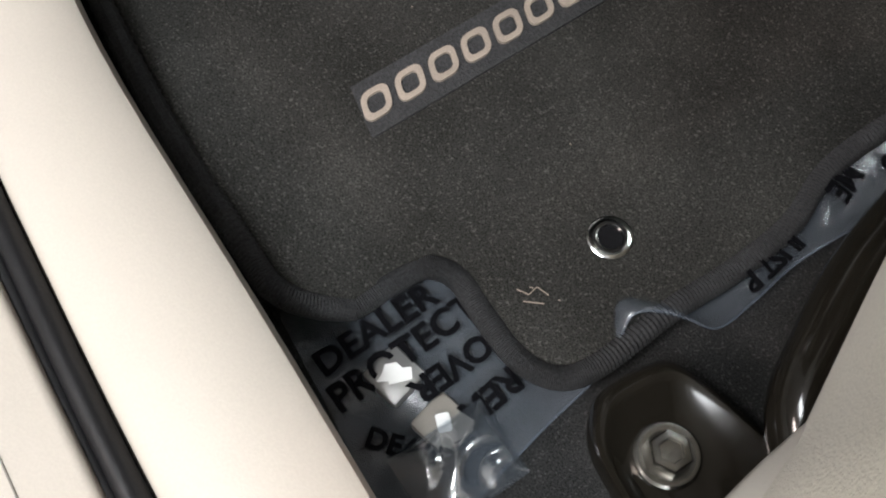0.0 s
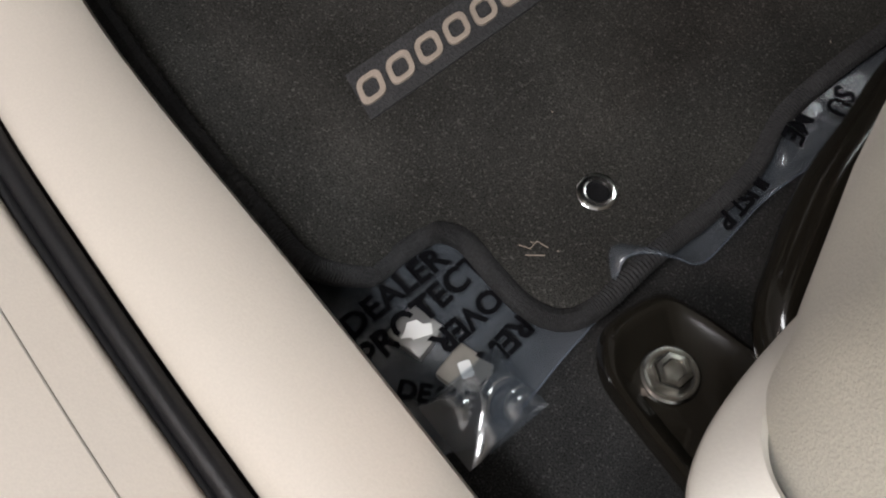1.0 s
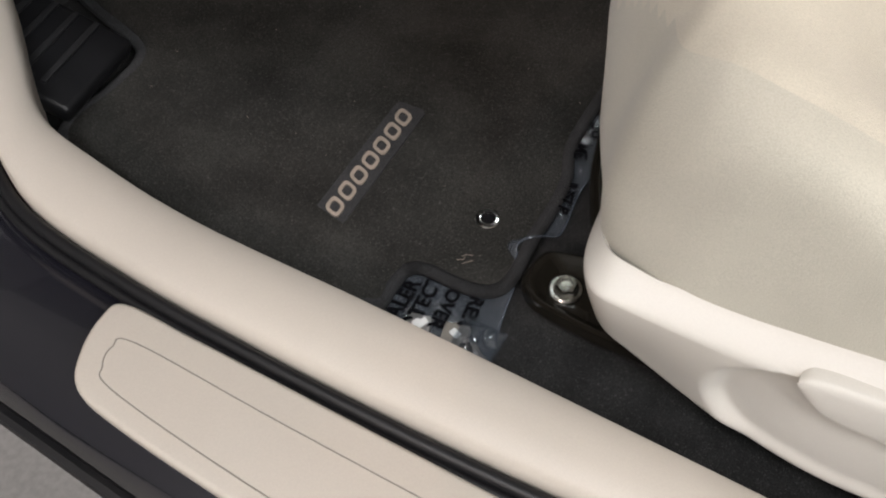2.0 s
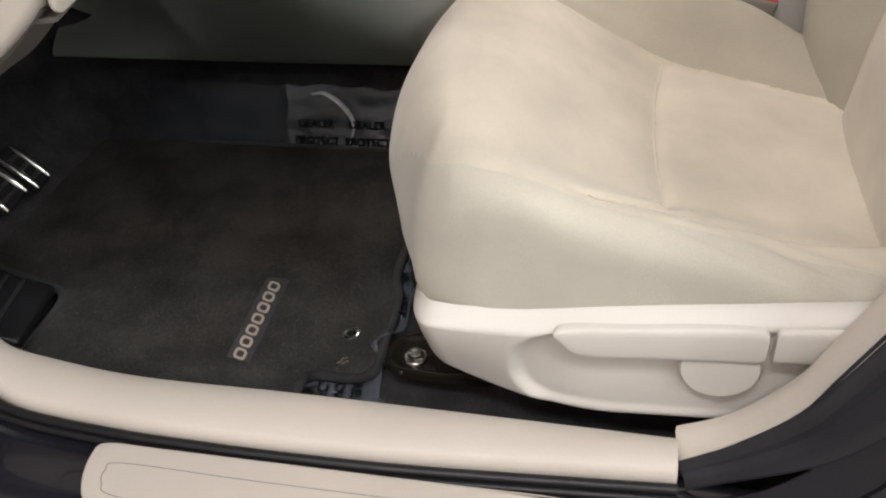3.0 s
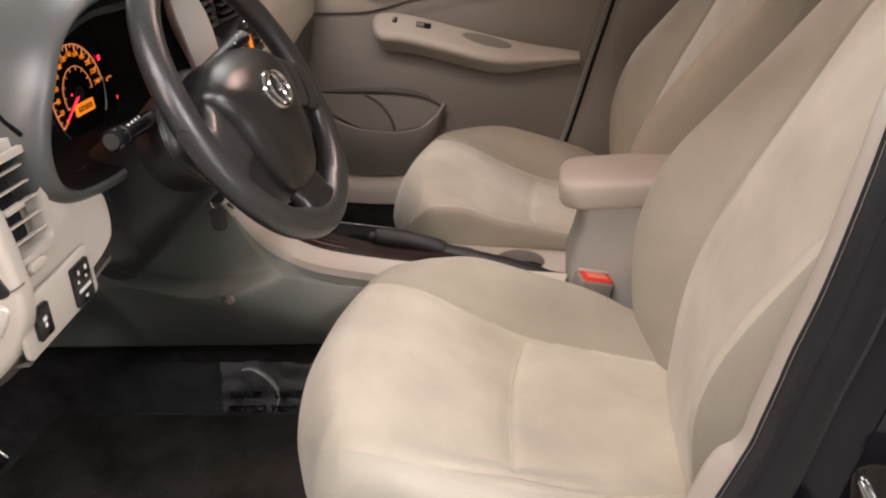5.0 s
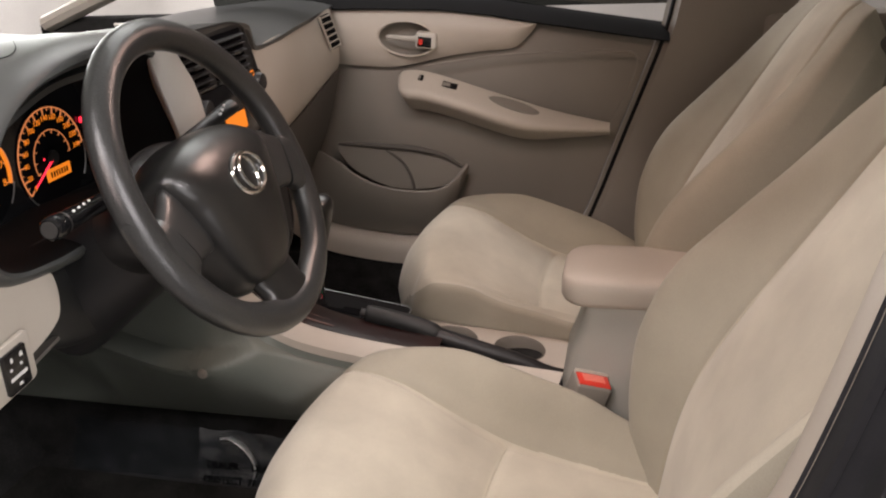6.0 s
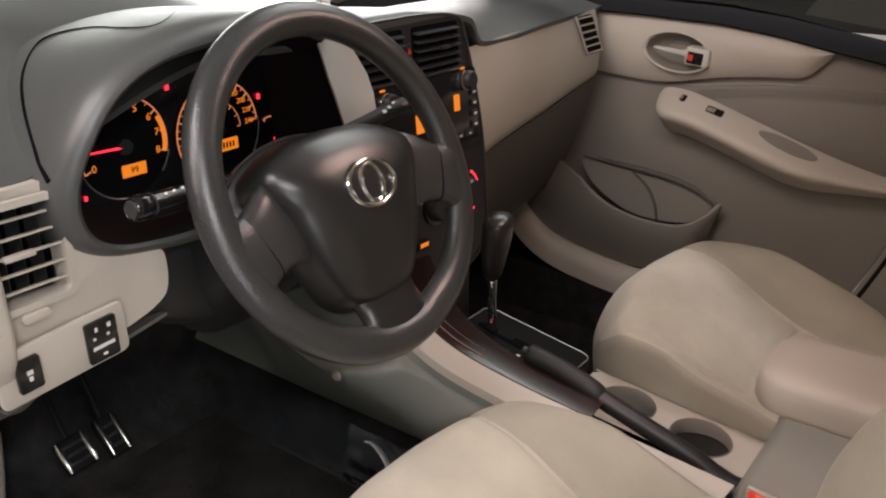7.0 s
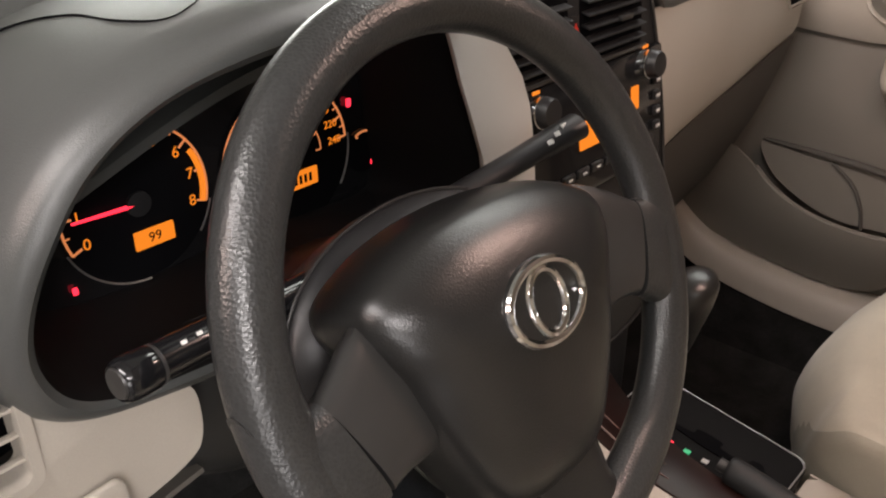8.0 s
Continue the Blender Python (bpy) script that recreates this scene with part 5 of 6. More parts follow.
switch(0.313, 0.8415, 0.034, 0.047, [(-0.006, 0.015, 0.003, 0.005), (0.008, 0.015, 0.004, 0.005), (-0.009, 0.005, 0.003, 0.003), (0.006, 0.005, 0.003, 0.003), (0.0, -0.006, 0.024, 0.004), (0.0, -0.016, 0.005, 0.003)], "black mirror switch with white markings")
switch(0.236, 0.8375, 0.024, 0.036, [(0, 0.003, 0.006, 0.005), (0, -0.004, 0.004, 0.005)], "small black traction switch")
# underside trim, its shade put into the taupe, and dash end
part("knee_edge", sheet([[Vector((-0.152 - 0.16 * f, y, 0.806 + 0.171 * max(0.0, y - 0.22) - 0.004 - 0.02 * f)) for f in np.linspace(0, 1, 8)] for y in np.linspace(0.215, 0.40, 16)], 0.004), M_SHADE, dash, "taupe underside panel, darkened for its shade")
endp = spline([(-0.127, 0.905), (-0.127, 0.875), (-0.133, 0.850), (-0.147, 0.826), (-0.166, 0.803), (-0.203, 0.774), (-0.242, 0.751), (-0.33, 0.70), (-0.44, 0.66), (-0.56, 0.68), (-0.62, 0.9), (-0.5, 1.0), (-0.30, 1.03), (-0.165, 1.015), (-0.138, 0.975), (-0.130, 0.94)], 110, True)
part("end_frame", slab([(p[0], p[1]) for p in endp], (0, 0.202, 0), (1, 0, 0), (0, 0, 1), 0.026, 0.008, 4), M_TRIM, dash, "beige frame round the dash end")
part("frame_joint", tube([(-0.134, 0.2012, 0.8885), (-0.128, 0.2012, 0.8905), (-0.1255, 0.2045, 0.8915), (-0.1252, 0.212, 0.892)], 0.0009, 6), M_SHADE, dash, "fine joint in the frame")
top_end = spline([(-0.138, 0.883), (-0.141, 0.905), (-0.150, 0.945), (-0.185, 0.985), (-0.30, 1.005), (-0.48, 0.98), (-0.58, 0.90), (-0.50, 0.8775), (-0.35, 0.8775), (-0.19, 0.8775)], 80, True)
part("end_cap", slab([(p[0], p[1]) for p in top_end], (0, 0.2000, 0), (1, 0, 0), (0, 0, 1), 0.02, 0.003, 3), M_DARKPAD, dash, "black dash end cap")
low_end = spline([(-0.160, 0.8735), (-0.149, 0.8733), (-0.1435, 0.8705), (-0.1435, 0.863), (-0.157, 0.843), (-0.178, 0.823), (-0.203, 0.801), (-0.229, 0.781), (-0.33, 0.72), (-0.45, 0.70), (-0.56, 0.86), (-0.50, 0.8735), (-0.35, 0.8735), (-0.22, 0.8735)], 120, True)
part("fuse_cover", slab([(p[0], p[1]) for p in low_end], (0, 0.1985, 0), (1, 0, 0), (0, 0, 1), 0.02, 0.0025, 3), M_SHIELD, dash, "pale grey fuse box cover")
# strip under the dash end, coloured dark where shade falls
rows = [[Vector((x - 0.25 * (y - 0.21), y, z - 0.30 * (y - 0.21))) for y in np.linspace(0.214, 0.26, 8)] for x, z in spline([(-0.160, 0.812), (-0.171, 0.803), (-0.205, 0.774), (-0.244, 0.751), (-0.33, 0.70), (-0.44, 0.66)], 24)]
part("end_underside", sheet(rows, 0.004), M_SHADE, dash, "taupe underside of the dash end, darkened for its shade")

# centre stack: pale flank, black face, vents, radio, heater controls
STACK_U, STACK_V = Vector((0, 1, 0)), Vector((-0.10, 0, 0.995))


def stack(y, z, h=0.0):
    """A point of the centre stack's face at height z."""
    return Vector((-0.140 - 0.10 * (z - 1.0) + h, y, z))


fac = spline([(0.640, 1.098), (0.70, 1.102), (0.84, 1.104), (0.935, 1.095), (0.955, 1.06), (0.975, 0.98), (0.985, 0.90), (0.985, 0.80), (0.965, 0.74), (0.90, 0.715), (0.78, 0.715), (0.735, 0.74), (0.715, 0.83), (0.70, 0.95), (0.682, 1.04)], 110, True)
rings = []
for off, k in ((-0.10, 1.0), (-0.004, 1.0), (0.0, 0.985), (0.0, 0.6), (0.0, 0.1)):
    rings.append([stack(0.84 + (p[0] - 0.84) * k, 0.90 + (p[1] - 0.90) * k, off) for p in fac])
part("stack_face", loft(rings), M_BLACK, dash, "black centre stack face")
fl = []
for z, y0, y1 in ((1.138, 0.603, 0.610), (1.112, 0.614, 0.629), (1.084, 0.625, 0.651), (1.058, 0.634, 0.671), (1.034, 0.644, 0.682), (0.995, 0.659, 0.691), (0.95, 0.670, 0.698), (0.90, 0.680, 0.706), (0.84, 0.688, 0.716), (0.78, 0.694, 0.730)):
    x = -0.113 - 0.10 * max(0.0, 0.97 - z)
    fl.append([Vector((x - 0.024, y0 + 0.02, z)), Vector((x - 0.006, y0 + 0.001, z))] + [Vector((x + 0.003 * math.sin(math.pi * f) + 0.020 * f - 0.003, y0 + (y1 - y0) * f, z)) for f in np.linspace(0.0, 1.0, 9)] + [Vector((x + 0.013, y1 + 0.003, z)), Vector((x - 0.04, y1 + 0.004, z))])
# colour made paler to stand for strong light the lamps don't bring
part("stack_flank", sheet(fl, 0.003), material("lit_satin_plastic", (0.76, 0.735, 0.68), 0.32, tint=0.04, coat=0.3), dash, "cream satin blade beside the centre stack, paled for strong light")
rim = [Vector(stack(p[0], p[1], 0.001)) for p in fac]
part("stack_edge", tube(rim + rim[:1], 0.0022, 6), M_SPOKE, dash, "dark silver edge of the centre stack")
for yc, w in ((0.757, 0.105), (0.882, 0.108)):
    o = stack(yc, 1.058, 0.0006)
    cv = part("centre_vent", slab(round_rect(w, 0.064, 0.006), o, STACK_U, STACK_V, 0.0006), M_INK, dash, "black centre air vent with thin slats")
    for k in range(5):
        part("slat", box(stack(yc, 1.035 + 0.0115 * k, 0.004), (0.010, w - 0.006, 0.0016), 0, (0, 14, 0)), M_BLACK, cv)
    part("sill", box(stack(yc, 1.024, 0.003), (0.008, w, 0.004), 0.001), M_SPOKE, cv)
    part("vent_tab", box(stack(yc + 0.01, 1.058, 0.009), (0.006, 0.02, 0.005), 0.001), M_SPOKE, cv)
part("hazard_switch", slab(round_rect(0.013, 0.03, 0.002), stack(0.819, 1.055, 0.002), STACK_U, STACK_V, 0.003, 0.0008), M_BLACK, dash, "black hazard switch")
part("hazard_mark", slab([(-0.004, -0.004), (0.004, -0.004), (0.0, 0.004)], stack(0.819, 1.060, 0.0028), STACK_U, STACK_V, 0.0006), M_RED, dash, "red triangle mark")
radio = base("car_radio", "black car radio with an amber display and two knobs", "car radio", stack(0.845, 0.93))
part("radio_face", slab(round_rect(0.245, 0.118, 0.006), stack(0.846, 0.962, 0.006), STACK_U, STACK_V, 0.006, 0.0015), M_GLOSS, radio)
part("display", slab(round_rect(0.066, 0.027, 0.002), stack(0.849, 0.961, 0.0068), STACK_U, STACK_V, 0.0008), M_AMBER, radio, "lit amber display")
part("side_display", slab(round_rect(0.014, 0.024, 0.002), stack(0.915, 0.975, 0.0068), STACK_U, STACK_V, 0.0008), M_AMBER, radio, "small lit amber window")
for y, z in ((0.757, 1.002), (0.940, 1.006)):
    kn = part("knob", lathe([(0.0145, 0), (0.0135, 0.012), (0.012, 0.0145), (0.0, 0.015)], stack(y, z - 0.002, 0.006), (1, 0, 0.1), 28), M_BLACK, radio)
    part("chrome_ring", lathe([(0.0148, 0.0), (0.0148, 0.004), (0.014, 0.0045)], stack(y, z - 0.002, 0.0062), (1, 0, 0.1), 28), M_CHROME, kn)
    part("amber_mark", box(stack(y - 0.006, z + 0.016, 0.0065), (0.001, 0.010, 0.003)), M_AMBER, radio, smooth=False)
for k in range(9):
    part("radio_button", box(stack(0.748 + 0.024 * k, 0.926, 0.007), (0.004, 0.019, 0.009), 0.0015), M_BLACK, radio)
    part("marking", box(stack(0.748 + 0.024 * k, 0.926, 0.0094), (0.0006, 0.006, 0.002)), M_WHITE, radio, smooth=False)
for k in range(4):
    part("side_button", box(stack(0.957, 0.985 - 0.016 * k, 0.007), (0.004, 0.012, 0.010), 0.0015), M_BLACK, radio)
    part("marking", box(stack(0.957, 0.985 - 0.016 * k, 0.0094), (0.0006, 0.007, 0.003)), M_WHITE, radio, smooth=False)
hv = base("heater_controls", "black heater controls with three round knobs and an amber lamp", "heater controls", stack(0.85, 0.83))
for y in (0.775, 0.852, 0.930):
    kn = part("knob", lathe([(0.024, 0), (0.022, 0.014), (0.019, 0.018), (0.0, 0.018)], stack(y, 0.835), (1, 0, 0.1), 32), M_BLACK, hv)
    part("collar", lathe([(0.029, 0.0), (0.029, 0.003), (0.025, 0.004)], stack(y, 0.835), (1, 0, 0.1), 32), M_GLOSS, kn)
    for a in range(5):
        t = radians(20 + 35 * a)
        part("marking", box(stack(y + 0.034 * math.cos(t), 0.835 + 0.034 * math.sin(t), 0.001), (0.0008, 0.004, 0.003)), M_WHITE, hv, smooth=False)
arc = [stack(0.930 + 0.034 * math.cos(t), 0.835 + 0.034 * math.sin(t), 0.001) for t in np.radians(np.linspace(60, -70, 14))]
part("warm_arc", tube(arc, 0.0014, 6), M_LAMP_RED, hv, "red warm scale")
part("button", box(stack(0.815, 0.785, 0.002), (0.004, 0.026, 0.013), 0.001), M_BLACK, hv)
part("button_lamp", box(stack(0.815, 0.787, 0.0045), (0.0008, 0.018, 0.006)), M_AMBER, hv, smooth=False)

# passenger fascia and glovebox
TOPE = [(0.978, 1.038), (1.08, 1.043), (1.2, 1.047), (1.36, 1.051), (1.47, 1.055)]
BOTE = [(0.995, 0.800), (1.03, 0.822), (1.09, 0.843), (1.2, 0.862), (1.293, 0.874), (1.40, 0.892), (1.49, 0.905)]
tp, bt = spline(TOPE, 40), spline(BOTE, 40)
rows = []
for a, b in zip(tp, bt):
    x0 = -0.165 - 0.022 * ((a[0] - 0.98) / 0.49)
    rows.append([Vector((x0 - 0.012 + 0.018 * math.sin(math.pi * (0.1 + 0.8 * f)) - 0.02 * max(0, f - 0.85) / 0.15, a[0] + (b[0] - a[0]) * f, a[1] + (b[1] - a[1]) * f)) for f in np.linspace(0, 1, 16)])
part("passenger_fascia", sheet(rows, 0.004), M_TRIM, dash, "beige passenger side fascia")
rows = []
for y in np.linspace(0.99, 1.50, 20):
    zt = curve_at([p[0] for p in BOTE], [p[1] for p in BOTE], y) + 0.012
    rows.append([Vector((-0.186 - 0.10 * f + 0.012 * math.sin(3 * f) - 0.02 * (y - 1.0), y, zt - 0.25 * f)) for f in np.linspace(0, 1, 10)])
# the shadow over the lid is put into its dark colour
part("glovebox", sheet(rows, 0.004), M_SHADE, dash, "taupe glovebox lid, darkened for its shadow")
VENT_U, VENT_V = Vector((-0.045, 1, 0)).normalized(), Vector((0.0, -0.60, 0.80))
vent_o = Vector((-0.1765, 1.424, 1.012))
dv = part("demister_vent", slab(round_rect(0.066, 0.096, 0.006), vent_o, VENT_U, VENT_V, 0.003), M_INK, dash, "small black slotted demister vent")
for k in range(6):
    slat = slab(round_rect(0.068, 0.0042, 0.0015), vent_o + VENT_V * (0.0175 * (k - 2.5)) + Vector((0.0016, 0, 0)), VENT_U, VENT_V, 0.003, 0.0006)
    part("slat", slat, M_TRIM, dv)
for k in (-1, 1):
    part("vent_side", slab(round_rect(0.005, 0.098, 0.002), vent_o + VENT_U * (0.0345 * k) + Vector((0.0012, 0, 0)), VENT_U, VENT_V, 0.004, 0.0008), M_TRIM, dv)

# ---- centre console ----
con = base("centre_console", "grey and beige centre console with wood trim and cup holders", "centre console", (0.15, 0.88, 0.36))
STRIP = [(-0.150, 0.690, 0.83), (-0.138, 0.700, 0.790), (-0.120, 0.712, 0.745), (-0.088, 0.724, 0.698), (-0.03, 0.736, 0.657), (0.06, 0.748, 0.630), (0.16, 0.760, 0.610), (0.25, 0.768, 0.595), (0.36, 0.775, 0.580)]
st_ = spline(STRIP, 60)
# side panel below the strip, one sweep from the firewall to the seat, its upper half pressed in as a bowl with a ledge
PANEL_Z = [0.490, 0.56, 0.61, 0.645, 0.68, 0.76, 0.85]
PANEL_Y = [0.768, 0.708, 0.667, 0.641, 0.648, 0.668, 0.692]
tops = [Vector((x, 0.712, 0.845)) for x in np.linspace(-0.62, -0.160, 60)] + [Vector(p) for p in st_]
rows = []
for hi in tops:
    x, w = hi.x, ease((hi.x + 0.15) / 0.12)
    lip = hi.z - 0.004 - 0.024 * ease((x + 0.15) / 0.08)
    # ahead of the screw the panel draws in towards the tunnel
    draw = 0.060 * ease((-0.15 - x) / 0.24)
    row = [Vector((x, 0.778, 0.486))]
    for z in np.linspace(0.490, lip, 48):
        f = (z - 0.490) / max(0.02, lip - 0.490)
        y = (1 - w) * curve_at(PANEL_Z, PANEL_Y, z) + w * (0.768 + (hi.y - 0.780) * f - 0.034 * math.sin(math.pi * f)) + draw * ease((z - 0.49) / 0.155)
        # ledge, left wall and fading right end of the bowl
        ledge = 0.650 + 0.05 * max(0.0, x + 0.13)
        y += 0.034 * ease((z - ledge) / 0.014) * ease((x + 0.345) / 0.030) * (1 - ease((x + 0.125) / 0.09))
        # folded back ahead of a slanting crease
        y += 0.45 * max(0.0, -0.360 - 0.3 * (z - 0.545) - x) * ease((z - 0.48) / 0.08)
        row.append(Vector((x, y, z)))
    fold = 0.45 * max(0.0, -0.360 - 0.3 * (lip - 0.545) - x)
    for dz, g in ((0.003, 0.3), (0.004, 0.7), (hi.z - 0.004 - lip, 1.0)):
        row.append(Vector((x, row[48].y + (max(hi.y + fold, row[48].y) - row[48].y) * g, lip + dz)))
    rows.append(row)
part("side_panel", sheet(rows, 0.004), M_PANEL, con, "grey-green console side panel")
part("panel_screw", lathe([(0.0075, 0), (0.0075, 0.002), (0.005, 0.0045), (0, 0.005)], (-0.133, 0.6405, 0.645), (0, -0.95, 0.1), 18), M_TRIM_DARK, con, "pale screw cap")
# beige strip
rows = []
for s in st_:
    w = 0.026
    rows.append([Vector((s[0], s[1] - 0.004, s[2] - 0.012)), Vector((s[0], s[1] - 0.003, s[2] + 0.001)), Vector((s[0] + 0.003, s[1] + 0.004, s[2] + 0.006)), Vector((s[0] + 0.006, s[1] + w * 0.6, s[2] + 0.012)), Vector((s[0] + 0.008, s[1] + w, s[2] + 0.014)), Vector((s[0] + 0.008, s[1] + w + 0.002, s[2] + 0.006))])
part("side_strip", sheet(rows, 0.003), M_TRIM, con, "beige strip sweeping along the console")
# wood trim inside it
rows = []
for s in st_[4:46]:
    rows.append([Vector((s[0] + 0.008, s[1] + 0.027, s[2] + 0.006)), Vector((s[0] + 0.008, s[1] + 0.030, s[2] + 0.013)), Vector((s[0] + 0.008, s[1] + 0.060, s[2] + 0.017)), Vector((s[0] + 0.008, max(s[1] + 0.085, 0.83), s[2] + 0.012)), Vector((s[0] + 0.008, max(s[1] + 0.088, 0.833), s[2] + 0.002))])
wood = part("wood_trim", sheet(rows, 0.003), M_WOOD, con, "dark red-brown gloss wood trim")
# two thin pinkish lines that run along the wood
for k in (0.042, 0.056):
    part("pink_line", tube([Vector((s_[0] + 0.008, s_[1] + k, s_[2] + 0.0155)) for s_ in st_[17:34]], [0.0004] + [0.0011] * 15 + [0.0004], 6), material("pinkish_line", (0.22, 0.13, 0.11), 0.35, tint=0.1), wood, "thin pinkish line along the wood")
# inner body
part("core", box((0.10, 0.898, 0.43), (0.60, 0.15, 0.10), 0.01), M_TRIM_DARK, con)
part("front_core", box((-0.25, 0.875, 0.62), (0.24, 0.19, 0.28), 0.02), M_BLACK, con)
gate_o = Vector((0.006, 0.890, 0.629))
gu, gv = Vector((0.98, 0.02, -0.17)).normalized(), Vector((0.02, 1, 0)).normalized()
gate = part("shift_gate", slab(round_rect(0.190, 0.118, 0.016), gate_o, gu, gv, 0.03, 0.004, 3), M_LINER, con, "black shift gate with lit position marks")
line = [gate_o + gu * a + gv * b + Vector((0, 0, 0.001)) for a, b in round_rect(0.186, 0.114, 0.015, 6)]
part("gate_line", tube(line + line[:1], 0.0009, 6), M_SILVER, gate, "thin silver outline")
for k, m_ in enumerate((M_WHITE, M_LAMP_RED, glow("green_mark", (0.05, 0.8, 0.35), 0.5), M_WHITE, M_WHITE, M_WHITE)):
    part("position_mark", box(gate_o + gu * (-0.045 + 0.020 * k) + gv * (-0.032 + 0.002 * k) + Vector((0, 0, 0.001)), (0.007, 0.006, 0.0012)), m_, gate, smooth=False)
slot = spline([(-0.07, 0.012), (-0.045, 0.012), (-0.04, 0.002), (-0.015, 0.003), (-0.012, 0.012), (0.015, 0.013), (0.018, 0.004), (0.045, 0.004), (0.05, 0.014), (0.062, 0.014), (0.062, -0.004), (0.0, -0.008), (-0.07, 0.0)], 50, True)
part("slot", slab([(p[0], p[1]) for p in slot], gate_o + Vector((0, 0, 0.0012)), gu, gv, 0.001), M_INK, gate)
sh = base("shift_lever", "black automatic shift lever with a chrome shaft", "shift lever", (-0.041, 0.882, 0.65))
part("shaft", tube([(-0.041, 0.888, 0.645), (-0.037, 0.880, 0.70), (-0.030, 0.868, 0.755)], [0.007, 0.0065, 0.0075], 14), M_CHROME, sh)
part("knob", tube(spline([(-0.033, 0.872, 0.738), (-0.028, 0.866, 0.765), (-0.020, 0.858, 0.80), (-0.012, 0.850, 0.832), (-0.010, 0.847, 0.845)], 14), [0.012, 0.016, 0.018, 0.020, 0.021, 0.0225, 0.024, 0.025, 0.026, 0.026, 0.0255, 0.023, 0.017, 0.006], 22, flat=0.8), M_HUB, sh)
# cup tray with two wells
CUPS = ((0.172, 0.926, 0.040), (0.285, 0.923, 0.041))


def tray_z(x):
    return 0.5770 - 0.10 * (x - 0.12)


bm = bmesh.new()
edges = []
outer = [(0.097, 0.795), (0.38, 0.795), (0.395, 0.81), (0.395, 0.965), (0.38, 0.977), (0.110, 0.977), (0.097, 0.965)]
for loop in [outer] + [ellipse(2 * r, 2 * r, 40, x, y) for x, y, r in CUPS] + [round_rect(0.235, 0.046, 0.02, 6, 0.232, 0.842)]:
    vs = [bm.verts.new((p[0], p[1], tray_z(p[0]))) for p in loop]
    edges += [bm.edges.new((vs[i], vs[(i + 1) % len(vs)])) for i in range(len(vs))]
bmesh.ops.triangle_fill(bm, edges=edges, use_beauty=True, use_dissolve=False, normal=(0, 0, 1))
tray = part("cup_tray", bm, M_TRIM, con, "beige tray with two cup wells", angle=20)
for x, y, r in CUPS:
    rings = [[Vector((x + r * k * math.cos(t), y + r * k * math.sin(t), tray_z(x + r * math.cos(t)) * (1 - g) + (tray_z(x) + dz) * g)) for t in (2 * math.pi * i / 40 for i in range(40))] for k, dz, g in ((1.06, 0.001, 0), (1.03, 0.0, 0), (1.0, 0.0, 0.02), (0.97, -0.012, 1), (0.90, -0.075, 1), (0.86, -0.080, 1), (0.05, -0.080, 1))]
    rings[0] = [v + Vector((0, 0, 0.0006)) for v in rings[0]]
    rings[1] = [v + Vector((0, 0, 0.0022)) for v in rings[1]]
    # wells of the beige tray, darkened in colour for the shade inside
    part("cup_well", loft(rings, caps=False), M_TRIM_DARK, tray)
part("brake_slot", slab(round_rect(0.232, 0.044, 0.02, 6, 0.232, 0.842), (0, 0, 0.535), (1, 0, 0), (0, 1, 0), 0.004), M_INK, con, "dark handbrake slot")
for y in (0.795, 0.977):
    part("tray_side", sheet([[Vector((x, y, tray_z(x) + 0.0)), Vector((x, y, 0.45))] for x in np.linspace(0.097, 0.40, 12)], 0.003), M_TRIM, con)
hb = base("handbrake", "black handbrake lever between the seats", "handbrake", (0.34, 0.845, 0.55))
part("lever", tube(spline([(0.352, 0.846, 0.556), (0.30, 0.845, 0.580), (0.23, 0.843, 0.602), (0.17, 0.842, 0.620), (0.15, 0.842, 0.627)], 20), 0.0135, 16), M_BLACK, hb)
part("grip", tube(spline([(0.165, 0.842, 0.622), (0.15, 0.842, 0.630), (0.115, 0.842, 0.640), (0.085, 0.841, 0.647), (0.060, 0.840, 0.652), (0.052, 0.840, 0.653)], 20), [0.0135, 0.0148] + [0.0152] * 14 + [0.0150, 0.0145, 0.013, 0.008], 18), M_DARKPAD, hb)
part("button", tube([(0.052, 0.840, 0.653), (0.043, 0.840, 0.655)], 0.007, 12), M_SPOKE, hb)
part("boot", tube(spline([(0.375, 0.846, 0.542), (0.35, 0.846, 0.552), (0.31, 0.845, 0.570)], 10), [0.024, 0.025, 0.024, 0.023, 0.022, 0.02, 0.019, 0.018, 0.016, 0.0145], 18), M_BLACK, hb, "soft black boot")
# armrest box
arm = base("armrest_box", "beige padded armrest box behind the cup holders", "armrest", (0.55, 0.89, 0.45))
rings = []
for z, x0, y0, y1 in ((0.46, 0.375, 0.800, 0.98), (0.575, 0.365, 0.802, 0.978), (0.61, 0.378, 0.810, 0.972), (0.65, 0.390, 0.818, 0.968), (0.675, 0.396, 0.824, 0.966), (0.695, 0.398, 0.826, 0.965)):
    rings.append([Vector((x0 + a * 0 + (0.30 if a > 0 else 0) + (0 if a > 0 else 0), b, z)) for a, b in ((-1, y0 + 0.012), (-1, y1 - 0.012))] + [Vector((x0 + 0.012, y1, z)), Vector((0.74, y1, z)), Vector((0.74, y0, z)), Vector((x0 + 0.012, y0, z))])
part("box_body", loft(rings), M_END, arm, "grey box body", angle=50)
lid_c = (0.547, 0.898)
rings = []
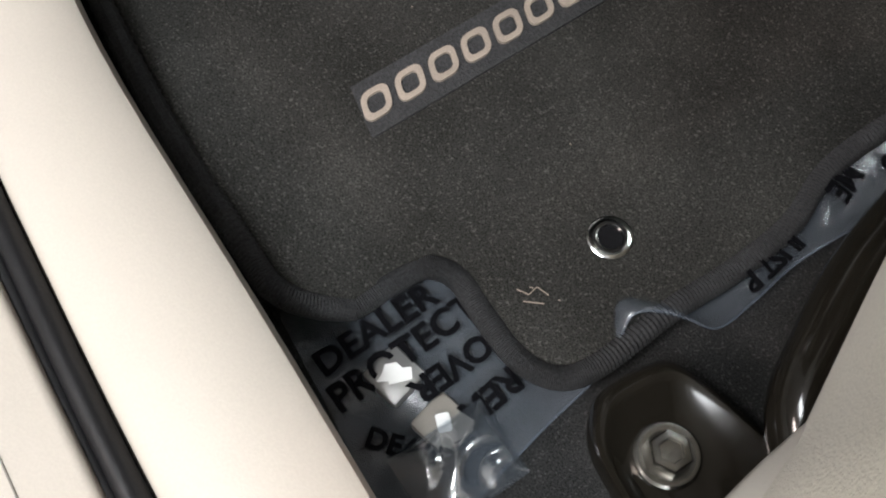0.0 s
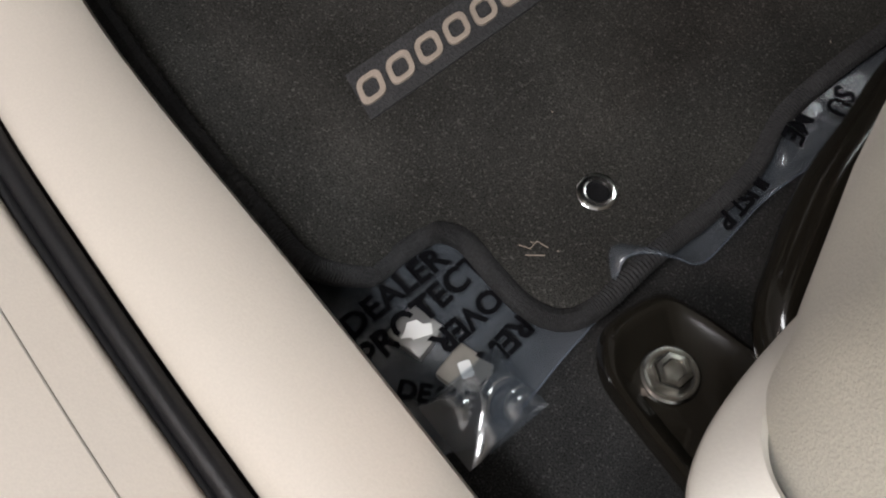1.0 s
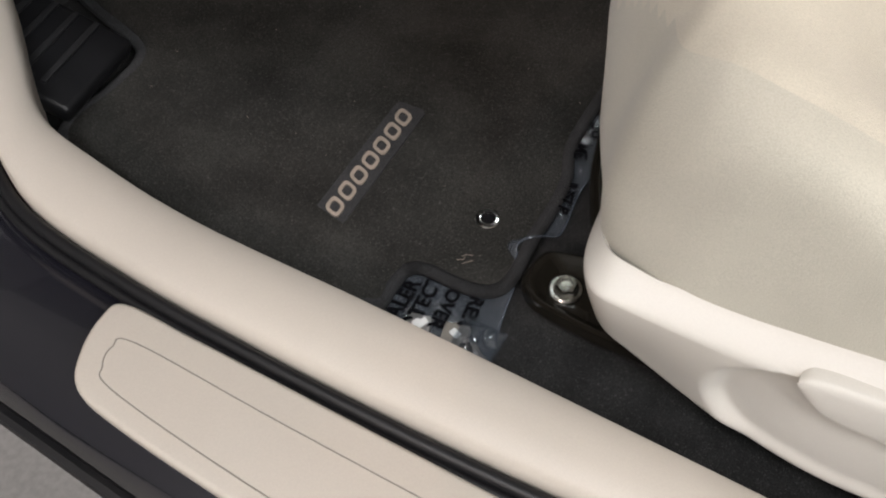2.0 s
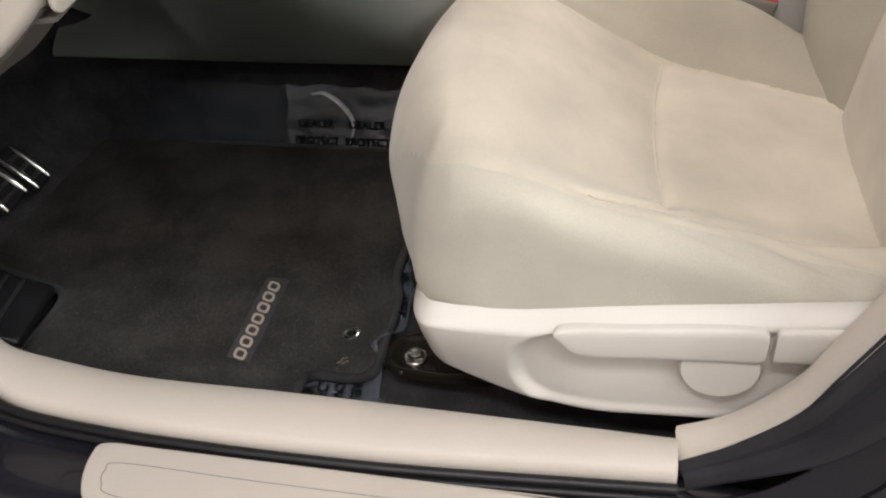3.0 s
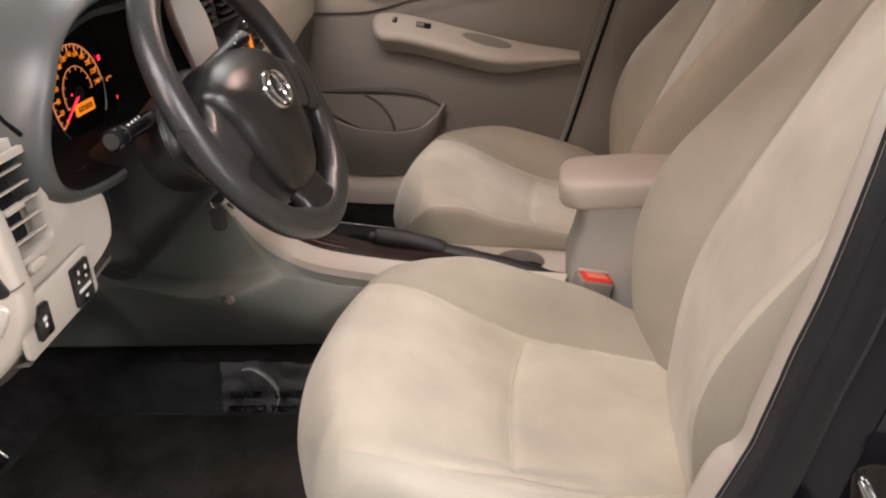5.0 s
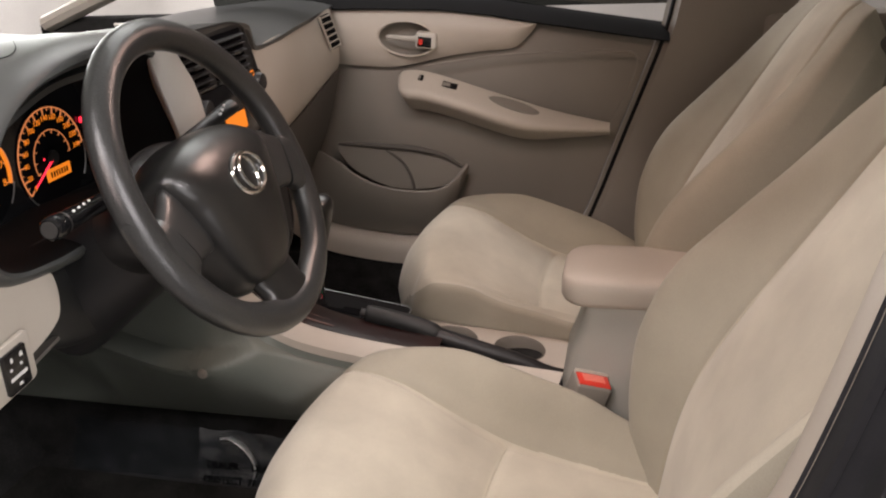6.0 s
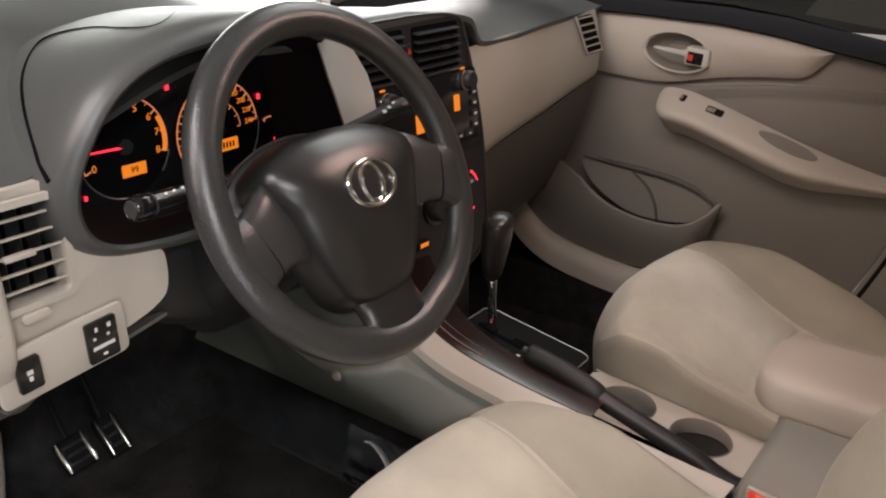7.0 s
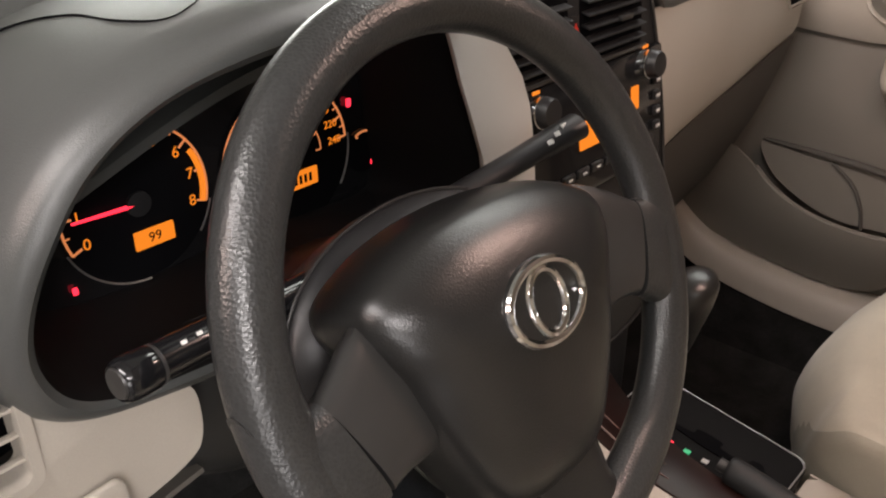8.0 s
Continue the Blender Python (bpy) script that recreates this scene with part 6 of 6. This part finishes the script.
for k, z in ((0.90, 0.690), (0.97, 0.693), (1.0, 0.700), (1.0, 0.716), (0.985, 0.727), (0.94, 0.734), (0.7, 0.737), (0.2, 0.738)):
    lp = round_rect(0.375, 0.152, 0.042, 8)
    rings.append([Vector((lid_c[0] + a - (1 - k) * 0.09 * (1 if a > 0 else -1), lid_c[1] + b - (1 - k) * 0.09 * (1 if b > 0 else -1), z)) if k > 0.8 else Vector((lid_c[0] + a * k, lid_c[1] + b * k, z)) for a, b in lp])
part("lid", loft(rings), M_TRIM, arm, "beige padded lid", angle=60)

# ---- far door ----
YD2 = 1.53
door = base("passenger_door", "taupe and beige inner panel of the closed passenger door", "car door", (0.1, 1.55, 0.45))
EDGE = [(-0.395, 0.66), (-0.385, 0.612), (-0.345, 0.572), (-0.25, 0.538), (-0.15, 0.518), (-0.05, 0.510), (0.10, 0.508), (0.30, 0.515), (0.335, 0.54), (0.37, 0.62), (0.42, 0.76), (0.46, 0.87), (0.496, 0.974), (0.505, 1.0), (0.25, 1.03), (0.0, 1.045), (-0.28, 1.05), (-0.395, 1.05)]
part("panel", slab(EDGE, (0, YD2 + 0.02, 0), (1, 0, 0), (0, 0, 1), 0.035, 0.006), M_TRIM_DARK, door)
# upper beige pad
UPT = spline([(-0.23, 1.046), (-0.08, 1.045), (0.04, 1.041), (0.16, 1.027), (0.246, 1.010)], 120)
UPB = spline([(-0.215, 0.925), (-0.12, 0.918), (-0.07, 0.918), (-0.027, 0.924), (0.05, 0.940), (0.13, 0.950), (0.196, 0.957), (0.231, 0.985), (0.247, 1.006)], 120)
hc = Vector((-0.037, YD2 - 0.0155, 0.981))
hu, hvv = Vector((0.985, 0, -0.10)).normalized(), Vector((0.10, 0, 0.985)).normalized()
rows = [[Vector((a[0] + (b[0] - a[0]) * f, YD2 + 0.016 - 0.032 * math.sin(math.pi * (0.12 + 0.80 * f)) ** 0.8, a[1] + (b[1] - a[1]) * f)) for f in np.linspace(0, 1, 36)] for a, b in zip(UPT, UPB)]
bm = sheet(rows)
hole = [f for f in bm.faces if ((f.calc_center_median() - hc).dot(hu) / 0.0665) ** 2 + ((f.calc_center_median() - hc).dot(hvv) / 0.0365) ** 2 < 0.93]
bmesh.ops.delete(bm, geom=hole, context="FACES")
part("upper_pad", bm, M_TRIM, door, "beige upper door pad")
part("window_ledge", sheet([[Vector((x, YD2 - 0.016 + 0.05 * f, z0 + 0.030 * math.sin(f * 1.57) + (0.0))) for f in np.linspace(0, 1, 6)] for x, z0 in ((-0.30, 1.050), (-0.1, 1.047), (0.04, 1.042), (0.15, 1.029), (0.25, 1.011), (0.40, 0.988), (0.52, 0.970))], 0.004), M_LINER, door, "black window ledge")
# pull handle in its oval recess
rec = part("handle_recess", loft([[hc + hu * a * k + hvv * b * k + Vector((0, dy, 0)) for a, b in ellipse(0.134, 0.074, 60)] for k, dy in ((1.06, 0.0015), (1.03, -0.0012), (1.0, -0.0016), (0.965, 0.0), (0.94, 0.006))], caps=False), M_TRIM, door, "beige rim of the handle recess", angle=60)
# inside of the recess, its shade painted with the darker taupe
part("handle_cup", loft([[hc + hu * a * k + hvv * b * k + Vector((0, dy, 0)) for a, b in ellipse(0.134, 0.074, 60)] for k, dy in ((0.942, 0.0055), (0.91, 0.020), (0.84, 0.031), (0.70, 0.035), (0.2, 0.036))], caps=False), M_TRIM_DARK, rec, "beige handle cup, darkened to taupe for its shade", angle=60)
part("pull_handle", tube(spline([hc + hu * -0.046 + Vector((0, 0.006, 0.0)), hc + hu * -0.030 + Vector((0, -0.002, 0.002)), hc + hu * 0.0 + Vector((0, -0.007, 0.003)), hc + hu * 0.018 + Vector((0, -0.008, 0.004)), hc + hu * 0.030 + Vector((0, -0.008, 0.004))], 14), [0.0038, 0.0046] + [0.005] * 8 + [0.006, 0.0075, 0.0095, 0.011], 12), M_SHIELD, rec, "pale pull handle")
lk = part("lock_frame", slab(round_rect(0.046, 0.034, 0.005), hc + hu * 0.046 + Vector((0, -0.012, 0.002)), hu, hvv, 0.028, 0.003), M_SHIELD, rec)
part("lock_button", slab(round_rect(0.031, 0.022, 0.002), hc + hu * 0.043 + Vector((0, -0.014, -0.001)), hu, hvv, 0.006, 0.001), M_GLOSS, lk)
part("lock_mark", slab(round_rect(0.009, 0.012, 0.002), hc + hu * 0.035 + Vector((0, -0.0146, -0.001)), hu, hvv, 0.001), M_RED, lk, "red unlocked mark")
# armrest with switches
AR = [(-0.060, 0.900), (-0.045, 0.911), (0.0, 0.909), (0.06, 0.893), (0.13, 0.870), (0.218, 0.842), (0.295, 0.820), (0.38, 0.802), (0.405, 0.797)]
ar = spline(AR, 40)
rows = []
for i, (x, z) in enumerate(ar):
    g = math.sin(min(1.0, (i + 0.6) / 8) * math.pi / 2)
    g *= 1 if i < 22 else 1 - 0.68 * ease((i - 22) / 15)
    w = 0.052 * g
    rows.append([Vector((x, YD2 - 0.014 - a * w, z - dz * g)) for a, dz in ((0.0, -0.002), (0.12, 0.0), (0.3, 0.006), (0.55, 0.015), (0.82, 0.027), (0.95, 0.034), (1.0, 0.041), (0.97, 0.048), (0.84, 0.055), (0.5, 0.066), (0.2, 0.078), (0.0, 0.086))])
ardo = part("door_armrest", sheet(rows, 0.003), M_TRIM, door, "beige door armrest", angle=60)
for x, w in ((-0.004, 0.011), (0.060, 0.034)):
    z = curve_at([p[0] for p in AR], [p[1] for p in AR], x) - 0.010
    sw = part("window_switch", box((x, YD2 - 0.0365, z + 0.0005), (w, 0.015, 0.006), 0.002, (32, 14, 0)), M_GLOSS, ardo, "black window switch")
    part("switch_rocker", box((x - 0.2 * w, YD2 - 0.0385, z + 0.0025), (w * 0.5, 0.011, 0.005), 0.0015, (32, 10, 0)), M_TRIM_DARK, sw)
# no hollow here: a flat taupe ellipse paints the cup's shadow
part("grip_cup", slab(ellipse(0.115, 0.030, 30), (0.200, YD2 - 0.0335, 0.8395), (0.955, 0, -0.295), (0, 0.83, 0.55), 0.0015), M_TRIM_DARK, ardo, "grip cup drawn as a flat ellipse in its shadow colour")
part("grip_edge", tube([Vector((0.200, YD2 - 0.0335, 0.8395)) + Vector((0.955, 0, -0.295)) * a + Vector((0, 0.83, 0.55)) * b for a, b in ellipse(0.118, 0.032, 40)][0:20], 0.0016, 6), M_TRIM, ardo)
# pocket and speaker bulge
TP = spline([(-0.388, 0.680), (-0.34, 0.722), (-0.27, 0.738), (-0.222, 0.722), (-0.175, 0.684), (-0.12, 0.657), (-0.047, 0.643), (0.022, 0.645), (0.063, 0.668), (0.088, 0.698)], 60)
BP = spline([(-0.388, 0.655), (-0.372, 0.605), (-0.335, 0.575), (-0.27, 0.553), (-0.20, 0.538), (-0.12, 0.528), (-0.05, 0.526), (0.01, 0.545), (0.06, 0.620), (0.088, 0.692)], 60)
rows = []
for i, (a, b) in enumerate(zip(TP, BP)):
    bulge = 0.046 * math.sin(math.pi * (i + 0.5) / 60) ** 0.6
    rows.append([Vector((a[0] + (b[0] - a[0]) * f, YD2 - 0.012 - bulge * (1 - f**1.6), a[1] + (b[1] - a[1]) * f)) for f in np.linspace(0, 1, 14)])
part("pocket_front", sheet(rows, 0.004), M_TRIM_DARK, door, "taupe door pocket with a speaker bulge")
part("pocket_lip", tube([r[0] for r in rows[22:]], 0.0045, 8), M_TRIM_DARK, door)
pk = spline([(-0.213, 0.742), (-0.131, 0.742), (-0.035, 0.736), (0.034, 0.721), (0.078, 0.694), (0.060, 0.66), (0.0, 0.640), (-0.09, 0.640), (-0.16, 0.668), (-0.2, 0.70)], 70, True)
part("pocket_back", slab([(p[0], p[1]) for p in pk], (0, YD2 - 0.0165, 0), (1, 0, 0), (0, 0, 1), 0.002), M_TRIM_DARK, door)
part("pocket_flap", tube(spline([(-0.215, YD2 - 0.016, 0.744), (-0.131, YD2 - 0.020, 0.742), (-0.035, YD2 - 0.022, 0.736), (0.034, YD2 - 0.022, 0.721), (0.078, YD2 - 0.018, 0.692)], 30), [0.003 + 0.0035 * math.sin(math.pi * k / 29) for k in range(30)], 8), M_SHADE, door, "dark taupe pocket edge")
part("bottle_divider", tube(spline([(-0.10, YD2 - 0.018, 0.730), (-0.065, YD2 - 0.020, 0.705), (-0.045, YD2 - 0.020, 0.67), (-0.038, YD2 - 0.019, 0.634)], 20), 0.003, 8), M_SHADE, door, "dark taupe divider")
# recessed cloth insert line
ins = spline([(0.0, 0.922), (0.10, 0.936), (0.20, 0.946), (0.40, 0.952), (0.455, 0.94), (0.445, 0.88), (0.405, 0.80)], 50)
part("insert_line", tube([Vector((p[0], YD2 - 0.0155, p[1])) for p in ins], 0.0022, 6), M_TRIM_DARK, door)
lower = spline([(-0.398, 0.69), (-0.390, 0.618), (-0.349, 0.573), (-0.256, 0.539), (-0.16, 0.518), (-0.06, 0.511), (0.1, 0.509), (0.30, 0.515)], 50)
part("lower_line", tube([Vector((p[0], YD2 - 0.016, p[1])) for p in lower], 0.003, 6), M_BLACK, door)
wg = thing("passenger_window", sheet([[Vector((x, YD2 + 0.03 - 0.13 * f, 1.04 + 0.34 * f)) for f in np.linspace(0, 1, 5)] for x in np.linspace(-0.5, 0.55, 6)]), clear("tinted_glass", (0.05, 0.054, 0.052), 0.93, 0.02), "dark tinted side window glass", "window", "structure")
wg.visible_shadow = False
# seal, far sill and far pillar
sl = spline([(-0.20, 0.50), (0.10, 0.495), (0.31, 0.50), (0.352, 0.545), (0.385, 0.62), (0.435, 0.76), (0.475, 0.87), (0.511, 0.974), (0.53, 1.06), (0.56, 1.2), (0.60, 1.38)], 60)
thing("far_door_seal", tube([Vector((p[0], YD2 + 0.010, p[1])) for p in sl], 0.0065, 10), M_LINER, "black rubber seal round the passenger door", "door seal")
rings = []
run = spline([(0.55, 0.487), (0.25, 0.487), (-0.03, 0.487), (-0.165, 0.497), (-0.28, 0.524), (-0.36, 0.585), (-0.405, 0.67), (-0.43, 0.80)], 50)
for i, p in enumerate(run):
    q0, q1 = run[max(i - 1, 0)], run[min(i + 1, 49)]
    t = Vector((q1[0] - q0[0], q1[1] - q0[1])).normalized()
    n = Vector((t.y, -t.x))
    rings.append([Vector((p[0] + n.x * a, y, p[1] + n.y * a)) for a, y in ((-0.030, 1.545), (-0.030, 1.484), (-0.026, 1.478), (0.0, 1.480), (0.020, 1.488), (0.027, 1.498), (0.029, 1.545))])
thing("far_sill_trim", loft(rings), M_TRIM, "beige plastic sill trim of the passenger side", "sill trim")
rows = [[Vector((p[0] + d, YD2 + e, p[1])) for d, e in ((-0.012, 0.022), (0.002, 0.010), (0.014, -0.004), (0.05, -0.008), (0.15, 0.008), (0.24, 0.02))] for p in sl[12:]]
thing("far_pillar_trim", sheet(rows, 0.004), M_TRIM_DARK, "taupe trim of the far door pillar", "pillar trim")
thing("rear_side_panel", box((1.15, 1.56, 0.72), (0.9, 0.06, 0.6), 0.02), M_TRIM_DARK, "taupe rear door panel behind the seats", "door panel", "structure")
thing("front_side_panel", box((-0.62, 1.545, 0.68), (0.66, 0.05, 0.72), 0.01), M_CARPET, "black lined kick panel of the far footwell", "kick panel", "structure")
thing("near_kick_panel", box((-0.76, 0.31, 0.56), (0.40, 0.03, 0.46), 0.01, (0, 0, -14)), M_CARPET, "black kick panel beside the footrest", "kick panel", "structure")

# ---- footwell: footrest and pedals ----
fo_ = base("footrest", "black ribbed footrest pad by the sill", "footrest", (-0.48, 0.31, FLOOR))
part("pad", box((-0.495, 0.315, 0.395), (0.17, 0.105, 0.02), 0.006, (0, 18, 8), seg=3), M_RUBBER, fo_)
for k in range(6):
    part("rib", box((-0.545 + 0.020 * k, 0.313 + 0.003 * k, 0.4225 - 0.0065 * k), (0.006, 0.085, 0.004), 0.001, (0, 18, 8)), M_BLACK, fo_)


def pedal(name, at, w, h, label):
    pd = base(name, label, "pedal", at)
    m = axes(at, (0, 1, 0.05), (-0.70, 0, 0.714))
    bm = box((0, 0, 0), (w, h, 0.014), 0.005, seg=3)
    bm.transform(m)
    part("pad", bm, M_LINER, pd)
    for s in (-1, 1):
        bm = tube([(s * (w / 2 - 0.004), h * g, 0.008) for g in (-0.46, -0.2, 0.2, 0.46)], [0.003, 0.006, 0.006, 0.003], 12)
        bm.transform(m)
        part("bright_edge", bm, M_STEEL, pd, "bright metal edge")
    for k in range(3):
        bm = box((0, (k - 1) * h * 0.25, 0.008), (w * 0.7, h * 0.08, 0.003), 0.001)
        bm.transform(m)
        part("rib", bm, M_BLACK, pd)
    part("arm", tube([Vector(at) + Vector((-0.01, 0, 0)), Vector(at) + Vector((-0.08, 0, 0.12)), Vector(at) + Vector((-0.12, 0, 0.32))], 0.0055, 8), M_LINER, pd)


pedal("brake_pedal", (-0.525, 0.462, 0.452), 0.050, 0.056, "black rubber brake pedal with bright edges")
pedal("accelerator_pedal", (-0.545, 0.536, 0.436), 0.036, 0.07, "black accelerator pedal with bright edges")

# rear bench, seen past the front seats
rb_ = base("rear_seat", "beige rear bench, its shade put into the greyer cloth colour", "car seat", (1.3, 0.87, FLOOR))
# beige bench; the darker cloth colour stands for its shade
part("bench", box((1.28, 0.87, 0.52), (0.5, 1.25, 0.2), 0.05, seg=3), M_FABRIC_GREY_SHADED, rb_)
